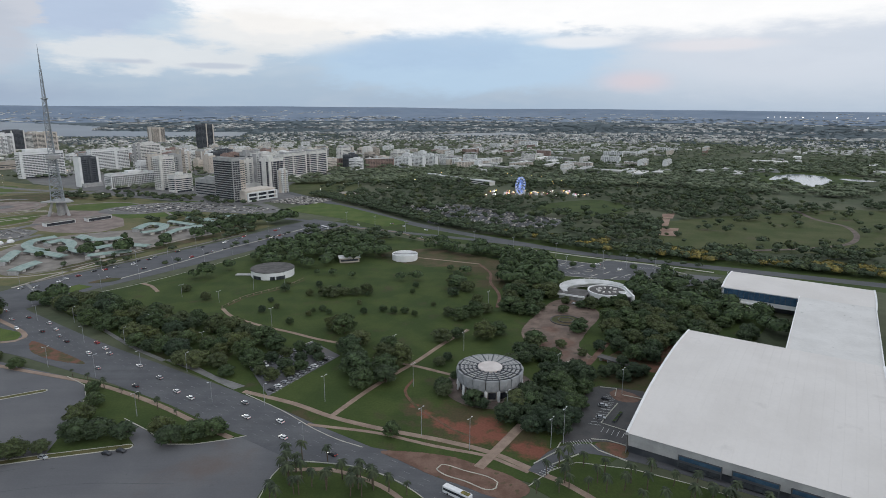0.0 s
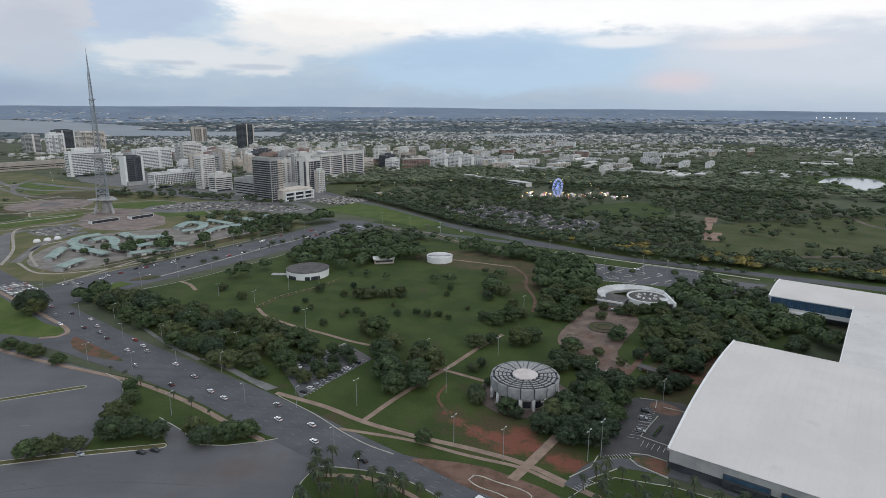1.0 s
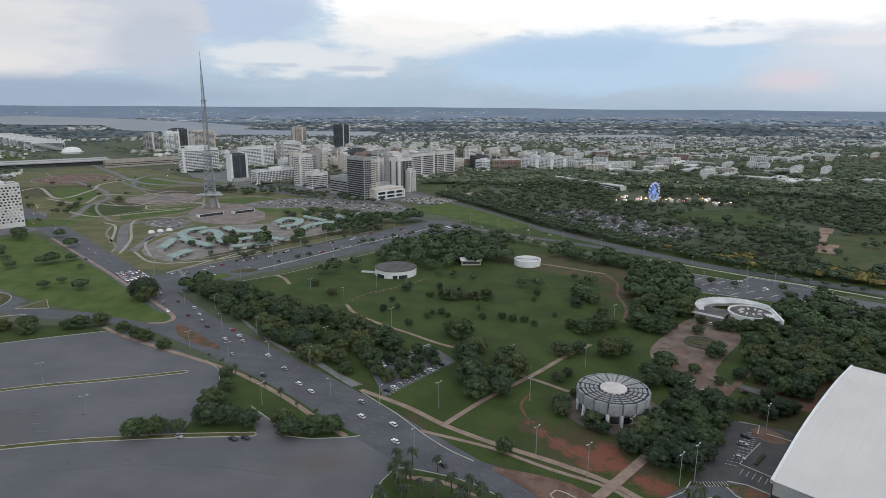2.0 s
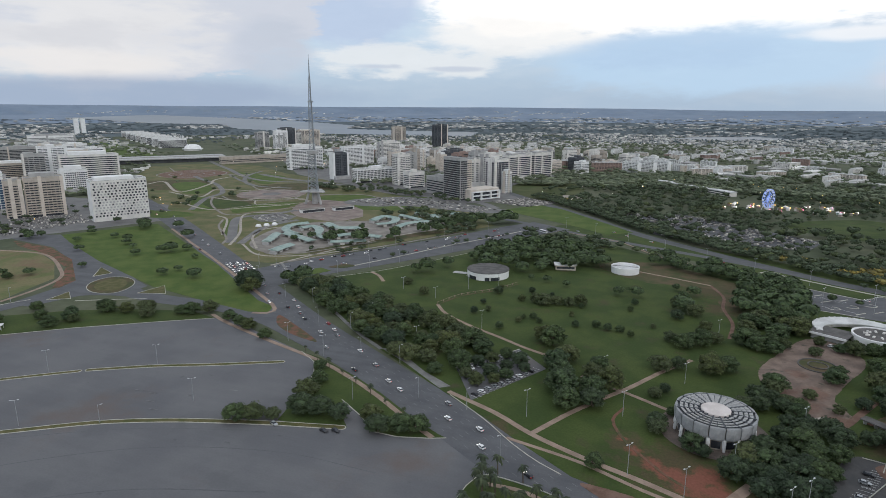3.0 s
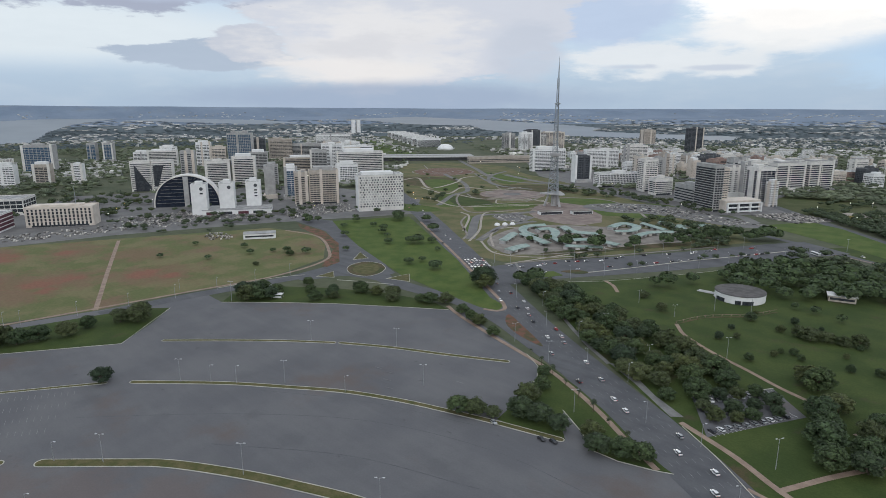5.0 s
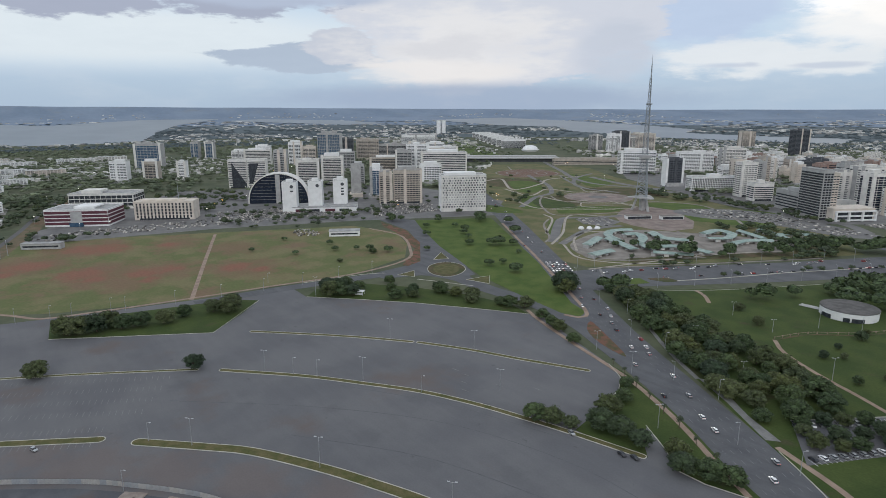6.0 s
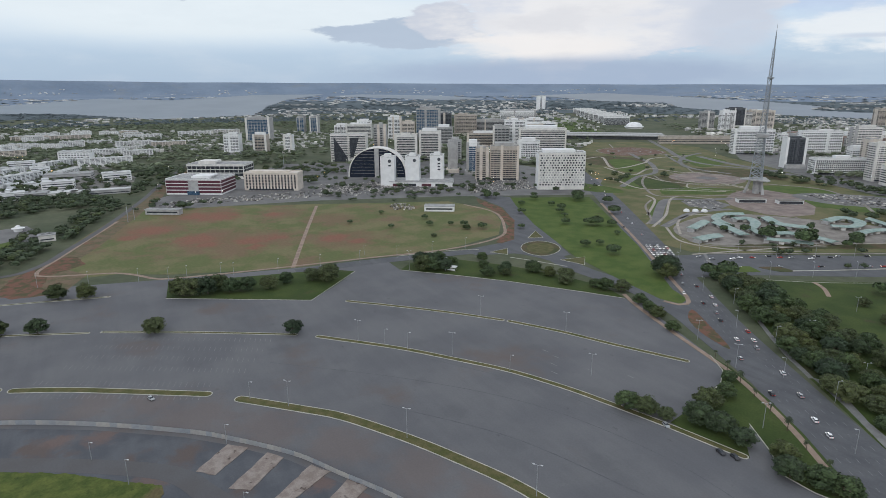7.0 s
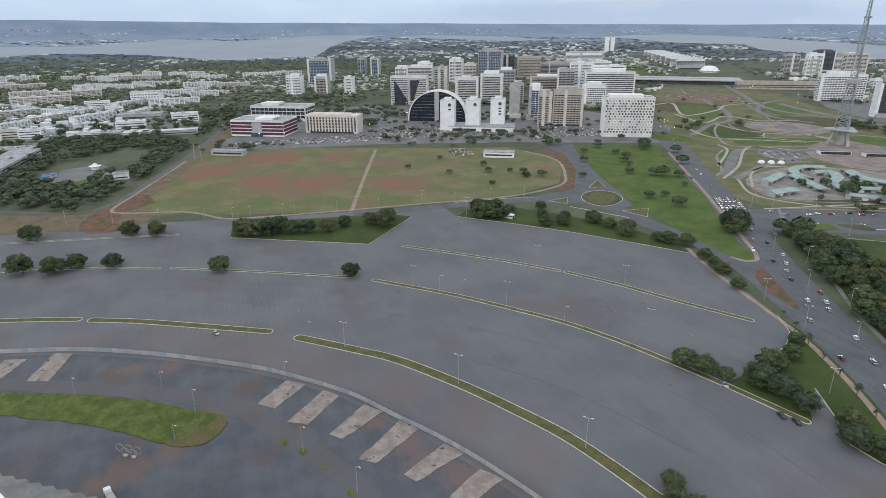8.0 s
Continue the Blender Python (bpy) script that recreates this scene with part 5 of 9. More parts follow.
def round_halls():
    b = thing("round_hall", pose(-147, 505, 0.1), "low round white hall with flat grey roof", "building")
    part("drum", lathe(bmesh.new(), [(18.0, 0), (18.2, 6.4), (17.6, 6.4), (17.6, 5.8)], 56), "white_wall", b)
    part("roof", lathe(bmesh.new(), [(18.4, 6.1), (18.4, 6.55), (17.4, 6.6), (0.1, 7.0)], 56), "dark_roof", b)
    for k, a in enumerate((232, 246, 284, 300, 312)):
        door = part("doorway", one_box(17.9, 18.35, -2.0, 2.0, 0.1, 3.0), "dark_glass", b)
        door.matrix_basis = pose(0, 0, 0, 0, 0, a)
    part("entrance_walk", one_box(-32, -18, -3, 3, 0.05, 0.3), "concrete", b)
    b = thing("round_court", pose(-36, 561, 0.1), "round white wall round an open court", "building")
    part("drum", lathe(bmesh.new(), [(12, 0), (12.2, 5.8), (11.6, 5.8), (11.6, 0.2)], 48), "white_wall", b)
    part("court_floor", lathe(bmesh.new(), [(11.6, 0.3), (0.1, 0.3)], 40), "concrete", b)
    part("inner_roof", lathe(bmesh.new(), [(11.55, 5.0), (0.1, 5.5)], 40), "pale_roof", b)
    part("roof_gutter", one_box(-11.2, 11.2, -0.5, 0.5, 5.2, 5.62), "grey_roof", b)
    b = thing("park_house", pose(-88, 552, 0.1, 0, 0, 15), "small tan house with pale roof among trees", "building")
    part("wall", one_box(-9, 9, -5, 5, 0, 4.5), "tan_wall", b)
    part("roof", one_box(-10, 10, -6, 6, 4.5, 5.0), "white_wall", b)
    part("window_band", one_box(-8, 8, -5.06, -4.9, 1.4, 3.2), "dark_glass", b)
    # crescent pavilion: a broad white crescent roof behind a round roofed court
    b = thing("crescent_pavilion", pose(121, 446, 0.1), "white crescent pavilion round a small roofed court", "building")
    n, rows, bm = 36, [], bmesh.new()
    for k in range(n + 1):
        t = k / n
        a = radians(8 + 172 * t)
        outer = 28 + 5 * math.sin(math.pi * t ** 1.6)
        inner = outer - 2.5 - 10 * min(1.0, 1.7 * t) * min(1.0, 2.4 * (1.05 - t))
        rows.append([bm.verts.new((q * math.cos(a), q * math.sin(a), z)) for q, z in ((inner, 4.3), (outer, 4.9), (outer, 4.2), (inner, 3.7))])
    for p, q in zip(rows, rows[1:]):
        for i in range(4):
            bm.faces.new((p[i], p[(i + 1) % 4], q[(i + 1) % 4], q[i]))
    bm.faces.new(rows[0])
    bm.faces.new(rows[-1][::-1])
    part("roof", bm, "pale_roof", b, "white crescent roof with a ribbed rim")
    for k in range(26):
        a = radians(8 + 6.88 * k)
        fin = part("rim_rib", one_box(-0.9, 0.2, -0.22, 0.22, 3.9, 5.1), "white_wall", b)
        q = 28 + 5 * math.sin(math.pi * (k / 25) ** 1.6)
        fin.matrix_basis = pose(q * math.cos(a), q * math.sin(a), 0, 0, 0, math.degrees(a))
    for k in range(10):
        a = radians(14 + 16 * k)
        panel = part("back_wall", one_box(-0.2, 0.2, -3.9, 3.9, 0, 4.0), "white_wall", b)
        panel.matrix_basis = pose(26.5 * math.cos(a), 26.5 * math.sin(a), 0, 0, 0, math.degrees(a))
    part("court_rim", lathe(bmesh.new(), [(14.6, 0), (14.8, 5.3), (13.6, 5.3), (13.6, 4.7)], 44, 0, 6, 0), "white_wall", b)
    part("court_roof", lathe(bmesh.new(), [(13.7, 4.7), (0.1, 4.9)], 40, 0, 6, 0), "dark_roof", b)
    for k in range(9):
        a = radians(20 + 36 * k)
        unit = part("roof_unit", one_box(-1.3, 1.3, -0.5, 0.5, 4.8, 5.7), "pale_wall", b)
        unit.matrix_basis = pose(6 + 7 * math.cos(a), 6 * math.sin(a), 0, 0, 0, math.degrees(a))
    part("end_wall", one_box(20, 21.2, -20, 6, 0, 6.8), "white_wall", b)
    part("end_roof", one_box(14, 20, -16, -2, 4.6, 5.1), "pale_roof", b)
    wing = part("wing_wall", one_box(-9, 9, -8, 8, 0, 3.6), "concrete", b)
    wing.matrix_basis = pose(-20, -1, 0, 0, 0, -28)
    wing = part("wing_roof", one_box(-11, 11, -9.5, 9.5, 3.6, 4.1), "dark_roof", b)
    wing.matrix_basis = pose(-20, -1, 0, 0, 0, -28)
    wing = part("wing_fascia", one_box(-11.2, 11.2, -9.9, -9.51, 3.2, 4.6), "white_wall", b)
    wing.matrix_basis = pose(-20, -1, 0, 0, 0, -28)

round_halls()


def low_things():
    # low fence along the red path
    b = thing("low_fence", pose(0, 0, 0), "low fence of reddish posts and a rail beside the path", "fence")
    line = glide([(-160, 417), (-150, 443), (-129, 467), (-117, 491)], 6)
    for p, q in zip(line, line[1:]):
        part("post", one_box(p.x - 0.25, p.x + 0.25, p.y - 0.25, p.y + 0.25, 0.1, 1.5), "tan_path", b)
        part("rail", rod(bmesh.new(), (p.x, p.y, 1.3), (q.x, q.y, 1.3), 0.12, sides=5), "tan_path", b)
    b = thing("shelter", pose(-411, 259, 0.1, 0, 0, 40), "small white roofed shelter at the car park edge", "shelter")
    part("roof", one_box(-4.5, 4.5, -2.6, 2.6, 3.0, 3.4), "white_wall", b)
    for x in (-4, 4):
        for y in (-2.2, 2.2):
            part("post", one_box(x - 0.12, x + 0.12, y - 0.12, y + 0.12, 0, 3), "galvanised", b)
    part("counter", one_box(-3, 3, -0.8, 0.8, 0, 1.2), "white_wall", b)
    # ring sculpture
    b = thing("ring_sculpture", pose(-220, -5, 0.1, 0, 0, 52), "white sculpture of five interlocking upright rings", "sculpture")
    for k, (x, z) in enumerate(((-3.6, 3.2), (0, 3.2), (3.6, 3.2), (-1.8, 1.7), (1.8, 1.7))):
        bm = bmesh.new()
        hoops = [[bm.verts.new((x + (1.6 + 0.13 * math.cos(q)) * math.cos(a), 0.1 * (k % 2) + 0.13 * math.sin(q), z + (1.6 + 0.13 * math.cos(q)) * math.sin(a))) for q in [j * math.tau / 6 for j in range(6)]] for a in [i * math.tau / 24 for i in range(24)]]
        for p, q in zip(hoops, hoops[1:] + hoops[:1]):
            for j in range(6):
                bm.faces.new((p[j], p[(j + 1) % 6], q[(j + 1) % 6], q[j]))
        part("ring", bm, "drum_grey", b)
    for x in (-1.8, 1.8):
        part("foot", one_box(x - 0.8, x + 0.8, -0.6, 0.6, 0, 0.35), "concrete", b)


low_things()

# ---------------------------------------------------------------- lattice mast
def tv_tower():
    b = thing("tv_tower", pose(-506, 791, 0, 0, 0, TURN + 15), "tall grey steel lattice broadcasting tower on concrete legs", "tower")
    # three splayed concrete legs and the deck on them
    for k in range(3):
        a = k * math.tau / 3
        bm = bmesh.new()
        rod(bm, (14 * math.cos(a), 14 * math.sin(a), 0), (8 * math.cos(a), 8 * math.sin(a), 19), 2.0, 1.5, 8)
        part("leg", bm, "grey_wall", b)
    deck = [(21 * math.cos(k * math.tau / 3 + s), 21 * math.sin(k * math.tau / 3 + s)) for k in range(3) for s in (-0.16, 0.16)]
    part("deck", slab(bmesh.new(), deck, 18.5, 19.9), "grey_wall", b)
    part("lift_core", one_box(-3, 3, -3, 3, 0, 18.4), "concrete", b)

    def lattice(name, z0, z1, r0, r1, bays, thick):
        """A three-legged braced section."""
        for k in range(3):
            a = k * math.tau / 3
            part("corner_post", rod(bmesh.new(), (r0 * math.cos(a), r0 * math.sin(a), z0), (r1 * math.cos(a), r1 * math.sin(a), z1), thick, thick * 0.8), "steel", b)
        for i in range(bays):
            bm = bmesh.new()
            za, zb = z0 + (z1 - z0) * i / bays, z0 + (z1 - z0) * (i + 1) / bays
            ra, rb = r0 + (r1 - r0) * i / bays, r0 + (r1 - r0) * (i + 1) / bays
            for k in range(3):
                p, q = k * math.tau / 3, (k + 1) * math.tau / 3
                rod(bm, (ra * math.cos(p), ra * math.sin(p), za), (rb * math.cos(q), rb * math.sin(q), zb), thick * 0.5, sides=4)
                rod(bm, (ra * math.cos(q), ra * math.sin(q), za), (rb * math.cos(p), rb * math.sin(p), zb), thick * 0.5, sides=4)
                rod(bm, (ra * math.cos(p), ra * math.sin(p), za), (ra * math.cos(q), ra * math.sin(q), za), thick * 0.5, sides=4)
            part(name, bm, "steel", b)

    lattice("lattice_bay", 19.9, 78, 9.5, 5.4, 8, 0.75)
    part("lookout", lathe(bmesh.new(), [(5, 74), (8.5, 75), (8.5, 79), (6, 80), (0.1, 80)], 12), "grey_wall", b)
    lattice("lattice_bay", 78, 150, 4.6, 2.9, 12, 0.55)
    part("ring_deck", lathe(bmesh.new(), [(2, 149), (4.2, 149.5), (4.2, 151), (0.1, 151)], 12), "steel", b)
    lattice("lattice_bay", 150, 186, 2.3, 1.5, 8, 0.45)
    part("aerial", rod(bmesh.new(), (0, 0, 186), (0, 0, 204), 0.9, 0.7, 8), "steel", b)
    part("aerial_tip", rod(bmesh.new(), (0, 0, 204), (0, 0, 216), 0.45, 0.15, 6), "steel", b)


tv_tower()

# ---------------------------------------------------------------- tower plaza and market
sheet("axis_lawn", [(-350, 470), (-310, 530), (-240, 660), (-205, 725), (-290, 840), (-560, 985), (-720, 920), (-900, 1010), (-1130, 1180), (-1180, 1130), (-1000, 900), (-800, 752), (-604, 622), (-487, 540), (-390, 470)], "dry_lawn", 0.05, "dry lawns of the monumental axis", False, 6, "structure", "lawn")
sheet("axis_lawn", [(-1180, 1130), (-900, 1012), (-722, 924), (-562, 988), (-640, 1050), (-800, 1130), (-960, 1250), (-1130, 1230)], "dry_lawn", 0.045, "dry lawns of the monumental axis", False, 6, "structure", "lawn")
sheet("tower_plaza", [(-498, 715), (-522, 764), (-530, 800), (-517, 828), (-472, 826), (-438, 790), (-412, 768), (-386, 720), (-394, 686), (-415, 676), (-444, 680), (-470, 690)], "plaza_pink", 0.14, "pale pinkish paved plaza round the tower", False, 8, "structure", "plaza")
sheet("market_ground", [(-430, 545), (-385, 505), (-345, 520), (-290, 610), (-262, 670), (-280, 730), (-360, 700), (-440, 640)], "plaza_pale", 0.10, "worn paved ground of the craft market", True, 8, "structure", "plaza")
green = "mown lawn between the paths of the axis"
for pts in ([(-606, 729), (-574, 770), (-535, 789), (-525, 745), (-547, 707), (-566, 681)], [(-536, 855), (-504, 892), (-447, 885), (-470, 833), (-506, 822)], [(-899, 1091), (-872, 1100), (-758, 1074), (-714, 957), (-783, 994)], [(-448, 530), (-480, 560), (-524, 610), (-540, 636), (-530, 640), (-497, 592)],
            [(-650, 690), (-720, 770), (-700, 780), (-655, 735), (-610, 690), (-625, 670)], [(-420, 880), (-330, 830), (-300, 850), (-380, 915)], [(-760, 800), (-740, 830), (-800, 900), (-860, 930), (-880, 890)]):
    sheet("axis_green", pts, "bright_lawn", 0.12, green, True, 8, "structure", "lawn", 3.0)
for pts in ([(-640, 700), (-690, 800), (-620, 800), (-590, 720)], [(-600, 880), (-560, 960), (-660, 990), (-720, 930), (-680, 900)], [(-960, 900), (-850, 820), (-780, 860), (-860, 960)], [(-330, 520), (-318, 545), (-250, 665), (-262, 672), (-300, 610), (-345, 528)]):
    sheet("axis_green", pts, "worn_lawn", 0.115, "worn brownish lawn on the axis", True, 8, "structure", "lawn", 4.0)
sheet("south_lawn", [(-228, 842), (-190, 905), (-150, 880), (-70, 782), (-42, 745), (-70, 722), (-120, 765), (-170, 800)], "bright_lawn", 0.12, "bright mown lawn beside the road", False)
sheet("red_bed", [(-1035, 1010), (-1045, 1060), (-1036, 1106), (-990, 1120), (-930, 1100), (-906, 1075), (-900, 1020), (-912, 974), (-960, 960)], "pink_earth", 0.16, "round bed of red earth on the axis", True, 10, "structure", "soil")
for q in (70, 46, 24):
    way("axis_path", [(-972 + q * math.cos(a), 1040 + q * math.sin(a)) for a in [k * math.tau / 24 for k in range(25)]], 3, "plaza_pale", 0.26, "pale ring path on the round bed", 8, "path")
# round paved place before the tower
b = thing("fountain", pose(-628, 850, 0.1), "wide round fountain basin in a ring of paving", "fountain")
part("paving", lathe(bmesh.new(), [(56, 0.02), (56, 0.1), (46, 0.1)], 48), "plaza_pink", b)
part("rim", lathe(bmesh.new(), [(46, 0), (46, 0.6), (43, 0.6), (43, 0)], 48), "plaza_pale", b)
part("basin", lathe(bmesh.new(), [(43, 0.25), (16, 0.25)], 40), "plaza_pink", b)
part("inner_basin", lathe(bmesh.new(), [(16, 0.5), (14.5, 0.5), (14.4, 0.1), (0.1, 0.1)], 32), "far_asphalt", b)
for k, (pts, w) in enumerate((([(-638, 678), (-667, 724), (-697, 776), (-712, 828), (-765, 886), (-822, 933), (-880, 968), (-939, 1010)], 9), ([(-444, 528), (-470, 562), (-497, 596), (-530, 642), (-532, 663), (-512, 687), (-497, 731)], 11), ([(-431, 528), (-447, 567), (-461, 605), (-461, 642), (-453, 668)], 9),
                  ([(-829, 1088), (-718, 1038), (-622, 1013), (-528, 976), (-427, 930), (-352, 918), (-277, 891), (-240, 850)], 15), ([(-871, 1146), (-840, 1057), (-781, 974), (-717, 927), (-640, 925)], 8), ([(-260, 880), (-400, 990), (-560, 1040), (-760, 1000), (-980, 1160), (-1180, 1320)], 11), ([(-888, 1058), (-801, 985), (-717, 927)], 6))):
    way("axis_road", pts, w, "far_asphalt", 0.19 + 0.006 * k, "curving grey road on the axis", 10, "road")
sheet("parking", [(-520, 660), (-500, 700), (-470, 690), (-460, 650), (-490, 640)], "far_asphalt", 0.18, "asphalt parking place beside the market", False)
sheet("parking", [(-466, 810), (-471, 850), (-422, 897), (-355, 903), (-278, 867), (-210, 835), (-250, 806), (-312, 816), (-368, 822), (-413, 800)], "far_asphalt", 0.16, "asphalt parking place before the hotels", True, 8, "structure", "", 2.0)
for pts, w in (([(-697, 790), (-658, 741), (-608, 694), (-560, 664), (-538, 695), (-519, 737), (-513, 751)], 3.4), ([(-689, 801), (-643, 774), (-588, 788), (-563, 814)], 3), ([(-448, 520), (-464, 545), (-495, 573), (-522, 600), (-544, 634)], 2.6), ([(-437, 540), (-453, 585), (-470, 640), (-500, 650)], 2.4), ([(-340, 478), (-300, 545), (-262, 610), (-226, 676)], 3),
               ([(-400, 520), (-372, 500), (-345, 516), (-300, 590)], 2.5), ([(-560, 870), (-480, 900), (-400, 840), (-350, 780)], 4), ([(-563, 814), (-572, 850)], 4), ([(-700, 850), (-672, 850)], 4), ([(-600, 690), (-585, 740), (-560, 800)], 2.6), ([(-720, 920), (-680, 890), (-640, 905)], 3), ([(-1117, 1123), (-1040, 1060)], 3), ([(-860, 1075), (-905, 1050)], 4), ([(-390, 690), (-330, 640), (-300, 600)], 3)):
    way("axis_path", pts, w, "plaza_pale", 0.25, "pale footpath over the dry lawn", 6, "path")


def market():
    """Craft market: curved and straight sheds with pale green sheet roofs."""
    def long_shed(points, wide, high=4.2):
        """A shed along a bent line: ridge roof over a row of stalls."""
        line = glide(points, 5.0)
        mid = sum(line, Vector((0, 0))) / len(line)
        b = thing("market_shed", pose(mid.x, mid.y, 0.1), "bent market shed with pale green metal roof", "market shed", "market sheds")
        bm, rows = bmesh.new(), []
        for i, p in enumerate(line):
            d = (line[min(i + 1, len(line) - 1)] - line[max(i - 1, 0)]).normalized()
            s, q = Vector((-d.y, d.x)), p - mid
            rows.append([bm.verts.new((*(q + s * k * wide / 2), z)) for k, z in ((-1, high - 0.9), (0.1, high + 0.8), (1, high - 0.5), (1, high - 0.8), (-1, high - 1.2))])
            if i % 2 == 0 and i < len(line) - 1:
                stall = part("stall", one_box(-2.2, 2.2, -wide * 0.3, wide * 0.3, 0, high - 1.2), "pale_wall" if i % 4 else "grey_wall", b)
                stall.matrix_basis = pose(q.x, q.y, 0, 0, 0, math.degrees(math.atan2(d.y, d.x)))
        for p, q in zip(rows, rows[1:]):
            for i in range(5):
                bm.faces.new((p[i], p[(i + 1) % 5], q[(i + 1) % 5], q[i]))
        bm.faces.new(rows[0])
        bm.faces.new(rows[-1][::-1])
        part("roof", bm, "green_roof", b)

    for pts, wide in (([(-396, 580), (-420, 595), (-431, 620), (-420, 641)], 13), ([(-410, 611), (-402, 625), (-384, 610), (-372, 584)], 13), ([(-409, 579), (-384, 568), (-358, 555)], 13), ([(-402, 533), (-409, 553), (-417, 574)], 13),
                      ([(-370, 502), (-371, 517), (-370, 533)], 15), ([(-352, 578), (-339, 600), (-320, 604), (-299, 600)], 12), ([(-396, 646), (-370, 629), (-345, 638)], 15), ([(-354, 684), (-354, 716), (-333, 709), (-325, 680), (-338, 664)], 14),
                      ([(-337, 734), (-318, 723), (-297, 711)], 10), ([(-307, 653), (-305, 684), (-286, 706)], 12), ([(-325, 758), (-290, 739), (-273, 720)], 9), ([(-298, 747), (-284, 760), (-268, 775)], 9), ([(-338, 558), (-322, 568), (-306, 578)], 10), ([(-383, 590), (-368, 582), (-353, 572)], 9)):
        long_shed(pts, wide * 0.78)
    # white tile plaza buildings under the tower
    for x, y, l in ((-470, 728, 34), (-440, 760, 30)):
        b = thing("plaza_building", pose(x, y, 0.1, 0, 0, 57), "low plaza building with dark openings", "building")
        part("wall", one_box(-l / 2, l / 2, -5, 5, 0, 4.5), "white_wall", b)
        part("opening", one_box(-l / 2 + 1, l / 2 - 1, -5.1, -4.9, 0.4, 3.6), "dark_glass", b)
        part("roof", one_box(-l / 2 - 0.6, l / 2 + 0.6, -5.6, 5.6, 4.5, 5), "plaza_pale", b)
    for k, x in enumerate((-462, -456, -450)):
        b = thing("market_tent", pose(x - 10, 612 + 8 * k, 0.1), "small white dome tent on the lawn", "tent", "dome tents")
        part("canopy", lathe(bmesh.new(), [(3.6, 0), (3.4, 1.6), (2.2, 2.9), (0.05, 3.4)], 16), "white_wall", b)


market()


def funfair():
    """Ferris wheel and booths behind the trees."""
    b = thing("ferris_wheel", pose(127, 990, 0, 0, 0, 52), "lit ferris wheel with pale blue spokes", "ferris wheel")
    R, c = 13.5, 16.0
    for y in (-1.2, 1.2):
        bm = bmesh.new()
        for i in range(32):
            a0, a1 = i * math.tau / 32, (i + 1) * math.tau / 32
            rod(bm, (R * math.cos(a0), y, c + R * math.sin(a0)), (R * math.cos(a1), y, c + R * math.sin(a1)), 0.3, sides=5)
        part("rim", bm, "wheel_blue", b)
    spoke = None
    for k in range(16):
        m = pose(0, 0, c, 0, 360 / 16 * k, 0)
        if spoke is None:
            spoke = part("spoke", rod(bmesh.new(), (0, 0, 0.5), (0, 0, R), 0.28, 0.28, 5), "wheel_blue", b)
            cab = part("gondola", box(bmesh.new(), -0.9, 0.9, -1.0, 1.0, -2.2, 0), "white_wall", b)
            spoke.matrix_basis = m
            cab.matrix_basis = pose(R, 0, c)
        else:
            again("spoke", spoke.data, b, m)
            again("gondola", cab.data, b, pose(R * math.cos(k * math.tau / 16), 0, c + R * math.sin(k * math.tau / 16)))
    for x in (-8, 8):
        for y in (-2.4, 2.4):
            part("strut", rod(bmesh.new(), (x, y * 1.8, 0), (0, y, c), 0.45, 0.3, 6), "galvanised", b)
    part("hub", rod(bmesh.new(), (0, -2.6, c), (0, 2.6, c), 0.9, 0.9, 12), "galvanised", b)
    r = random.Random(12)
    for k in range(40):
        p = Vector((70, 985)) + Vector((170, 5)) * r.random() + Vector((r.uniform(-8, 8), r.uniform(-26, 30)))
        if (p - Vector((127, 990))).length < 14:
            continue
        s = thing("fair_booth", pose(p.x, p.y, 0, 0, 0, r.uniform(0, 90)), "small fairground booth with coloured awning", "booth", "fair booths")
        w, h = r.uniform(2.5, 5), r.uniform(2.4, 4)
        part("wall", one_box(-w / 2, w / 2, -2, 2, 0, h), r.choice(("white_wall", "brick_wall", "tan_wall", "green_roof")), s)
        bm = bmesh.new()
        top = bm.verts.new((0, 0, h + 2.2))
        base = [bm.verts.new(q) for q in ((-w / 2 - 0.6, -2.6, h), (w / 2 + 0.6, -2.6, h), (w / 2 + 0.6, 2.6, h), (-w / 2 - 0.6, 2.6, h))]
        for i in range(4):
            bm.faces.new((base[i], base[(i + 1) % 4], top))
        bm.faces.new(base[::-1])
        part("awning", bm, r.choice(("brick_wall", "white_wall", "leaf_yellow", "pale_wall")), s)
        lamp = bmesh.new()
        bmesh.ops.create_icosphere(lamp, subdivisions=1, radius=0.7, matrix=Matrix.Translation((0, -2.9, h + 0.6)))
        part("lamp", lamp, r.choice(("lamp_white", "lamp_amber", "fair_pink")), s)


funfair()
for pts in ([(268, 775), (296, 776), (277, 730), (254, 730)], [(261, 718), (284, 714), (263, 668), (246, 675)], [(300, 816), (317, 816), (301, 780), (286, 779)]):
    sheet("sand_court", pts, "clay_court", 0.12, "bare pinkish clay sports court in the park", False, 6, "structure", "court")
sheet("dirt_lot", [(-175, 1011), (-156, 1027), (-129, 1005), (-126, 976), (-144, 964), (-165, 963)], "pale_track", 0.14, "bare pale dirt lot beside the hotels", True, 6, "structure", "soil")
HOTEL_LAWN = [(-270, 1046), (-280, 1144), (-244, 1284), (-203, 1241), (-141, 1071), (-139, 1023), (-176, 940), (-237, 974)]
sheet("meadow", HOTEL_LAWN, "park_meadow", 0.075, "open lawn with few trees beside the hotels", True, 10, "structure", "lawn", 3.0)
sheet("meadow", [(289, 760), (600, 850), (640, 720), (463, 600), (243, 600), (235, 660)], "park_meadow", 0.07, "open meadow in the wooded park", True, 15, "structure", "lawn", 14.0)
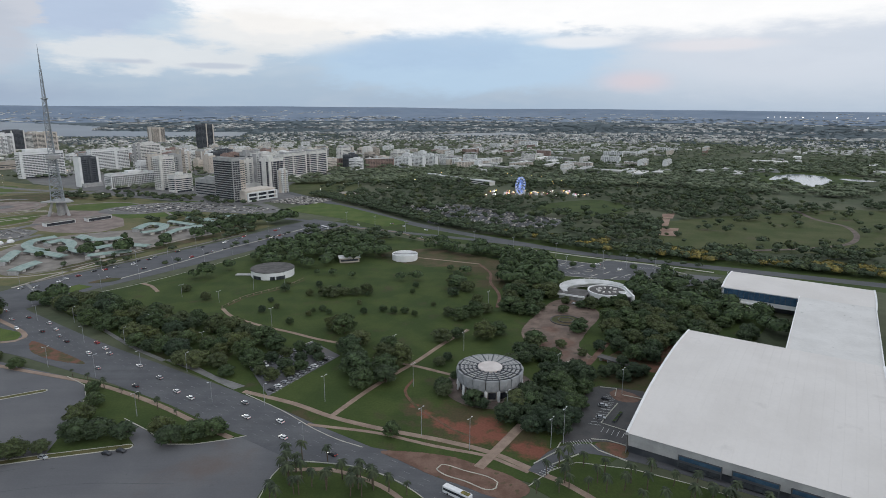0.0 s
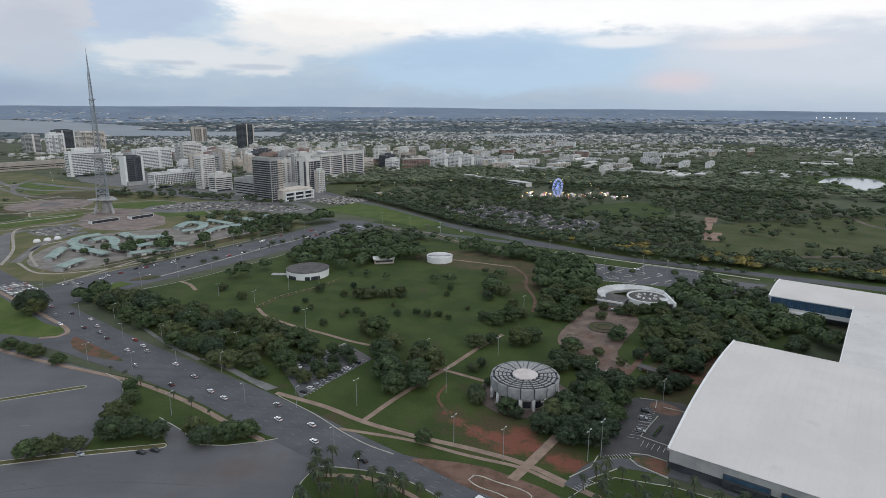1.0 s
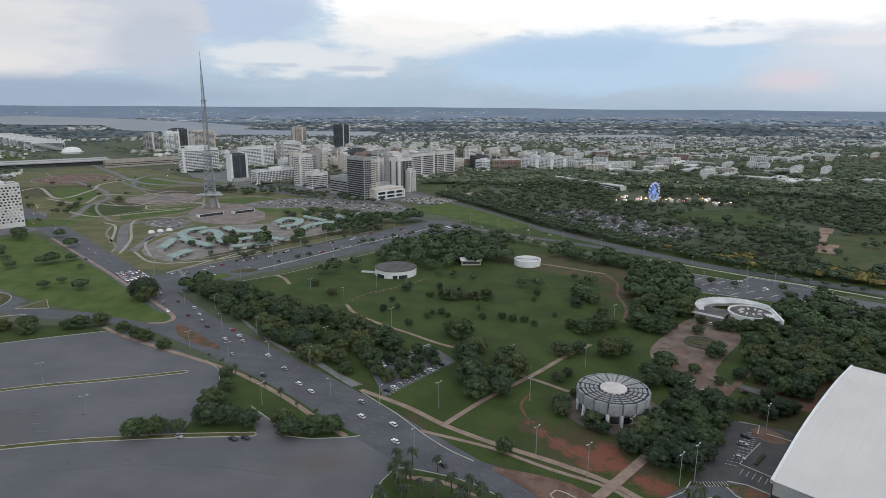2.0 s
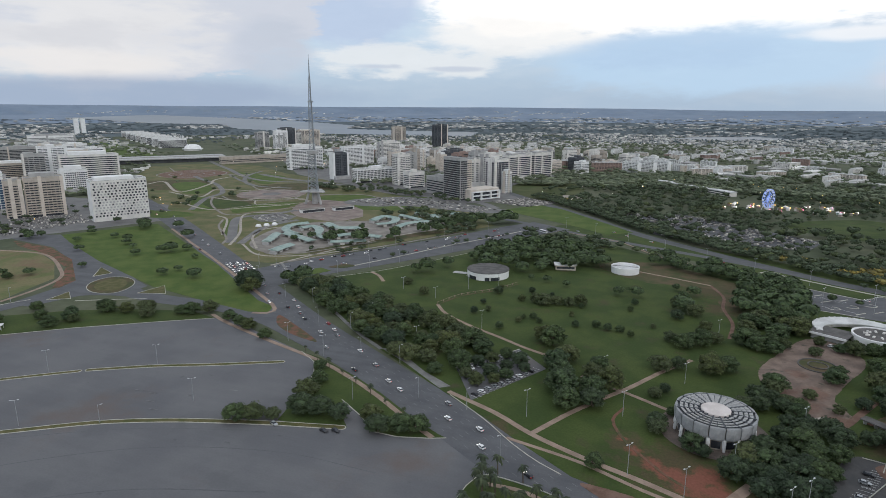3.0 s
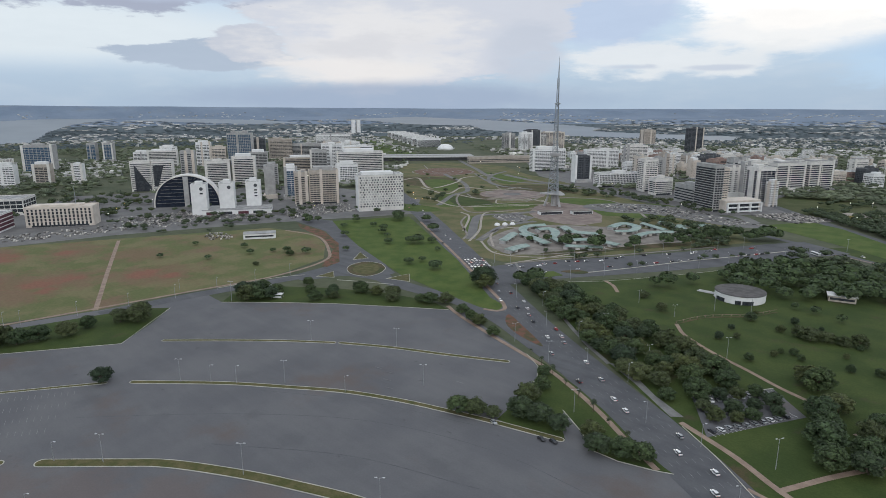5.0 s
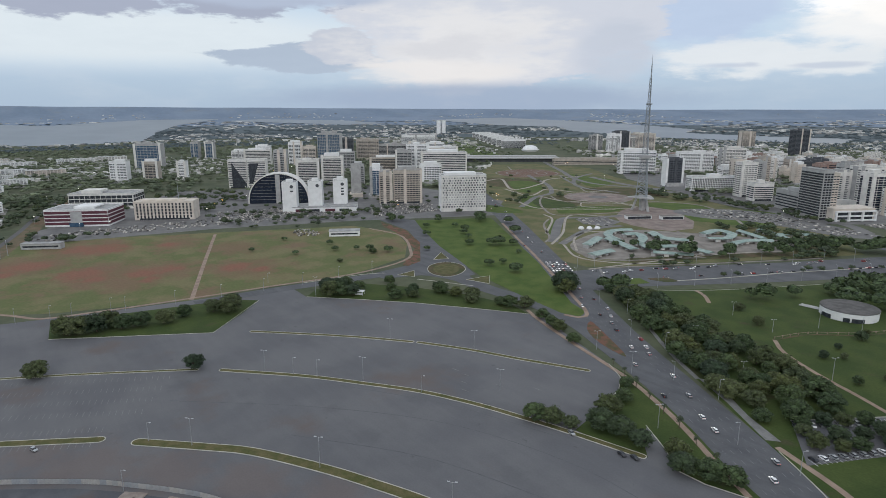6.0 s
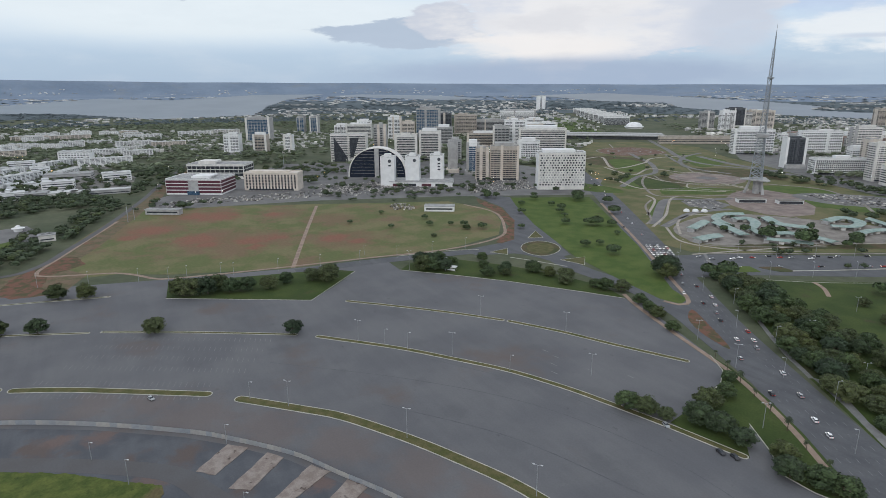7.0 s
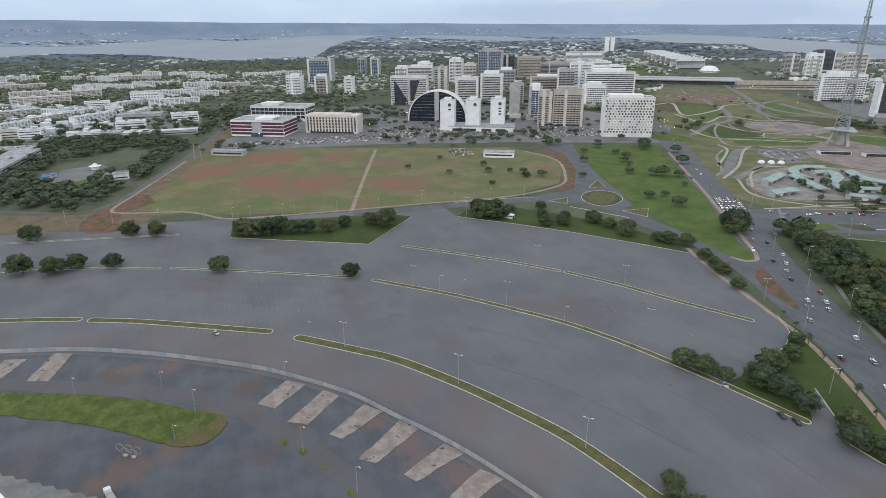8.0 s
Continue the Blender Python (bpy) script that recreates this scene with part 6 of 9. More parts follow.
sheet("meadow", [(600, 1240), (700, 1340), (840, 1340), (860, 1250), (760, 1130), (640, 1080)], "lawn", 0.07, "grass round the pale pond", True, 15, "structure", "lawn", 12.0)
sheet("meadow", [(130, 870), (190, 790), (270, 850), (240, 940)], "lawn", 0.07, "open meadow in the wooded park", True, 15)
way("park_track", [(316, 600), (369, 608), (402, 617), (440, 636), (474, 678), (494, 728), (488, 756), (486, 788), (496, 836)], 6, "plaza_paving", 0.13, "pale curving track in the meadow", 8, "path")
sheet("south_parking", [(-69, 869), (13, 898), (156, 767), (132, 711), (-17, 742)], "road_asphalt", 0.1, "large crowded car park among tree rows", False, 6, "structure", "parking")
sheet("hotel_parking", [(-262, 905), (-225, 965), (-165, 935), (-200, 880)], "far_asphalt", 0.1, "full car park before the hotel", False, 6, "structure", "parking")
sheet("sector_asphalt", [(-700, 420), (-610, 600), (-700, 700), (-1000, 700), (-1150, 330), (-850, 60), (-800, 60), (-760, 260)], "far_asphalt", 0.06, "streets and parking of the hotel sector", False, 6, "structure", "road")
sheet("sector_asphalt", [(-560, 1000), (-300, 870), (-220, 960), (-200, 1300), (-700, 1600), (-1000, 1400), (-760, 1120)], "far_asphalt", 0.06, "streets and parking of the southern hotel sector", False, 6, "structure", "road")

way("road_divider", [(-277, 483), (-250, 536), (-221, 599), (-190, 656), (-165, 706)], 1.6, "kerb_stone", 0.24, "pale kerbed divider in the cross road", 8, "kerb")
sheet("road_island", [(-292, 478), (-284, 492), (-272, 492), (-276, 482)], "worn_lawn", 0.26, "grass tip of the road divider", True, 2, "structure", "island")
sheet("corner_lawn", [(-318, 446), (-300, 436), (-283, 468), (-297, 474)], "bright_lawn", 0.22, "small corner lawn at the crossing", False, 2, "structure", "lawn")

for pts, w in (([(-921, 868), (-920, 910), (-789, 812), (-813, 912), (-855, 981), (-853, 1080)], 5), ([(-805, 806), (-715, 779), (-751, 862), (-690, 873), (-670, 932)], 4), ([(-706, 726), (-615, 689), (-569, 730), (-535, 769)], 4), ([(-700, 785), (-631, 773), (-603, 825), (-529, 814)], 3.5),
               ([(-480, 557), (-539, 635), (-571, 654)], 3), ([(-428, 527), (-379, 493), (-333, 512), (-300, 560)], 2.6), ([(-437, 518), (-470, 575), (-542, 674), (-510, 708)], 3), ([(-345, 464), (-320, 548), (-297, 616), (-262, 680)], 2.4), ([(-609, 782), (-556, 826), (-525, 794), (-577, 752), (-609, 782)], 2.4), ([(-430, 640), (-455, 600), (-440, 560), (-400, 515)], 2.6)):
    way("axis_path", pts, w, "pale_track", 0.25, "pale worn footpath over the axis lawns", 6, "path")
sheet("axis_green", [(-720, 640), (-640, 660), (-600, 640), (-640, 610)], "bright_lawn", 0.11, "green lawn beside the axis road", True, 8, "structure", "lawn", 6.0)
sheet("axis_green", [(-480, 800), (-420, 770), (-330, 800), (-360, 850), (-450, 870)], "bright_lawn", 0.11, "green lawn behind the tower", True, 8, "structure", "lawn", 8.0)
sheet("axis_green", [(-690, 760), (-620, 700), (-580, 740), (-640, 770)], "lawn", 0.13, "green lawn beside the tower plaza", True, 8, "structure", "lawn", 6.0)
way("verge_lawn", [(-120, 772), (0, 676), (60, 640), (120, 606), (180, 573), (250, 538), (340, 495), (470, 430), (600, 365)], 58, "lawn", 0.05, "grass verge between the lanes of the road", 8, "lawn")

# ---------------------------------------------------------------- city buildings
FACE = {"front": (0, 0), "near": (-90, 1), "far": (90, 1)}


def facade(parent, side, length, out, floors, base, rise, band, glass, piers=0, wall="pale_wall", margin=0.8, pier_wide=0.5, sills=True):
    """Rows of glazing, one mesh a storey, with sill slabs and upright piers standing proud of them."""
    turn = pose(0, 0, 0, 0, 0, FACE[side][0])
    half = length / 2 - margin
    strip = part("window_band", one_box(out - 0.2, out + 0.06, -half, half, 0, band), glass, parent)
    strip.matrix_basis = turn @ pose(0, 0, base)
    for k in range(1, floors):
        again("window_band", strip.data, parent, turn @ pose(0, 0, base + k * rise))
    if piers:
        post = part("pier", one_box(out - 0.2, out + 0.32, -pier_wide / 2, pier_wide / 2, base - 0.6, base + floors * rise), wall, parent)
        post.matrix_basis = turn @ pose(0, -half, 0)
        for k in range(1, piers + 1):
            again("pier", post.data, parent, turn @ pose(0, -half + 2 * half * k / piers, 0))
    elif sills:
        ledge = part("ledge", one_box(out - 0.2, out + 0.4, -half - 0.4, half + 0.4, 0, 0.35), wall, parent)
        ledge.matrix_basis = turn @ pose(0, 0, base - 0.4)
        for k in range(1, floors):
            again("ledge", ledge.data, parent, turn @ pose(0, 0, base + k * rise - 0.4))


def plain_rows(parent, side, length, out, floors, base, rise, band, glass, piers, wall):
    """The same for blocks too far off to tell the storeys' parts apart: one mesh of glazing and one of ledges or piers a side."""
    half = length / 2 - 0.9
    a, b = bmesh.new(), bmesh.new()
    for k in range(floors):
        z = base + k * rise
        box(a, out - 0.2, out + 0.06, -half, half, z, z + band)
        if not piers:
            box(b, out - 0.2, out + 0.4, -half - 0.4, half + 0.4, z - 0.4, z - 0.05)
    for k in range(piers + 1 if piers else 0):
        y = -half + 2 * half * k / piers
        box(b, out - 0.2, out + 0.3, y - 0.4, y + 0.4, base - 0.6, base + floors * rise)
    for name, bm, m in (("glazing", a, glass), ("facade_grid", b, wall)):
        ob = tagged(part(name, bm, m, parent), kind="stuff")
        ob.matrix_basis = pose(0, 0, 0, 0, 0, FACE[side][0])


def roof_kit(parent, d, w, h, roof="grey_roof", wall="pale_wall", plant=True):
    bm = box(bmesh.new(), -d / 2, d / 2, -w / 2, w / 2, h, h + 0.3)
    top = part("roof", bm, roof, parent)
    bm = bmesh.new()
    for x0, x1, y0, y1 in ((-d / 2, -d / 2 + 0.4, -w / 2, w / 2), (d / 2 - 0.4, d / 2, -w / 2, w / 2), (-d / 2 + 0.4, d / 2 - 0.4, -w / 2, -w / 2 + 0.4), (-d / 2 + 0.4, d / 2 - 0.4, w / 2 - 0.4, w / 2)):
        box(bm, x0, x1, y0, y1, h + 0.3, h + 1.3)
    part("parapet", bm, wall, top)
    if plant:
        r = random.Random(int(d * 7 + w * 13 + h))
        a, b = d * r.uniform(0.2, 0.32), w * r.uniform(0.12, 0.25)
        y = w * r.uniform(-0.2, 0.2)
        part("plant_room", box(bmesh.new(), -a, a, y - b, y + b, h + 0.3, h + r.uniform(3, 5)), wall, top)
        part("tank", box(bmesh.new(), -a * 0.5, a * 0.6, y + b + 1, y + b + 3.5, h + 0.3, h + 2.2), "grey_roof", top)


def tower(name, label, at, d, w, h, wall="pale_wall", glass="dark_glass", rise=3.4, band=1.6, piers=0, sides=("front", "near"), side_piers=None, ground=4.5, plant=True, turn=TURN, blank=0.8, category="building", group="", fine=None):
    """A slab or tower block: d along the axis, w across it, h high."""
    b = thing(name, pose(*at, 0, 0, turn), label, category, group)
    part("wall", one_box(-d / 2, d / 2, -w / 2, w / 2, -0.3, h), wall, b)
    floors = max(1, int((h - ground - 0.8) / rise))
    for side in sides:
        length, out = (w, d / 2) if side == "front" else (d, w / 2)
        n = piers if side == "front" else (side_piers if side_piers is not None else (int(piers * d / w) if piers else 0))
        if fine if fine is not None else math.hypot(at[0], at[1]) < 1150:
            facade(b, side, length, out, floors, ground, rise, band, glass, n, wall, blank if side == "front" else max(blank, 1.0))
        else:
            plain_rows(b, side, length, out, floors, ground, rise, band, glass, n, wall)
    if ground > 3 and fine is not False:
        lobby = part("lobby_glazing", one_box(d / 2 - 0.2, d / 2 + 0.05, -w * 0.42, w * 0.42, 0.2, ground - 1.4), "dark_glass", b)
    roof_kit(b, d, w, h, "grey_roof", wall, plant)
    r = random.Random(int(abs(at[0]) * 3 + abs(at[1]) * 7))
    if h > 30 and plant:
        # lift shafts, blank end bays and a stepped top set each block apart
        plain = r.choice((wall, wall, wall, "pale_wall", "cream_wall", "grey_wall"))
        wide = min(w * 0.22, r.uniform(3, 6))
        style = r.randrange(4)
        spots = {0: (-w / 2 + wide / 2,), 1: (-w / 2 + wide / 2, w / 2 - wide / 2), 2: (r.uniform(-0.15, 0.15) * w,), 3: (w / 2 - wide / 2, -w * 0.1)}[style]
        for y in spots:
            part("shaft", one_box(d / 2 - 0.5, d / 2 + 0.9, y - wide / 2, y + wide / 2, 0, h + r.choice((1.6, 2.5, 4.0))), plain, b)
        if r.random() < 0.5:
            part("end_wall", one_box(-d * 0.22, d * 0.22, -w / 2 - 0.7, -w / 2 + 0.3, 0, h + 1.5), plain, b)
        if r.random() < 0.45:
            part("upper_storey", one_box(-d * 0.34, d * 0.34, -w * 0.34, w * 0.3, h + 0.3, h + r.uniform(3, 7)), r.choice((wall, "grey_wall", "white_wall")), b)
        if r.random() < 0.4:
            part("podium", one_box(-d * 0.3, d / 2 + r.uniform(5, 10), -w / 2 - 3, w / 2 + 3, -0.2, r.uniform(5, 8)), r.choice(("pale_wall", "concrete", "cream_wall")), b)
        if r.random() < 0.25:
            part("mast", rod(bmesh.new(), (0, 0, h), (0, 0, h + r.uniform(8, 16)), 0.3, 0.12, 5), "steel", b)
    return b


def north_sector():
    # slab hotel with a perforated front
    d, w, h = 26, 65, 51.5
    b = thing("hotel_slab", pose(-674.5, 592.5, 0, 0, 0, TURN + 3), "pale grey hotel slab with a screen front of square openings", "building")
    part("wall", one_box(-d / 2, d / 2 - 0.6, -w / 2, w / 2, -0.3, h), "pale_wall", b)
    part("side_wall", one_box(-d / 2 - 0.3, d / 2 - 1, -w / 2 - 0.3, -w / 2 - 0.003, 0, h - 2), "white_wall", b)
    r = random.Random(3)
    screen = part("screen_wall", one_box(d / 2 - 0.6, d / 2, -w / 2, w / 2, 4, h), "pale_wall", b)
    hole = part("window", one_box(d / 2 - 0.3, d / 2 + 0.06, -1.05, 1.05, 0, 2.0), "dark_glass", b)
    hole.matrix_basis = pose(0, -w / 2 + 3, 6)
    blind = part("window_blind", one_box(d / 2 - 0.3, d / 2 + 0.06, -1.05, 1.05, 0, 2.0), "grey_wall", b)
    blind.matrix_basis = pose(0, -w / 2 + 3, 9)
    for k in range(13):
        for i in range(16):
            y = -w / 2 + 3 + i * 4.0 + (1.4 if k % 2 else 0)
            if y > w / 2 - 2 or (k, i) in ((0, 0), (1, 0)):
                continue
            dark = r.random() < (0.7 if k > 5 or k < 2 else 0.25)
            again("window" if dark else "window_blind", hole.data if dark else blind.data, b, pose(0, y, 6 + k * 3.4))
    roof_kit(b, d, w, h, "grey_roof", "white_wall")
    part("penthouse", one_box(-d / 2 + 3, d / 2 - 4, -w / 2 + 6, w / 2 - 14, h, h + 4), "white_wall", b)

    tower("hotel_tower", "tan hotel with brown balconies and stone frame", (-785, 574, 0), 22, 44, 51, "tan_wall", "dark_glass", 3.3, 1.5, 9, ("front", "near"))
    tower("hotel_wing", "tan hotel wing with deep balconies", (-806, 547, 0), 24, 20, 48, "tan_wall", "dark_glass", 3.3, 1.5, 4, ("front", "near"))
    tower("office_tower", "narrow white tower with dark blue glass centre", (-871, 571, 0), 26, 21, 49, "white_wall", "blue_glass", 3.4, 2.8, 2, ("front",))
    tower("office_tower", "plain grey concrete tower slab", (-903, 551, 0), 26, 16, 51.5, "grey_wall", "dark_glass", 3.4, 1.0, 0, ("near",))
    tower("hotel_tower", "white rounded hotel tower", (-1158, 868, 0), 30, 50, 63, "white_wall", "dark_glass", 3.2, 1.4, 6)
    tower("hotel_tower", "white hotel with long horizontal bands", (-1002, 820, 0), 34, 95, 56, "pale_wall", "dark_glass", 3.6, 1.7, 0)
    tower("office_block", "beige stone office block", (-1537, 967, 0), 30, 64, 58, "tan_wall", "dark_glass", 4, 1.6, 12)
    tower("office_tower", "tall grey glass office tower", (-1431, 788, 0), 26, 62, 82, "grey_wall", "blue_glass", 3.8, 2.9, 14)
    tower("office_block", "broad white block with pale roof", (-1861, 1392, 0), 60, 128, 48, "white_wall", "dark_glass", 4, 1.6, 0)
    tower("apartment_tower", "pale tower with wavy balconies", (-1089, 555, 0), 26, 44, 49, "pale_wall", "dark_glass", 3.2, 1.7, 0)
    tower("apartment_tower", "cream tower with wavy balconies", (-1071, 598, 0), 26, 42, 55, "pale_wall", "dark_glass", 3.2, 1.7, 0)
    tower("office_block", "dark glass block with pale frame", (-1641, 402, 0), 30, 64, 61, "grey_wall", "blue_glass", 3.8, 3.0, 8)
    tower("office_tower", "blue-grey twin office tower", (-1852, 577, 0), 26, 22, 49, "grey_wall", "blue_glass", 3.8, 3.0, 3, group="twin towers")
    tower("office_tower", "blue-grey twin office tower", (-1835, 613, 0), 26, 25, 49, "grey_wall", "blue_glass", 3.8, 3.0, 3, group="twin towers")
    tower("apartment_tower", "white apartment tower with dark window rows", (-1371, 281, 0), 20, 33, 42, "white_wall", "dark_glass", 3.2, 1.4, 5)
    tower("apartment_tower", "brown and cream apartment tower", (-1352, 336, 0), 20, 30, 40, "tan_wall", "dark_glass", 3.2, 1.9, 3)
    tower("apartment_tower", "narrow white stair tower", (-1341, 393, 0), 18, 19, 38, "white_wall", "dark_glass", 3.2, 1.2, 1)
    for x, y, w, h, wall, lab in ((-1505, 624, 66, 44, "pale_wall", "long pale office slab"), (-1577, 669, 37, 48, "white_wall", "white office tower"), (-1469, 710, 34, 61, "white_wall", "white tower with patterned front"), (-1455, 740, 37, 50, "cream_wall", "cream office tower"),
                                  (-1292, 756, 40, 44, "grey_wall", "blue-grey banded office"), (-1170, 536, 25, 64, "grey_wall", "grey stair tower"), (-1193, 812, 90, 34, "tan_wall", "long reddish office slab"), (-1506, 1027, 104, 43, "grey_wall", "long grey office slab"),
                                  (-1135, 812, 36, 53, "grey_wall", "grey office tower"), (-1304, 1064, 74, 44, "white_wall", "white office slab"), (-1485, 871, 32, 65, "dark_wall", "dark glass tower"), (-1687, 643, 36, 31, "white_wall", "low white office"), (-1014, 622, 22, 41, "grey_wall", "grey tower block")):
        tower("sector_office", lab + " in the dense hotel sector", (x, y, 0), 24, w, h, wall, "dark_glass", 3.5, 1.8, 0 if w > 50 else 4, fine=False)
    # a pair with V-shaped cuts in the front
    for dy, flip in ((-17, 1), (18, -1)):
        b = tower("office_tower", "grey office tower with a slanted glazed cut", (-1131 + GV.x * dy, 452 + GV.y * dy, 0), 24, 34, 52, "pale_wall", "dark_glass", 3.3, 1.5, 0, ("front", "near"), plant=False)
        bm = bmesh.new()
        line = ((-10, 47), (15.5, 8), (15.5, 0), (-10, 0), (-10.01, 46)) if flip > 0 else ((-12, 46), (4, 46), (-8, 8), (-14, 8), (-14.01, 45))
        front, back = [bm.verts.new((12.7, *p)) for p in line], [bm.verts.new((11.6, *p)) for p in line]
        bm.faces.new(front)
        for i in range(5):
            bm.faces.new((front[i], back[i], back[(i + 1) % 5], front[(i + 1) % 5]))
        part("slanted_glazing", bm, "dark_glass", b)

    # three white slab towers on a podium
    for x, y in ((-824, 394), (-813, 429), (-806, 466)):
        b = thing("hotel_tower", pose(x, y, 0, 0, 0, TURN - 2), "white hotel tower with dark round emblem", "building", "white hotel towers")
        part("wall", one_box(-9, 9, -10, 10, -0.3, 42), "white_wall", b)
        part("corner_fin", one_box(9, 9.6, -10, -8.6, 0, 43), "white_wall", b)
        part("corner_fin", one_box(9, 9.6, 8.6, 10, 0, 43), "white_wall", b)
        part("crown_box", one_box(-4, 6, -4.5, 4.5, 42, 46.5), "white_wall", b)
        bm = bmesh.new()
        rod(bm, (9.0, 3.6, 36.5), (9.7, 3.6, 36.5), 2.4, sides=24)
        part("emblem", bm, "dark_wall", b, "dark round emblem")
        for k in range(3 if x == -806 else (1 if x == -824 else 0)):
            part("window", one_box(8.8, 9.1, 1.6, 5.6, 29 - k * 4.2, 31 - k * 4.2), "dark_glass", b)
        facade(b, "near", 18, 10, 11, 5, 3.3, 1.3, "dark_glass", 0, "white_wall", 2.5)
        roof_kit(b, 18, 20, 42, "grey_roof", "white_wall", False)
    b = thing("podium", pose(-796, 434, 0, 0, 0, TURN), "low white shop podium under the hotel towers", "building")
    part("wall", one_box(-30, 10, -46, 46, -0.2, 6.5), "white_wall", b)
    part("roof", one_box(-30.4, 10.6, -46.4, 46.4, 6.5, 7.1), "grey_roof", b)
    for y in (-34, -14, 8, 28):
        part("shopfront", one_box(9.9, 10.1, y - 7, y + 7, 0.3, 4.2), "red_wall" if y in (-34, 8) else "dark_glass", b)

    # the arched glass building
    b = thing("arch_building", pose(-912, 416, 0, 0, 0, TURN), "half-round dark glass building with a pale arched rim", "building")
    R, H = 46.0, 46.5
    bm = bmesh.new()
    steps = 40
    fronts, backs = [], []
    for k in range(steps + 1):
        a = math.pi * k / steps
        y, z = -R * math.cos(a), H * math.sin(a) ** 0.85 if math.sin(a) > 0 else 0.0
        fronts.append(bm.verts.new((8, y, z)))
        backs.append(bm.verts.new((-14, y, z)))
    bm.faces.new(fronts)
    bm.faces.new(backs[::-1])
    for k in range(steps):
        bm.faces.new((fronts[k], backs[k], backs[k + 1], fronts[k + 1]))
    part("glass_front", bm, "arch_glass", b, "dark mirror glass front")
    bm = bmesh.new()
    for k in range(steps):
        a0, a1 = math.pi * k / steps, math.pi * (k + 1) / steps
        pts = []
        for a in (a0, a1):
            s = max(0.0, math.sin(a)) ** 0.85
            pts.append([bm.verts.new((x, -math.cos(a) * q, s * hh)) for x, q, hh in ((9.2, R + 0.9, H + 0.9), (9.2, R - 0.7, H - 0.7), (-15, R - 0.7, H - 0.7), (-15, R + 0.9, H + 0.9))])
        for i in range(4):
            bm.faces.new((pts[0][i], pts[0][(i + 1) % 4], pts[1][(i + 1) % 4], pts[1][i]))
    part("arch_rim", bm, "pale_wall", b)
    part("core", one_box(8, 9.4, -4, 3, 0, 45), "grey_wall", b)
    for z in range(6, 44, 5):
        half = R * math.sqrt(max(0.0, 1 - (z / H) ** 2)) - 3
        part("mullion", one_box(8.02, 8.2, -half, half, z, z + 0.25), "grey_wall", b)

    # red and white striped office
    b = thing("striped_office", pose(-907, 146, 0, 0, 0, TURN), "low office with dark red and white stripes", "building")
    d, w, h = 50, 77, 20.5
    part("wall", one_box(-d / 2, d / 2, -w / 2, w / 2, -0.3, h), "white_wall", b)
    for side, length, out in (("front", w, d / 2), ("near", d, w / 2), ("far", d, w / 2)):
        for k in range(4):
            s = part("red_band", one_box(out - 0.2, out + 0.2, -length / 2 + 0.4, length / 2 - 0.4, 0, 3.4), "red_wall", b)
            s.matrix_basis = pose(0, 0, 2.2 + 4.6 * k, 0, 0, FACE[side][0])
    part("entrance_glazing", one_box(d / 2, d / 2 + 0.5, -7, 7, 0, 19), "grey_wall", b)
    part("entrance_canopy", one_box(d / 2 + 0.5, d / 2 + 3, -8, 8, 0.2, 5), "blue_glass", b)
    roof_kit(b, d, w, h, "grey_roof", "white_wall")

    # buff office with upright fins
    b = tower("fin_office", "pale pinkish buff concrete office with tall upright fins", (-877, 239, 0), 26, 77, 24, "cream_wall", "dark_glass", 3.3, 2.3, 0, (), plant=False)
    facade(b, "front", 76, 13, 5, 3, 4.2, 3.4, "dark_glass", 16, "cream_wall", 1.2, 2.3)
    facade(b, "far", 26, 38, 5, 3, 4.2, 3.4, "dark_glass", 6, "cream_wall", 1.2, 2.3)
    part("cornice", box(box(bmesh.new(), -13.6, 13.6, -38.6, 38.6, 22.4, 24.6), -9, 6, -30, 24, 24.6, 26.6), "cream_wall", b)
    part("mast", rod(bmesh.new(), (0, 16, 25), (0, 16, 50), 0.5, 0.15), "steel", b)
    b = tower("court_office", "grey framed office behind trees", (-1040, 196, 0), 44, 92, 22, "pale_wall", "dark_glass", 5.5, 4.4, 12, ("front", "far"))
    # small low houses beside the field
    for x, y, d, w, h, lab, wm in ((-624, 368, 14, 35, 6, "low white service building with ribbon window", "white_wall"), (-767, 83, 9, 40, 6, "low grey shed beside the field", "concrete")):
        b = thing("service_building", pose(x, y, 0, 0, 0, TURN), lab, "building")
        part("wall", one_box(-d / 2, d / 2, -w / 2, w / 2, -0.2, h), wm, b)
        part("window_band", one_box(d / 2 - 0.1, d / 2 + 0.05, -w / 2 + 2, w / 2 - 2, h * 0.35, h * 0.65), "dark_glass", b)
        part("roof", one_box(-d / 2 - 0.5, d / 2 + 0.5, -w / 2 - 0.5, w / 2 + 0.5, h, h + 0.5), "grey_roof", b)


north_sector()


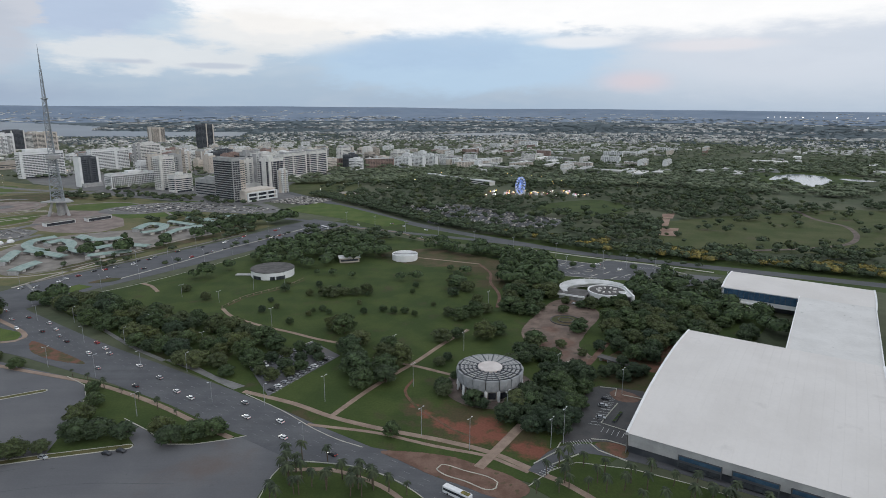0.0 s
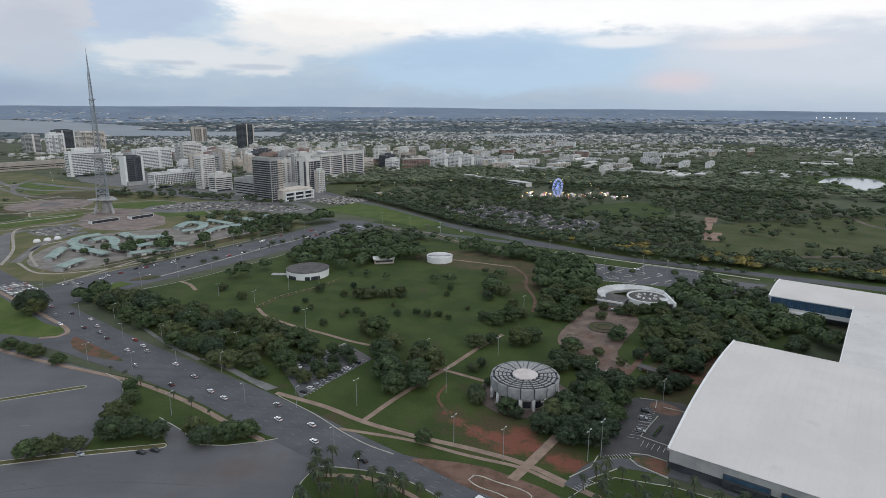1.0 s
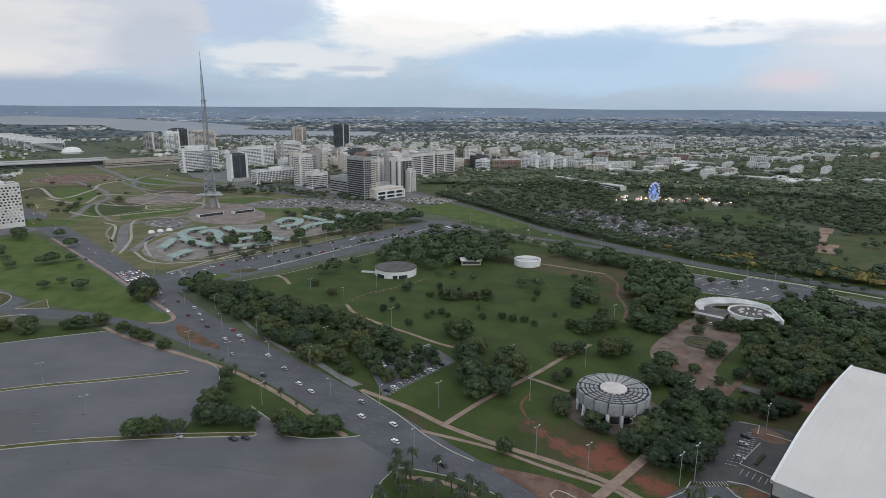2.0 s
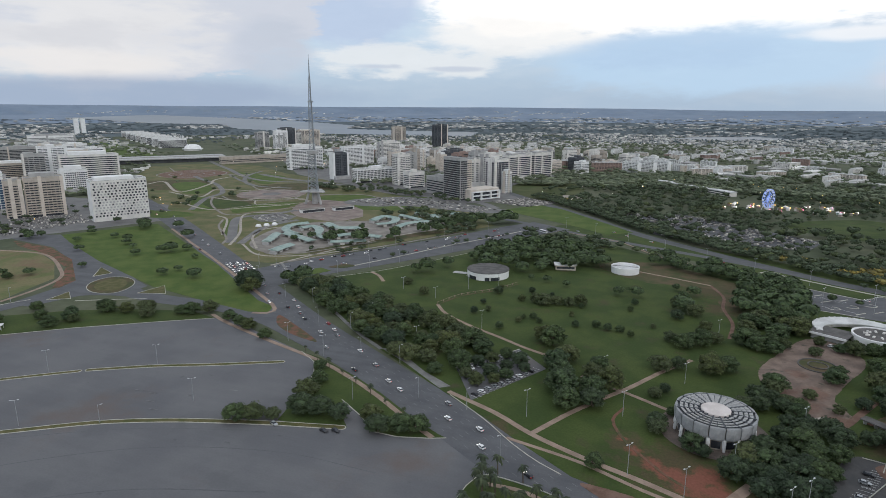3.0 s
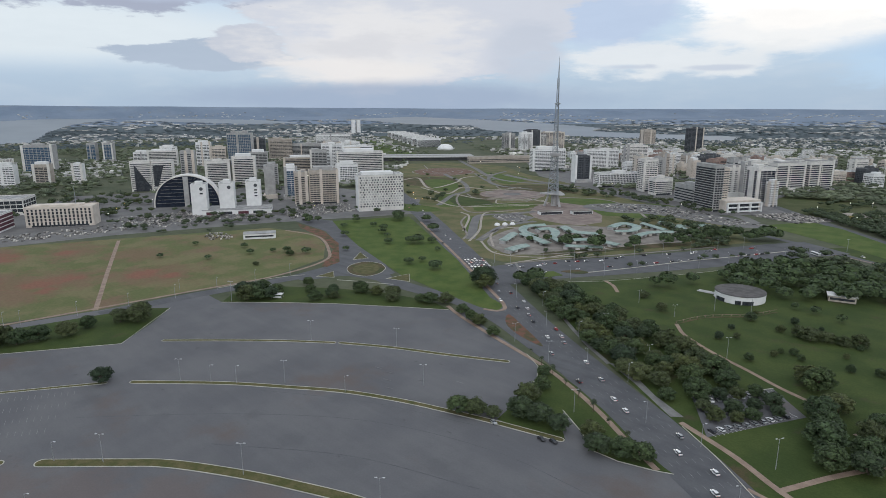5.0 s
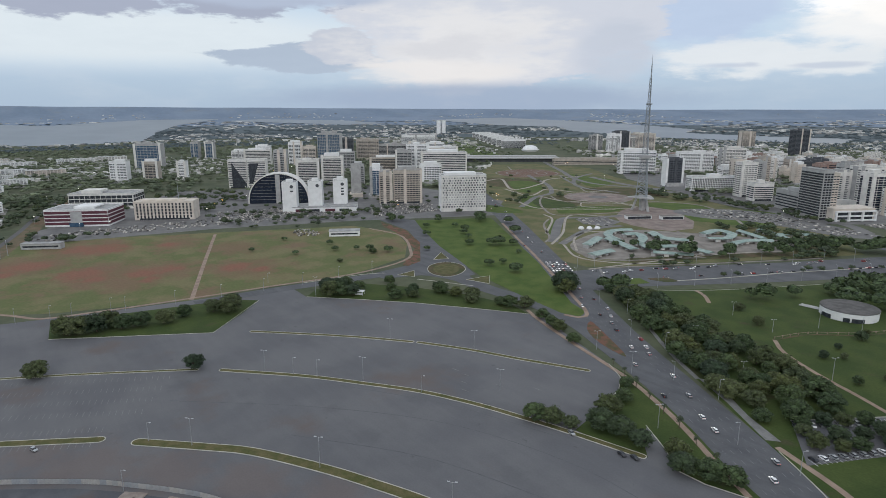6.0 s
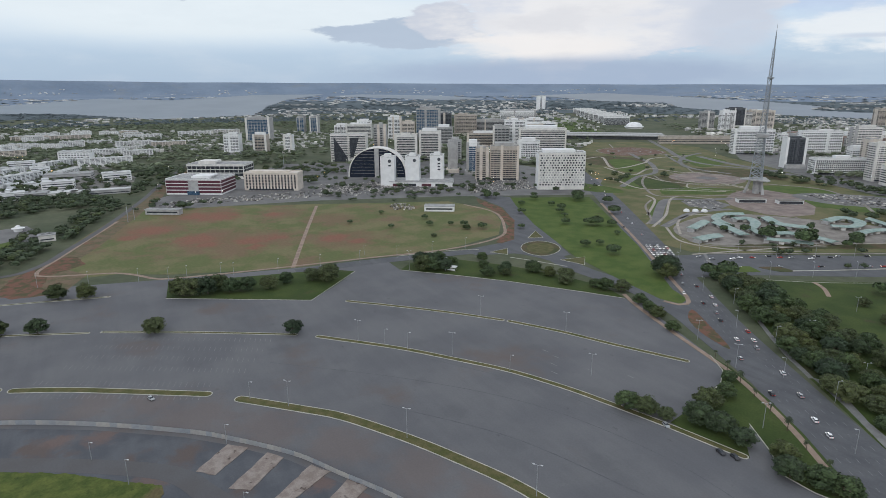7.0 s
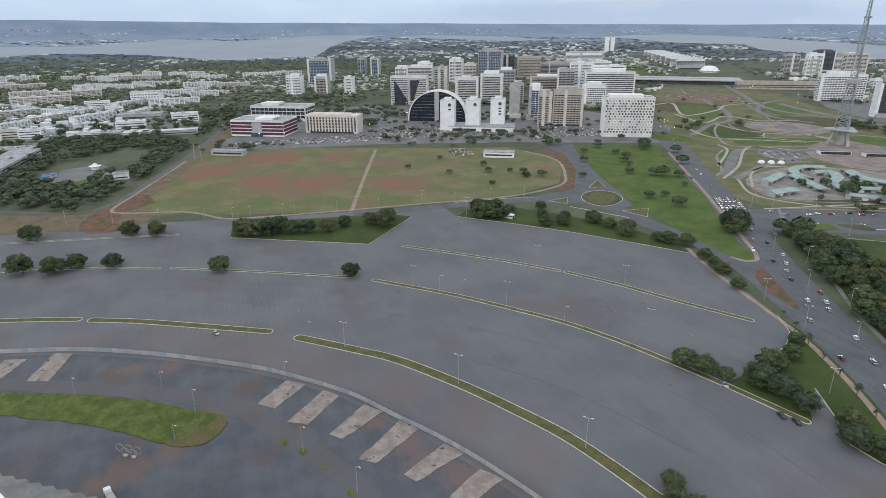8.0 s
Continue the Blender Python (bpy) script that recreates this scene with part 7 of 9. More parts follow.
def south_sector():
    t = tower
    t("hotel_slab", "pale hotel slab with bay window columns", (-811, 1227, 0), 20, 82, 50, "white_wall", "dark_glass", 3.3, 1.7, 16, ("front", "near"))
    t("office_tower", "dark glass tower with white end walls", (-637, 1087, 0), 18, 27, 51, "dark_wall", "dark_glass", 3.4, 2.4, 3, ("front",))
    t("stair_tower", "plain white stair tower", (-645.5, 1074, 0), 19, 4, 52, "white_wall", "dark_glass", 3.4, 1.0, 0, (), plant=False)
    t("stair_tower", "plain white stair tower", (-628.5, 1100, 0), 19, 4, 52, "white_wall", "dark_glass", 3.4, 1.0, 0, (), plant=False)
    t("hotel_tower", "white hotel with a grid of windows", (-727, 1325, 0), 22, 80, 48, "white_wall", "dark_glass", 3.2, 1.5, 20)
    t("hotel_block", "long low white hotel with balcony fins", (-552, 1071, 0), 22, 82, 25.5, "white_wall", "dark_glass", 3.3, 2.3, 26)
    t("hotel_tower", "plain grey concrete hotel tower", (-497, 1118, 0), 20, 20, 53, "grey_wall", "dark_glass", 3.3, 1.6, 4)
    t("hotel_tower", "pale concrete hotel tower block", (-482, 1050, 0), 20, 28, 56, "pale_wall", "dark_glass", 3.3, 1.4, 5)
    t("hotel_block", "pale low block with ribbon windows", (-444, 1022, 0), 20, 33, 28, "pale_wall", "dark_glass", 3.3, 1.5, 0)
    t("office_block", "grey block with white frames", (-360, 957, 0), 74, 22, 28, "grey_wall", "dark_glass", 4, 1.8, 0)
    t("hotel_tower", "large concrete and dark glass hotel tower", (-327, 918, 0), 44, 14, 65, "grey_wall", "dark_glass", 3.4, 2.3, 3, side_piers=0, plant=False)
    t("hotel_tower", "cream stair slab behind the dark glass hotel", (-318, 931, 0), 30, 10, 60, "cream_wall", "dark_glass", 3.4, 1.3, 2, plant=False)
    t("hotel_tower", "white hotel tower with bay windows", (-353, 1084, 0), 20, 22, 48, "pale_wall", "dark_glass", 3.3, 1.6, 4)
    t("hotel_tower", "tan and grey hotel tower", (-325, 1101, 0), 24, 38, 57, "pale_wall", "dark_glass", 3.4, 1.6, 7)
    t("hotel_tower", "dark glass hotel tower with white edge", (-289, 1024, 0), 24, 32, 56, "pale_wall", "arch_glass", 3.4, 2.7, 4)
    t("stair_tower", "white stair tower with slots", (-268, 1012, 0), 12, 12, 36, "white_wall", "dark_glass", 3.4, 1.4, 0)
    t("stair_tower", "white stair tower with slots", (-318, 921, 0), 10, 12, 36, "white_wall", "dark_glass", 3.4, 1.4, 0)
    t("office_block", "office block of dark glass and pale frames", (-304, 1217, 0), 26, 60, 49, "pale_wall", "arch_glass", 3.8, 2.1, 2, ("front", "near"))
    t("office_block", "office block of dark glass and pale frames", (-270, 1274, 0), 28, 50, 50, "pale_wall", "arch_glass", 3.8, 2.1, 2, ("front", "near"))
    t("office_tower", "tall black tower with grey core", (-792, 2046, 0), 32, 46, 78, "dark_wall", "dark_glass", 3.8, 2.4, 3)
    t("office_tower", "tall brown stone office tower", (-1081, 2320, 0), 36, 48, 58, "tan_wall", "dark_glass", 3.8, 1.6, 6)
    t("hotel_tower", "pale tower with plain end wall", (-668, 1376, 0), 24, 53, 57, "pale_wall", "dark_glass", 3.2, 1.4, 8)
    t("office_tower", "plain white office tower block", (-1224, 1701, 0), 24, 30, 53, "white_wall", "dark_glass", 3.6, 1.5, 5)
    t("office_block", "broad beige office slab", (-1319, 1996, 0), 26, 62, 53, "tan_wall", "dark_glass", 3.6, 1.5, 10)
    for x, y, w, h, wall in ((-1302, 1718, 40, 56, "grey_wall"), (-1270, 1775, 42, 59, "white_wall"), (-1335, 1905, 60, 62, "dark_wall"), (-1315, 1970, 60, 42, "pale_wall"), (-1159, 1790, 55, 63, "cream_wall")):
        t("bank_tower", "tall office tower of the bank sector", (x, y, 0), 26, w, h, wall, "dark_glass", 3.6, 1.7, 5, fine=False)
    t("axis_building", "long low white building beside the axis", (-1016, 1327, 0), 20, 200, 17, "tan_wall", "dark_glass", 4, 1.6, 0, fine=False, plant=False)
    # hotel entrance hall with a framed white portico
    b = thing("hotel_hall", pose(-292, 934, 0, 0, 0, TURN), "low white entrance hall with framed portico", "building")
    part("wall", one_box(-16, 14, -29, 29, -0.2, 16), "cream_wall", b)
    part("portico_glazing", one_box(13.9, 14.2, -24, 26, 2, 12), "dark_glass", b)
    for z in (1, 6.5, 12.5):
        part("portico_beam", one_box(14.2, 17.5, -27, 29, z, z + 1.6), "white_wall", b)
    for y in (-27, -9, 10, 28):
        part("portico_post", one_box(14.2, 17, y, y + 2, 0, 12.5), "white_wall", b)
    part("roof", one_box(-16.5, 15, -29.5, 29.5, 16, 17), "cream_wall", b)

    # more blocks of the hotel and bank sectors, behind the front row
    r = random.Random(11)
    walls = ["pale_wall", "white_wall", "grey_wall", "tan_wall", "cream_wall", "pale_wall", "cream_wall", "grey_wall", "pale_wall", "white_wall", "cream_wall", "brick_wall", "dark_wall", "tan_wall"]
    taken = [(-790, 1190), (-736, 1320), (-678, 1371), (-608, 1041), (-543, 1058)]
    for k in range(105):
        for _ in range(40):
            u, v = r.uniform(-880, 0), r.uniform(0, 600)
            p = Vector((-360, 1110)) + GU * u + GV * v
            if all((p - Vector(q)).length > 50 for q in taken):
                break
        else:
            continue
        taken.append(tuple(p))
        h = r.choice((22, 28, 34, 40, 44, 48, 52, 56))
        if u > -140 and v > 180:
            h = r.choice((20, 24, 28))
        # heights capped by distance so the roofs stay low in the camera's view
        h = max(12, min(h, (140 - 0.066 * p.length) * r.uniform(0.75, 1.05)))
        w, d = r.choice((16, 18, 20, 22, 26, 30, 36, 44)), r.uniform(16, 24)
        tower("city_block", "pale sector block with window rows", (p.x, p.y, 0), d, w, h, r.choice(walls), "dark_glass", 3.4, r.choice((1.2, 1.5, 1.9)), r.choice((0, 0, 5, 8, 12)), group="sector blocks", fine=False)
    taken = [(-674, 592), (-785, 574), (-871, 571), (-903, 551), (-1158, 868), (-1002, 820), (-1089, 555), (-1071, 598), (-1131, 452), (-912, 416), (-1431, 788), (-1537, 967)]
    for k in range(64):
        for _ in range(40):
            u, v = r.uniform(-1250, -330), r.uniform(-130, 250)
            p = Vector((-560, 640)) + GU * u + GV * v
            if all((p - Vector(q)).length > 58 for q in taken) and math.atan2(-p.x, p.y - 20) > radians(52):
                break
        else:
            continue
        taken.append(tuple(p))
        h = r.choice((18, 24, 32, 38, 44, 48))
        w, d = r.choice((18, 22, 26, 32, 40, 50)), r.uniform(16, 24)
        tower("city_block", "pale sector block with window rows", (p.x, p.y, 0), d, w, h, r.choice(walls), "dark_glass", 3.4, r.choice((1.2, 1.5, 1.9)), r.choice((0, 0, 5, 8, 12)), group="sector blocks", fine=False)


south_sector()


def residential():
    """Long low apartment slabs of the living quarters."""
    r = random.Random(5)
    kinds = []
    for wall in ("white_wall", "pale_wall", "cream_wall", "brick_wall"):
        a = one_box(-6, 6, -38, 38, -0.3, 19)
        wall_mesh = mesh_ob("seed_wall", a, wall)
        bm = bmesh.new()
        for k in range(6):
            for sx in (6, -6):
                box(bm, sx - 0.1, sx + 0.1, -37, 37, 2.6 + 2.8 * k, 3.6 + 2.8 * k)
        for k in range(11):
            for sx in (-6.35, 6.35):
                box(bm, sx - 0.45, sx + 0.45, -36.6 + 7.2 * k, -34.9 + 7.2 * k, 1.8, 19, 1)
        bands = mesh_ob("seed_bands", bm, ["dark_glass", wall])
        bm = box(bmesh.new(), -6.5, 6.5, -38.5, 38.5, 19, 19.8)
        for k in range(4):
            box(bm, -3, 3, -30 + 19 * k, -24 + 19 * k, 19.8, 22)
        roof = mesh_ob("seed_roof", bm, "pale_roof")
        kinds.append((wall_mesh.data, bands.data, roof.data))
        for o in (wall_mesh, bands, roof):
            bpy.data.objects.remove(o)

    def block(x, y, turn, kind, s=1.0):
        b = thing("apartment_block", pose(x, y, 0, 0, 0, turn), ("white", "pale grey", "cream", "reddish")[kind] + " six-storey apartment slab with long window rows", "apartment block", "apartment blocks")
        b.scale = (s, s, r.uniform(0.55, 1.0))
        for name, data in zip(("wall", "glazing", "roof"), kinds[kind]):
            tagged(again(name, data, b), kind="stuff" if name == "glazing" else "")

    def row(x, y, long, high, kind, turn):
        """A slab of the given length and height."""
        b = thing("apartment_block", pose(x, y, 0, 0, 0, turn), ("white", "pale grey", "cream", "reddish")[kind] + " apartment slab with long window rows", "apartment block", "apartment blocks")
        b.scale = (1.05, long / 76, high / 19)
        for name, data in zip(("wall", "glazing", "roof"), kinds[kind]):
            tagged(again(name, data, b), kind="stuff" if name == "glazing" else "")

    # the quarter north of the field
    for x, y, long, high, kind, turn in ((-1400, -194, 100, 19, 2, 8), (-1559, -225, 86, 14, 2, 8), (-1504, -148, 98, 18, 2, 14), (-1940, -117, 95, 17, 2, 4), (-1916, -30, 95, 17, 2, 2), (-1355, -10, 66, 22, 0, -36), (-1123, -85, 78, 14, 0, 46), (-1150, -150, 72, 13, 2, 46), (-1090, -190, 54, 12, 0, 46), (-1205, -110, 62, 13, 0, 40), (-1318, -40, 74, 12, 0, 50), (-1230, -210, 80, 14, 2, 30), (-1180, -20, 56, 11, 0, 60), (-1240, -160, 60, 12, 0, -40), (-1296, 37, 90, 15, 0, -2), (-1443, 47, 60, 17, 0, -4)):
        row(x, y, long, high, kind, turn)
    for x, y, long, high, kind, turn in ((-1417, 99, 56, 15, 0, -6), (-1634, 105, 80, 16, 0, -4), (-1598, 177, 76, 15, 2, -6), (-1890, 141, 95, 13, 0, -6), (-1921, 280, 90, 14, 0, -8), (-1940, 370, 80, 14, 1, -8), (-2087, -347, 100, 14, 0, 10), (-2017, -209, 50, 14, 1, 6), (-1790, -285, 92, 14, 2, 8), (-1700, -120, 70, 15, 1, -30)):
        row(x, y, long, high, kind, turn)
    for k in range(34):
        u, v = r.uniform(-900, 0), r.uniform(-60, 560)
        x, y = -1480 - 0.9 * v + 0.1 * u, -330 - u * 0.9 - 380 + 0.1 * v
        if math.hypot(x, y) > 1450 and math.degrees(math.atan2(-x, y)) > 66:
            block(x, y, r.choice((0, 0, 90, -30)) + r.uniform(-8, 8), r.choice((0, 0, 0, 1, 2)), r.uniform(0.6, 0.95))
    # behind the ministries' bank of offices, and south of the hotels
    for i in range(8):
        for j in range(6):
            p = GU * (-1000 - i * 95 + r.uniform(-14, 14)) + GV * (1010 + j * 105 + r.uniform(-14, 14))
            if r.random() < 0.8:
                block(p.x, p.y, TURN + r.choice((0, 0, 90)) + r.uniform(-6, 6), r.choice((0, 0, 1, 2, 2)), r.uniform(0.5, 0.8))
    for x, y, long, high, kind, turn in ((-228, 1472, 60, 19, 3, -62), (-150, 1444, 66, 20, 3, -70), (-95, 1445, 42, 22, 0, 57), (-62, 1470, 40, 22, 0, 57), (-32, 1497, 40, 22, 0, 57), (-262, 1482, 50, 17, 1, 60), (70, 1460, 90, 13, 2, -62), (100, 1530, 110, 13, 1, -60), (186, 1450, 60, 12, 2, -62)):
        row(x, y, long, high, kind, turn)
    for i in range(52):
        p = Vector((-150, 1560)) + GU * r.uniform(-250, 650) + GV * r.uniform(40, 900)
        block(p.x, p.y, TURN + r.choice((0, 90)), r.choice((0, 0, 1, 2, 3)), r.uniform(0.5, 0.9))


residential()


def low_quarter():
    """Sheds, kiosks and low houses between the field and the living quarters."""
    sheet("yard_asphalt", [(-759, -89), (-776, -51), (-700, -27), (-676, -66), (-700, -90)], "far_asphalt", 0.1, "asphalt yard among trees", False, 6, "structure", "yard")
    sheet("yard_lawn", [(-692, -73), (-706, -55), (-668, -50), (-663, -67)], "bright_lawn", 0.16, "small lawn in the asphalt yard", False, 6, "structure", "lawn")
    sheet("verge_field", [(-600, -170), (-540, -110), (-520, -60), (-505, -10), (-545, 5), (-580, -16), (-566, -56), (-590, -116)], "track_earth", 0.07, "worn grass verge beside the lane", False, 6, "structure", "lawn")
    way("side_road", [(-640, -190), (-602, -115), (-572, -58), (-590, -30), (-645, -8), (-705, 14), (-797, 44), (-900, 74), (-992, 98), (-1262, 176), (-1500, 240)], 6, "stained_asphalt", 0.14, "worn asphalt lane past the field", 8, "road")
    sheet("quarter_ground", [(-905, -175), (-985, -115), (-950, -10), (-985, 60), (-1110, 75), (-1400, 10), (-1700, -100), (-1700, -420), (-1150, -330)], "quarter_paving", 0.04, "streets, yards and gardens of the quarter", False, 6, "structure", "pavement")
    kiosk = thing("kiosk", pose(-750, -56, 0.1), "small white round kiosk in a yard", "kiosk")
    part("wall", lathe(bmesh.new(), [(4, 0), (4, 3.2)], 16), "white_wall", kiosk)
    part("roof", lathe(bmesh.new(), [(6, 3.2), (6, 3.6), (2.4, 4.4), (2.4, 5.6), (0.05, 6.6)], 16), "white_wall", kiosk)
    r = random.Random(44)
    for x, y, d, w, h, wall, roof, lab in ((-690, -28, 9, 14, 6, "pale_wall", "grey_roof", "small pale service house beside the lane"), (-1017, -179, 14, 22, 13, "cream_wall", "pale_roof", "cream house with window rows"), (-1009, -153, 16, 28, 12, "white_wall", "pale_roof", "white house with dark window rows"),
                                           (-967, -85, 18, 40, 10, "white_wall", "pale_roof", "long white shed with pale roof"), (-965, -56, 26, 34, 8, "concrete", "grey_roof", "grey workshop hall with flat roof"), (-966, -26, 22, 42, 6, "pale_wall", "pale_roof", "low pale workshop with pale roof"), (-1034, -29, 24, 40, 12, "white_wall", "pale_roof", "white office with pale roof"),
                                           (-1086, 47, 20, 40, 13, "white_wall", "pale_roof", "white two-storey house with dark windows"), (-959, 23, 14, 72, 6, "concrete", "pale_roof", "long low shed beside the road"), (-880, -160, 26, 60, 8, "concrete", "grey_roof", "large grey-roofed hall among trees"), (-805, -146, 120, 30, 8, "concrete", "grey_roof", "long grey-roofed hall among trees"), (-1135, -18, 30, 66, 10, "concrete", "grey_roof", "broad grey workshop with flat roof"),
                                           (-1338, -96, 20, 42, 12, "white_wall", "pale_roof", "white block with pale roof"), (-1233, -62, 18, 28, 12, "white_wall", "pale_roof", "white house with roof units")):
        b = thing("low_building", pose(x, y, 0, 0, 0, r.choice((-4, 2, -10))), lab, "building")
        part("wall", one_box(-d / 2, d / 2, -w / 2, w / 2, -0.2, h), wall, b)
        part("roof", one_box(-d / 2 - 0.5, d / 2 + 0.5, -w / 2 - 0.5, w / 2 + 0.5, h, h + 0.5), roof, b)
        for side, length, out in (("front", w, d / 2), ("near", d, w / 2), ("far", d, w / 2)):
            for k in range(max(1, int(h / 4))):
                band = part("window_band", one_box(out - 0.1, out + 0.05, -length / 2 + 1.5, length / 2 - 1.5, 1.5 + 3.4 * k, 2.7 + 3.4 * k), "dark_glass", b)
                band.matrix_basis = pose(0, 0, 0, 0, 0, FACE[side][0])
        for k in range(3):
            y0 = r.uniform(-w * 0.4, w * 0.35)
            part("roof_unit", one_box(-2, 1, y0, y0 + 3, h + 0.5, h + 1.8), "grey_roof", b)
    # close-set small houses behind the sheds
    verts, faces, n = [], [], 0
    quarter = [(-1040, -230), (-1000, -190), (-1045, -60), (-1110, -40), (-1330, -60), (-1380, -180), (-1420, -330), (-1150, -300)]
    while n < 230:
        x, y = r.uniform(-1420, -1000), r.uniform(-330, -40)
        if not inside(x, y, quarter):
            continue
        c, q = radians(r.choice((0, 0, 90)) + r.uniform(-8, 8)), r.uniform(4, 9)
        e, h = r.uniform(4, 6), r.choice((4, 6, 7, 9))
        k = len(verts)
        for z in (-0.2, h):
            for i, j in ((-q, -e), (q, -e), (q, e), (-q, e)):
                verts.append((x + math.cos(c) * i - math.sin(c) * j, y + math.sin(c) * i + math.cos(c) * j, z))
        faces += [[k + i for i in f] for f in ((4, 5, 6, 7), (0, 1, 5, 4), (1, 2, 6, 5), (2, 3, 7, 6), (3, 0, 4, 7))]
        n += 1
    joined("quarter_houses", verts, faces, "house_white", "close-set small white houses of the quarter", "houses")
    for x, y in ((-716, -99), (-723, -95), (-730, -92), (-727, -100)):
        b = thing("market_stall", pose(x, y, 0.1, 0, 0, 30), "small stall under a blue canvas roof", "stall", "blue stalls")
        part("counter", one_box(-2.6, 2.6, -2, 2, 0, 2.2), "pale_wall", b)
        part("canopy", one_box(-3.4, 3.4, -2.8, 2.8, 2.4, 2.9), "blue_sheet", b)
    for x, y in ((-761, 45), (-748, 51), (-740, 44)):
        b = thing("pylon", pose(x, y, 0.1), "slim pale floodlight pole beside the shed", "pole", "floodlight poles")
        part("pole", rod(bmesh.new(), (0, 0, 0), (0, 0, 16), 0.3, 0.2, 6), "lamp_post", b)
        part("lamp_bar", one_box(-1.4, 1.4, -0.2, 0.2, 15.6, 16.2), "galvanised", b)


low_quarter()


def park_schools():
    """Long low pale buildings among the trees of the southern park."""
    for x, y, long in ((-10, 1222, 74), (26, 1178, 60), (66, 1140, 78)):
        b = thing("school_building", pose(x, y, 0, 0, 0, TURN - 18), "long low pale school building among trees", "building", "school buildings")
        part("wall", one_box(-long / 2, long / 2, -7, 7, -0.2, 7), "pale_wall", b)
        part("roof", one_box(-long / 2 - 0.8, long / 2 + 0.8, -7.8, 7.8, 7, 7.6), "pale_roof", b)
        for z in (1.2, 4.4):
            part("window_band", one_box(-long / 2 + 1, long / 2 - 1, -7.08, -6.9, z, z + 1.6), "dark_glass", b)


park_schools()


def ministries():
    """The esplanade: a long lawn between rows of slabs, with the twin towers of parliament at its end."""
    line = [Vector((-1230, 1250)) - GU * k * 260 for k in range(7)]
    sheet("esplanade_lawn", [(-1444, 1238), (-2509, 2011), (-2428, 2090), (-1338, 1330)], "bright_lawn", 0.12, "long straight esplanade lawn", False)
    r = random.Random(2)
    for k in range(8):
        for side in (1,):
            p = Vector((-1640, 1640)) - GU * k * 105 + GV * side * 20
            b = tower("ministry", "pale ministry slab beside the esplanade lawn", (p.x, p.y, 0), 18, 90, 30, "white_wall", "dark_glass", 3.6, 2.2, 0, ("front", "near"), turn=TURN, group="ministries", plant=False)
    for dy in (-13, 13):
        b = thing("parliament_tower", pose(-2529 + GV.x * dy, 2030 + GV.y * dy, 0, 0, 0, TURN), "slim white parliament tower, one of a pair", "building", "parliament towers")
        part("wall", one_box(-18, 18, -9, 9, -0.2, 84), "white_wall", b)
        part("roof", one_box(-18.3, 18.3, -9.3, 9.3, 84, 85), "grey_roof", b)
    b = thing("parliament_hall", pose(-2470, 2110, 0, 0, 0, TURN), "low white hall with an upturned bowl", "building")
    part("wall", one_box(-30, 30, -90, 40, -0.2, 9), "white_wall", b)
    part("bowl", lathe(bmesh.new(), [(8, 9), (20, 12), (30, 18), (29, 18.5), (0.1, 15)], 32, 0, 0, 12), "white_wall", b)
    b = thing("museum_dome", pose(-1480, 1590, 0), "low white domed museum hall", "building")
    part("dome", lathe(bmesh.new(), [(28, 0), (27.4, 6), (24, 12), (18, 16.5), (10, 19), (0.1, 20)], 40), "white_wall", b)
    part("ramp", lathe(bmesh.new(), [(28, 4), (32, 4.6), (32, 5.4), (28, 5)], 40), "white_wall", b)
    b = thing("cathedral", pose(-1640, 1700, 0), "white crown-shaped cathedral with curved ribs", "building")
    for k in range(16):
        a = k * math.tau / 16
        bm = bmesh.new()
        for (r0, z0), (r1, z1) in (((32, 0), (18, 16)), ((18, 16), (12, 28)), ((12, 28), (17, 38))):
            rod(bm, (r0 * math.cos(a), r0 * math.sin(a), z0), (r1 * math.cos(a), r1 * math.sin(a), z1), 1.2)
        part("rib", bm, "white_wall", b)
    part("glass_cone", lathe(bmesh.new(), [(31, 0), (17, 16), (11, 28), (0.1, 29)], 32), "blue_glass", b)
    # long bus station deck
    b = thing("bus_station", pose(-1228, 1222, 0, 0, 0, TURN - 8), "long concrete bus station deck on posts", "building")
    for k, x in enumerate((-60, 0)):
        part("deck", one_box(x - 20, x + 20, -135, 150, 9, 11.5), "concrete", b)
        part("deck_wall", one_box(x - 10, x + 10, -130, 145, 0, 8.7), "dark_wall", b)
    # three-arched bridge far over the lake
    b = thing("arch_bridge", pose(-3090, 3050, 2, 0, 0, 52), "white bridge with three leaping arches", "bridge")
    part("deck", one_box(-260, 260, -8, 8, 10, 13), "white_wall", b)
    for k in (-1, 0, 1):
        line, bm = [], bmesh.new()
        for i in range(13):
            t = i / 12
            line.append((k * 150 - 75 + 150 * t, -14 + 28 * t if k % 2 else 14 - 28 * t, 8 + 52 * 4 * t * (1 - t)))
        for p, q in zip(line, line[1:]):
            rod(bm, p, q, 3.0)
        part("arch", bm, "white_wall", b)


ministries()

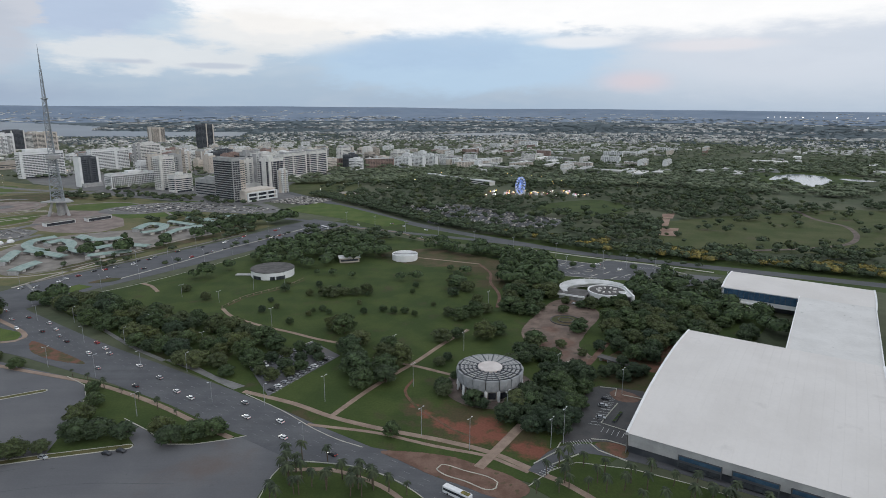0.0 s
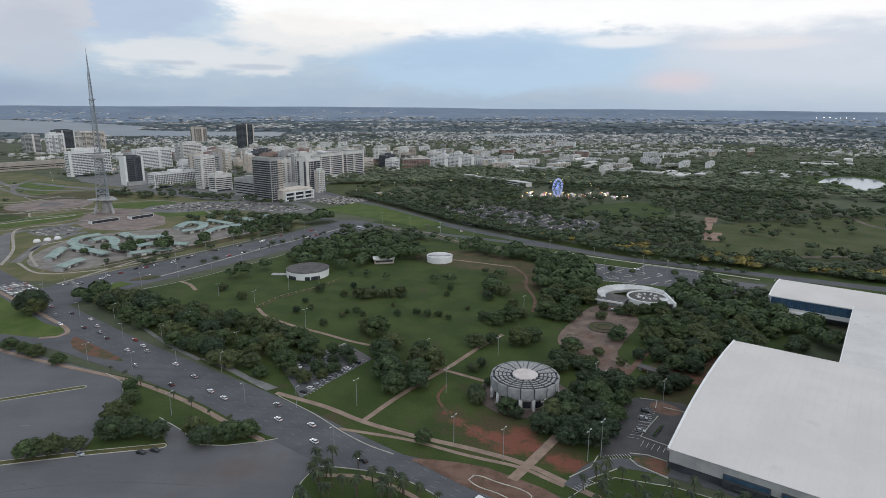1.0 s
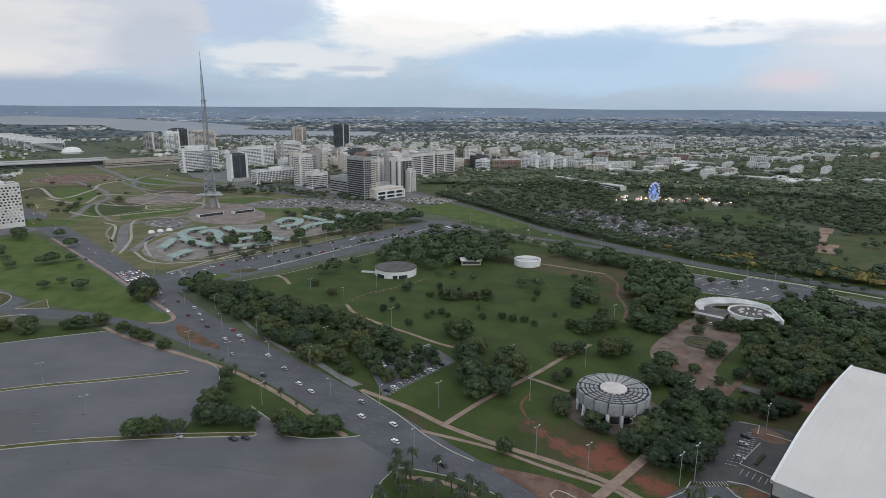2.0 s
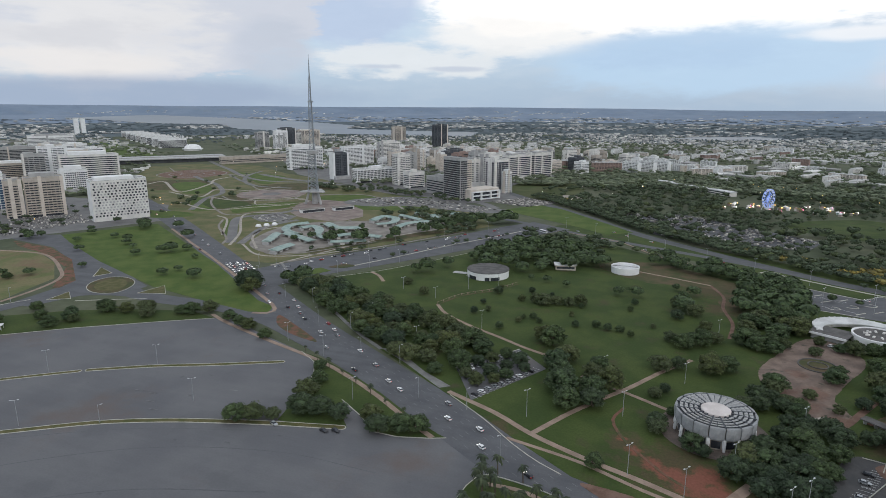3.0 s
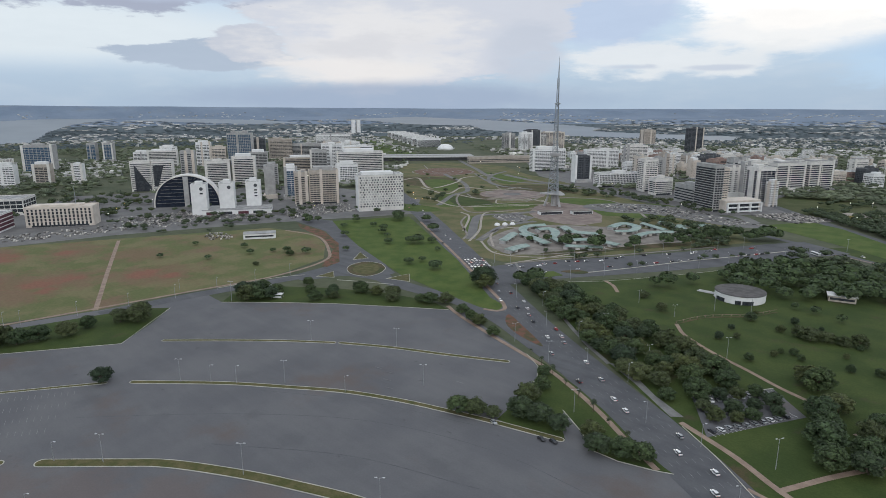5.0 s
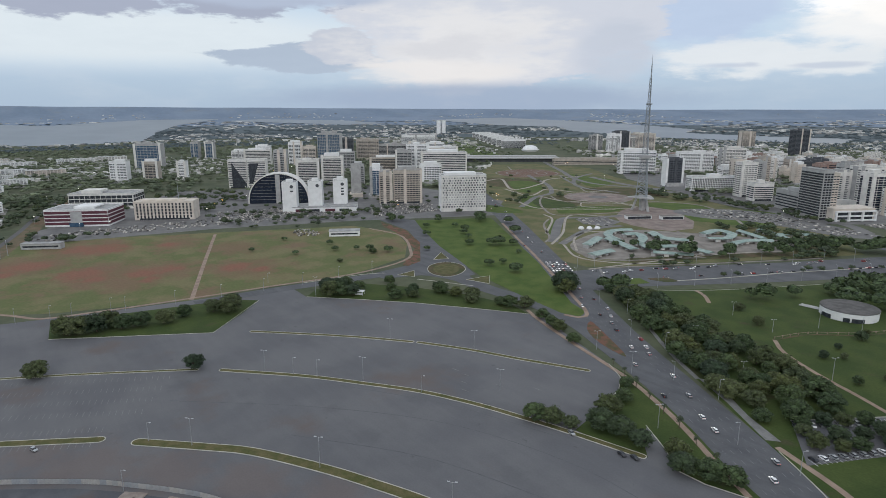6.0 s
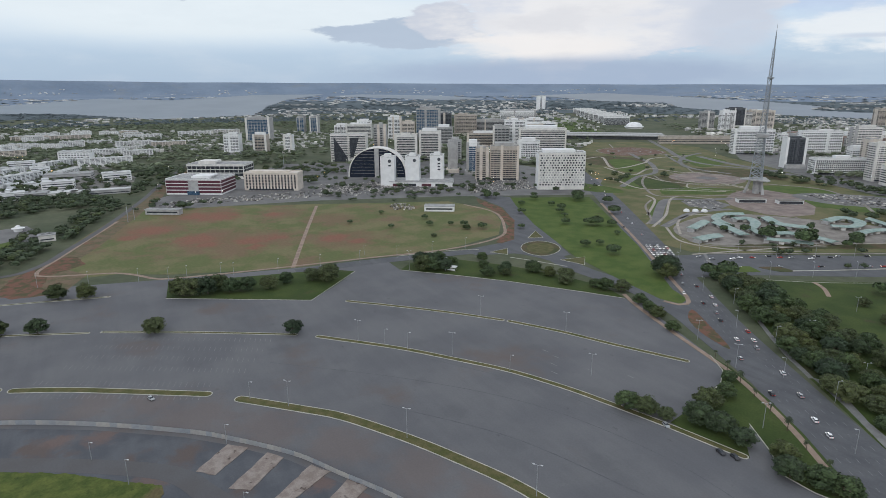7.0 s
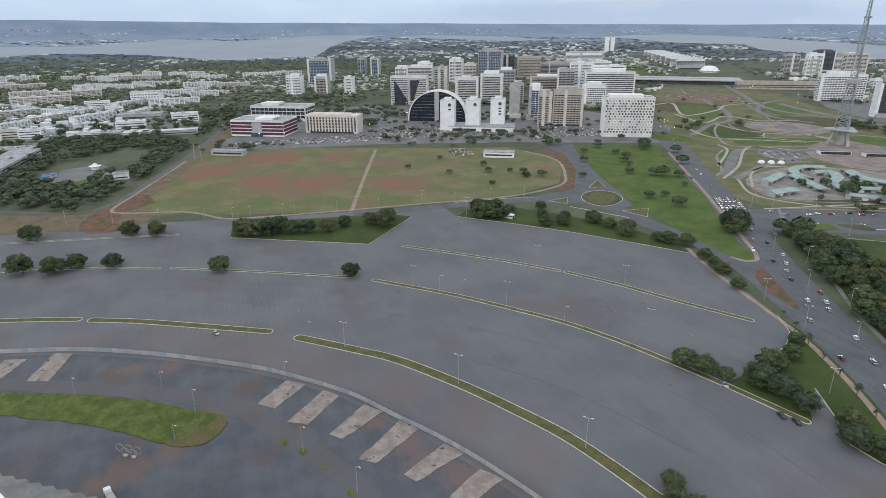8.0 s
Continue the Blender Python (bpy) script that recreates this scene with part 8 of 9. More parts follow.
# ---------------------------------------------------------------- trees
def tree_meshes(seed, lobes, tufts, leaf):
    """Trunk with limbs, and a crown of leafy boughs, for a tree one metre wide and one metre high."""
    r = random.Random(seed)
    bm = bmesh.new()
    rod(bm, (0, 0, -0.02), (0.01, 0.0, 0.26), 0.024, 0.017, 7)
    centres, size = [], []
    lean = Vector((r.uniform(-0.07, 0.07), r.uniform(-0.07, 0.07), 0))
    for k in range(lobes):
        a = k * 2.399 + r.uniform(-0.5, 0.5)
        q = 0.385 * math.sqrt((k + 0.2) / lobes)
        dome = 0.24 + 0.58 * math.sqrt(max(0.0, 1 - (q / 0.44) ** 2))
        centres.append(Vector((q * math.cos(a), q * math.sin(a), dome - 0.10 + r.uniform(-0.16, 0.04))) + lean * (1 if k % 3 else 1.6))
        size.append(r.uniform(0.09, 0.17) * (1.15 if q < 0.2 else 0.95))
    for k in range(7):
        # low boughs that close the crown underneath
        a = k * math.tau / 7 + r.uniform(-0.3, 0.3)
        centres.append(Vector((0.27 * math.cos(a), 0.27 * math.sin(a), 0.25 + r.uniform(-0.04, 0.06))) + lean)
        size.append(r.uniform(0.12, 0.16))
    for c in centres[1:lobes:3]:
        rod(bm, (0.01, 0, 0.25), c * 0.92, 0.015, 0.005, 5)
    trunk = bpy.data.meshes.new("trunk")
    bm.to_mesh(trunk)
    bm.free()
    trunk.materials.append(MATS["bark"])
    bm = bmesh.new()
    for c, s in zip(centres, size):
        made = bmesh.ops.create_icosphere(bm, subdivisions=1, radius=s * 0.86)
        for v in made["verts"]:
            v.co = c + Vector((v.co.x, v.co.y, v.co.z * 0.8)) * (1 + 0.4 * noise.noise(v.co * 13 + c * 30))
    for k in range(tufts):
        i = r.randrange(len(centres))
        n = Vector((r.gauss(0, 1), r.gauss(0, 1), r.gauss(0.45, 0.85))).normalized()
        c = centres[i] + Vector((n.x, n.y, n.z * 0.82)) * size[i] * r.uniform(0.82, 1.2)
        face = (n + Vector((r.gauss(0, 0.5), r.gauss(0, 0.5), 0.5))).normalized()
        side = face.orthogonal().normalized()
        up = face.cross(side)
        side, up = side * math.cos(k) + up * math.sin(k), up * math.cos(k) - side * math.sin(k)
        s = r.uniform(0.016, 0.036)
        q = [bm.verts.new(c + side * s * x + up * s * y + face * s * z) for x, y, z in ((-1, -0.5, -0.3), (0.7, -1, 0.4), (1.2, 0.6, -0.3), (-0.6, 1, 0.5))]
        bm.faces.new(q[:3])
        bm.faces.new((q[0], q[2], q[3]))
    crown = bpy.data.meshes.new("crown")
    bm.to_mesh(crown)
    bm.free()
    crown.materials.append(MATS[leaf])
    return trunk, crown


BROAD = [tree_meshes(k, 17 + 3 * (k % 4), 1500, ("leaf_dark", "leaf", "leaf_warm", "leaf_dark", "leaf", "leaf_warm", "leaf", "leaf_pale", "leaf_pale", "leaf")[k]) for k in range(10)]
DARK = [BROAD[0], BROAD[3], BROAD[1]]
FAR_TREES = []


def tree(x, y, wide, high=None, kinds=BROAD, label="broad dark green tree on grass"):
    r = random.Random(int(x * 31 + y * 17))
    high = high or wide * r.uniform(0.62, 0.8) + 1.5
    if math.hypot(x + 100, y - 150) > 335 and math.hypot(x - 60, y - 330) > 140 and (x < -525 or y > 345):
        FAR_TREES.append((x, y, 0.05, wide * 1.12, high * 1.08))
        return
    trunk, crown = kinds[r.randrange(len(kinds))]
    t = thing("tree", pose(x, y, 0.05, 0, 0, r.uniform(0, 360)), label, "tree", "park trees")
    t.scale = (wide * 1.12, wide * 1.12, high * 1.08)
    again("trunk", trunk, t)
    again("crown", crown, t)


def grove(outline, many, lo, hi, seed, label="dark green tree in a dense grove", clear=0.36, kinds=BROAD):
    """Trees set irregularly inside an outline."""
    r = random.Random(seed)
    xs, ys = [p[0] for p in outline], [p[1] for p in outline]
    done = []
    for _ in range(many * 60):
        if len(done) >= many:
            break
        x, y, w = r.uniform(min(xs), max(xs)), r.uniform(min(ys), max(ys)), r.uniform(lo, hi)
        if inside(x, y, outline) and all(math.hypot(x - a, y - b) > clear * (w + c) for a, b, c in done):
            done.append((x, y, w))
            tree(x, y, w, kinds=kinds, label=label)


def park_trees():
    grove([(-276, 412), (-211, 362), (-153, 321), (-112, 299), (-98, 335), (-106, 352), (-139, 376), (-173, 388), (-217, 414), (-285, 436), (-300, 424)], 68, 9, 16, 1, "dense dark tree beside the avenue")
    grove([(-104, 313), (-82, 345), (-66, 328), (-90, 290)], 15, 7, 11, 2, "tree over the parking bays", 0.5)
    grove([(-59, 323), (-42, 290), (-27, 292), (-17, 316), (-28, 340), (-57, 348)], 9, 11, 18, 3, "wide tree beside the path")
    grove([(44, 283), (31, 262), (28, 256), (41, 243), (48, 238), (58, 250), (66, 266), (80, 298), (72, 312), (55, 308)], 24, 9, 14, 4, "dark tree beside the round building", 0.33, DARK)
    grove([(46, 400), (62, 392), (84, 440), (92, 500), (66, 532), (48, 505), (52, 450)], 28, 11, 17, 5)
    for x, y, w in ((10, 466, 14), (20, 457, 12), (8, 445, 9), (22, 400, 14), (13, 392, 12), (30, 408, 11), (4, 400, 8), (20, 505, 10), (26, 430, 9)):
        tree(x, y, w, label="broad dark green tree on the park lawn")
    grove([(112, 402), (104, 345), (112, 322), (136, 318), (175, 361), (190, 396), (186, 435), (149, 430)], 50, 10, 16, 6, "dense tree between plaza and hall", 0.34)
    grove([(36, 316), (48, 322), (62, 316), (66, 326), (52, 342), (40, 336)], 7, 8, 12, 15, "dark tree between round building and plaza", 0.36, DARK)
    grove([(84, 300), (98, 296), (112, 306), (104, 318), (92, 316)], 7, 7, 10, 16, "dark tree beside the pergola", 0.4, DARK)
    grove([(-177, 533), (-122, 520), (-75, 540), (-50, 580), (-87, 629), (-147, 627), (-177, 588)], 40, 11, 17, 7, "tree behind the round white hall")
    grove([(-20, 590), (9, 580), (60, 548), (95, 540), (97, 572), (44, 600), (-3, 631)], 14, 9, 14, 8, "tree beside the road")
    grove([(165, 345), (230, 360), (222, 395), (205, 440), (190, 440), (150, 372)], 20, 10, 15, 9, "dark tree in the court between the halls")
    grove([(-15, 640), (20, 612), (70, 590), (60, 560), (20, 575), (-20, 605)], 12, 8, 14, 10, "tree on the verge of the road")
    grove([(62, 500), (92, 470), (96, 510), (95, 560), (60, 575)], 16, 9, 15, 12, "dense tree beside the car park")
    grove([(140, 446), (160, 440), (200, 470), (192, 495), (160, 480)], 10, 9, 14, 13, "tree behind the crescent pavilion")
    grove([(104, 412), (120, 418), (135, 428), (120, 432), (106, 424)], 5, 8, 11, 14, "tree before the crescent pavilion")
    for x, y, w in ((56, 350, 13), (87, 368, 12), (90, 376, 10), (72, 345, 7), (95, 340, 8), (82, 330, 6), (170, 520, 6), (135, 525, 5), (118, 530, 6), (198, 520, 7)):
        tree(x, y, w, label="tree on the worn plaza")
    for x, y, w in ((-312, 575, 17), (-344, 567, 15), (-288, 615, 11), (-296, 630, 12), (-267, 645, 14), (-255, 660, 15), (-275, 660, 12), (-261, 702, 15), (-247, 715, 16), (-232, 713, 17), (-250, 690, 14), (-227, 735, 16), (-240, 735, 14), (-197, 747, 20), (-203, 738, 17), (-190, 755, 15), (-290, 603, 8), (-210, 730, 13), (-270, 680, 11), (-330, 620, 8), (-345, 640, 7), (-385, 560, 7), (-350, 600, 9), (-372, 575, 9), (-355, 590, 10)):
        tree(x, y, w, label="dark tree among the market sheds")
    # single trees on the lawns
    for x, y, w in ((-63, 367, 17), (-84, 443, 13), (-76, 447, 10), (-92, 446, 9), (-59, 451, 10), (-66, 447, 8), (-35, 487, 8), (-21, 488, 9), (-27, 406, 6), (-35, 406, 6), (-55, 405, 5), (-23, 242, 8), (1, 282, 9), (15, 272, 10), (0, 286, 10), (35, 265, 13), (43, 266, 13), (46, 254, 11), (63, 267, 11), (20, 268, 7),
                    (56, 348, 12), (1, 354, 13), (9, 358, 9), (-202, 455, 8), (-179, 435, 8), (-201, 496, 14), (-124, 457, 8), (-128, 407, 6), (26, 359, 15), (34, 366, 13), (-19, 400, 5), (-42, 291, 15), (7, 300, 5)):
        tree(x, y, w, label="single dark green tree on the park lawn")
    r = random.Random(71)
    for k in range(26):
        x, y = r.uniform(-130, 15), r.uniform(380, 520)
        tree(x, y, r.uniform(3.5, 7), label="young tree on the park lawn")
    for x, y, w in ((-69, 373, 13), (-100, 470, 6), (12, 466, 14), (-2, 318, 7), (3, 325, 6), (-210, 492, 9), (-190, 520, 10), (40, 320, 9), (60, 330, 8), (86, 408, 8), (100, 418, 8), (92, 428, 7), (70, 415, 8)):
        tree(x, y, w, label="single dark green tree on the park lawn")


def lot_trees():
    clipped = "round clipped tree at the car park"
    for x, y, w in ((-491, -13, 13), (-483, 4, 13), (-507, -79, 15), (-430, -54, 14), (-437, -72, 16), (-432, -43, 12), (-424, -21, 12), (-391, 40, 13), (-348, 112, 11), (-446, -95, 14), (-448, -110, 13),
                    (-452, 70, 17), (-458, 62, 15), (-449, 80, 16), (-455, 88, 14), (-445, 94, 13), (-444, 106, 13), (-439, 120, 13), (-446, 135, 11), (-434, 163, 17), (-441, 154, 13), (-447, 170, 12)):
        tree(x, y, w, w * 0.92, label=clipped)
    for x, y, w in ((-423, 240, 16), (-419, 248, 15), (-413, 255, 13), (-418, 264, 12), (-437, 246, 15), (-436, 262, 13), (-429, 252, 15), (-384, 276, 11), (-381, 291, 11), (-376, 314, 12), (-338, 316, 11), (-421, 296, 10), (-378, 289, 8), (-347, 323, 13), (-373, 312, 12), (-360, 318, 10), (-392, 300, 9), (-405, 285, 9), (-315, 333, 12), (-305, 338, 12), (-322, 328, 9),
                    (-281, 330, 10), (-267, 325, 10), (-257, 322, 10), (-237, 313, 9), (-316, 398, 22), (-310, 392, 16)):
        tree(x, y, w, w * 0.82, label="round tree on the verge")
    for x, y, w in ((-187, 221, 12), (-179, 226, 11), (-171, 229, 8), (-160, 238, 14), (-168, 255, 13), (-152, 241, 13), (-140, 240, 11), (-170, 270, 10),
                    (-118, 236, 12), (-109, 240, 12), (-126, 244, 11), (-102, 243, 11), (-180, 285, 8), (-129, 160, 8), (-122, 156, 9), (-118, 160, 7)):
        tree(x, y, w, w * 0.75, label="dark bushy tree on the grass island")
    # field and lawns north of the avenue
    for x, y, w in ((-600, 560, 15), (-586, 548, 13), (-470, 470, 14), (-476, 465, 11), (-540, 480, 9), (-560, 440, 9), (-600, 470, 8), (-620, 505, 9), (-640, 520, 8), (-520, 470, 7), (-580, 500, 8), (-410, 418, 7), (-430, 460, 6),
                    (-560, 320, 7), (-540, 350, 8), (-525, 345, 9), (-520, 360, 9), (-550, 340, 6), (-590, 330, 7), (-610, 250, 6), (-640, 300, 6), (-412, 402, 9), (-555, 569, 12), (-505, 530, 13), (-492, 447, 9), (-554, 494, 10), (-461, 483, 9), (-380, 405, 12), (-500, 395, 7), (-515, 300, 6), (-570, 280, 6)):
        tree(x, y, w, w * 0.7, label="small tree on open grass")
    grove([(-700, 460), (-640, 455), (-640, 470), (-700, 478)], 4, 8, 12, 31, "tree beside the roundabout", 0.5)


park_trees()
lot_trees()


def woods():
    """Park forest, street trees and planting past the single trees, joined."""
    r = random.Random(77)
    shapes = [stand_in(60 + k, 4, 38) for k in range(6)]
    spots, gold = [], []
    wood = [(-107, 862), (-60, 790), (10, 700), (126, 632), (222, 576), (338, 540), (520, 470), (900, 480), (1300, 900), (1250, 1600), (300, 1600), (-100, 1330), (-215, 1120), (-190, 990)]
    meadows = [[(289, 760), (600, 850), (640, 720), (463, 600), (243, 600), (235, 660)], [(500, 860), (620, 870), (760, 1000), (650, 1080), (520, 960)], [(130, 860), (190, 790), (270, 850), (240, 940)],
               [(60, 960), (190, 950), (230, 1040), (80, 1060)], POND, [(262, 751), (300, 771), (325, 831), (280, 825)], HOTEL_LAWN, [(-210, 839), (-180, 890), (-68, 759), (-94, 739)]]
    carpark = [(-69, 869), (13, 898), (156, 767), (132, 711), (-17, 742)]
    while len(spots) < 7600:
        x, y = r.uniform(-230, 1300), r.uniform(470, 1600)
        if not inside(x, y, wood) or inside(x, y, WATER):
            continue
        if any(inside(x, y, m) for m in meadows) and r.random() < 0.8:
            continue
        if inside(x, y, carpark):
            q = (Vector((x, y)).dot(GV)) % 17
            if q > 11:
                continue
        if noise.noise(Vector((x * 0.008, y * 0.008, 1))) < -0.2 and r.random() < 0.7:
            continue
        w = 5.5 + 9 * r.random() ** 1.5
        near = abs((Vector((x, y)) - Vector((222, 570))).dot(GV)) < 26 and x > 60
        (gold if near and r.random() < 0.1 else spots).append((x, y, 0, w, w * r.uniform(0.7, 0.95)))
    # straight rows along the south road
    row = glide([(-212, 974), (-110, 858), (-31, 757), (31, 696), (86, 648), (144, 602), (200, 574), (242, 557), (300, 530), (360, 500), (430, 468)], 7.5)
    for p in row:
        for off in (0, 11, 23):
            w = r.uniform(9, 12.5)
            q = p + Vector((0.55, 0.83)) * off
            (gold if r.random() < (0.03 if p.x < 120 else 0.16) else spots).append((q.x + r.uniform(-2, 2), q.y + r.uniform(-2, 2), 0, w, w * 0.8))
    for p in glide([(150, 578), (197, 552), (232, 530)], 11):
        spots.append((p.x, p.y, 0, r.uniform(6, 9), r.uniform(5, 7)))
    for k in range(46):
        p = Vector((205, 578)) + Vector((190, -72)) * r.random()
        (gold if r.random() < 0.5 else spots).append((p.x, p.y + r.uniform(-12, 14), 0, r.uniform(9, 14), r.uniform(7, 10)))
    # between the hall and the road, round the hotels, along the streets
    strips = [([(150, 455), (200, 440), (230, 478), (190, 505), (160, 500)], 22, 8, 13), ([(-380, 745), (-250, 700), (-225, 760), (-330, 800)], 40, 8, 13), ([(-290, 700), (-235, 665), (-215, 700), (-260, 740)], 18, 9, 14),
              ([(-640, 960), (-300, 850), (-270, 900), (-600, 1010)], 46, 7, 12), ([(-230, 1080), (-120, 900), (-100, 1330), (-240, 1250)], 34, 8, 12), ([(-430, 560), (-330, 520), (-270, 640), (-350, 690), (-430, 640)], 14, 5, 8), ([(-720, 730), (-700, 760), (-660, 700), (-680, 690)], 7, 8, 12), ([(-720, 870), (-660, 800), (-690, 800), (-730, 850)], 6, 6, 9), ([(-640, 960), (-520, 915), (-480, 930), (-570, 985)], 22, 8, 13), ([(-440, 935), (-330, 920), (-320, 935), (-430, 955)], 20, 7, 11), ([(-900, 1190), (-760, 1200), (-750, 1240), (-890, 1240)], 24, 8, 12), ([(-316, 520), (-308, 515), (-215, 690), (-225, 700)], 16, 6, 9), ([(-285, 480), (-278, 478), (-170, 680), (-178, 684)], 9, 5, 8), ([(-930, 300), (-690, 340), (-640, 600), (-940, 700)], 50, 6, 10),
              ([(-600, -112), (-588, -66), (-607, -53), (-651, -58), (-691, -89), (-690, -140), (-620, -150)], 95, 8, 13), ([(-980, -180), (-970, -120), (-945, -46), (-950, 6), (-868, 8), (-852, -35), (-806, -98), (-726, -108), (-660, -125), (-760, -190)], 190, 8, 13), ([(-655, -25), (-600, -42), (-572, -60), (-588, -80), (-640, -62), (-690, -40)], 30, 8, 12), ([(-662, -15), (-762, 18), (-837, 42), (-905, 40), (-880, 5), (-800, 0), (-720, -25)], 66, 8, 13), ([(-956, -50), (-915, 36), (-850, 0), (-840, -60), (-795, -87), (-952, -91)], 70, 8, 13), ([(-645, -57), (-714, -53), (-720, -38), (-678, -36), (-630, -49)], 16, 8, 12), ([(-930, 70), (-900, 50), (-1200, 130), (-1210, 160)], 40, 7, 11), ([(-1000, 260), (-940, 250), (-1300, 420), (-1400, 420), (-1400, 300), (-1080, 250)], 90, 9, 15), ([(-1250, 60), (-980, 30), (-950, 130), (-1250, 230)], 60, 9, 15), ([(-980, 10), (-1040, -230), (-1700, -430), (-1750, 150), (-1080, 130)], 520, 8, 13),
              ([(-760, 280), (-740, 520), (-720, 520), (-735, 280)], 16, 6, 11), ([(-1050, 440), (-680, 330), (-690, 520), (-1000, 640)], 40, 6, 10), ([(-720, 680), (-560, 780), (-700, 900), (-860, 780)], 12, 7, 11), ([(-720, 500), (-650, 560), (-640, 640), (-720, 640)], 12, 7, 11), ([(-860, 270), (-760, 280), (-700, 430), (-730, 480), (-770, 470)], 34, 6, 11), ([(-1000, 260), (-900, 260), (-880, 330), (-1000, 400), (-1150, 380)], 70, 8, 13), ([(-960, 500), (-850, 480), (-840, 560), (-940, 560)], 18, 7, 11), ([(-840, 30), (-800, 50), (-780, 160), (-850, 100)], 16, 7, 11), ([(-960, 80), (-920, 110), (-1000, 250), (-1080, 200)], 36, 8, 13), ([(-560, 1000), (-330, 880), (-320, 900), (-550, 1025)], 30, 6, 10),
              ([(-1000, 950), (-700, 800), (-640, 930), (-900, 1100)], 8, 7, 11), ([(-1400, -700), (-1350, -100), (-1900, 300), (-2300, -300)], 1000, 9, 14), ([(-980, -120), (-940, -40), (-1100, 60), (-1200, -150)], 90, 7, 12),
              ([(-130, 690), (-60, 640), (10, 600), (0, 630), (-80, 700)], 20, 8, 12), ([(-185, 690), (-120, 640), (-60, 600), (-60, 640), (-150, 720)], 26, 8, 13)]
    for outline, many, lo, hi in strips:
        xs, ys = [p[0] for p in outline], [p[1] for p in outline]
        n = 0
        for _ in range(many * 30):
            x, y = r.uniform(min(xs), max(xs)), r.uniform(min(ys), max(ys))
            if inside(x, y, outline):
                w = r.uniform(lo, hi)
                spots.append((x, y, 0, w, w * r.uniform(0.65, 0.85)))
                n += 1
                if n >= many:
                    break
    r.shuffle(spots)
    warm = len(spots) // 6
    plant_stuff("olive_woods", spots[:warm], shapes, "leaf_warm", "olive green trees among the park forest", 14)
    plant_stuff("lawn_trees", FAR_TREES, [stand_in(80 + k, 7, 130) for k in range(6)], "leaf", "round dark green trees on lawns beyond the avenue", 15)
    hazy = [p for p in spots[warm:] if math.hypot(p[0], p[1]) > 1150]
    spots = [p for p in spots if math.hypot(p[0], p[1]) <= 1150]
    plant_stuff("town_woods", hazy, [stand_in(90 + k, 3, 16) for k in range(6)], "hazed_far_leaf", "green trees paled by painted haze between the town blocks", 16)
    plant_stuff("park_woods", spots[warm // 2:], shapes, "wood_leaf", "mixed dark green park forest and street trees", 8)
    plant_stuff("flowering_trees", gold, shapes, "leaf_yellow", "yellow flowering trees along the road", 9)


woods()


def palm_meshes():
    r = random.Random(9)
    bm = bmesh.new()
    for k in range(5):
        rod(bm, (0.06 * math.sin(k * 0.5), 0, 7.0 * k / 5), (0.06 * math.sin(k * 0.5 + 0.5), 0, 7.0 * (k + 1) / 5), 0.24 - 0.02 * k, 0.22 - 0.02 * k, 8)
    trunk = bpy.data.meshes.new("trunk")
    bm.to_mesh(trunk)
    bm.free()
    trunk.materials.append(MATS["bark"])
    bm = bmesh.new()
    for k in range(22):
        a = k * 2.399
        lift = r.uniform(-0.3, 1.0)
        out = Vector((math.cos(a), math.sin(a), 0))
        side = Vector((-out.y, out.x, 0))
        last = None
        for i in range(6):
            t = i / 5
            c = out * (2.15 * t) + Vector((0, 0, 7.0 + lift * 2.0 * t - 2.2 * t * t))
            w = 0.34 * math.sin(math.pi * (0.15 + 0.8 * t))
            row = [bm.verts.new(c - side * w + Vector((0, 0, -0.22 * w))), bm.verts.new(c), bm.verts.new(c + side * w + Vector((0, 0, -0.22 * w)))]
            if last:
                for q in (0, 1):
                    bm.faces.new((last[q], last[q + 1], row[q + 1], row[q]))
            last = row
    crown = bpy.data.meshes.new("fronds")
    bm.to_mesh(crown)
    bm.free()
    crown.materials.append(MATS["palm_leaf"])
    return trunk, crown


def palms():
    trunk, crown = palm_meshes()
    r = random.Random(4)

    def palm(x, y, high):
        t = thing("palm", pose(x, y, 0.1, r.uniform(-3, 3), r.uniform(-3, 3), r.uniform(0, 360)), "slender palm with a mop of grey-green fronds", "palm tree", "palms")
        t.scale = (high / 7.0, high / 7.0, high / 7.4)
        again("trunk", trunk, t)
        again("fronds", crown, t)

    for x, y, h in ((-64, 222, 9), (-58, 224, 9), (-47, 222, 8), (-55, 210, 9), (-59, 206, 10), (-39, 210, 9), (-32, 210, 9), (-26, 203, 9), (-13, 200, 6), (-20, 202, 8), (-44, 203, 9), (-50, 205, 8), (-35, 204, 7), (-30, 199, 8),
                    (48, 219, 8), (52, 221, 9), (42, 213, 7), (58, 219, 7), (65, 213, 8), (61, 208, 8), (74, 208, 9), (83, 212, 8), (98, 204, 8), (49, 204, 7), (36, 201, 6), (90, 206, 7), (70, 203, 8), (110, 198, 8), (56, 202, 7)):
        palm(x, y, h)
    for k in range(26):
        x, y = r.uniform(-66, -6), r.uniform(168, 216)
        if inside(x, y, [(-66, 186), (-64, 216), (-50, 218), (-32, 213), (-16, 202), (-6, 186), (-20, 166)]):
            palm(x, y, r.uniform(7, 10))
    for k in range(22):
        t = r.random()
        palm(44 + 84 * t + r.uniform(-5, 5), 213 - 26 * t + r.uniform(-12, 3), r.uniform(6, 9))
    # one palm by one along the avenue's footway
    for k in range(9):
        palm(-200 + 12.5 * k, 302 - 7.2 * k, 4.5 + (k * 7) % 3)


palms()

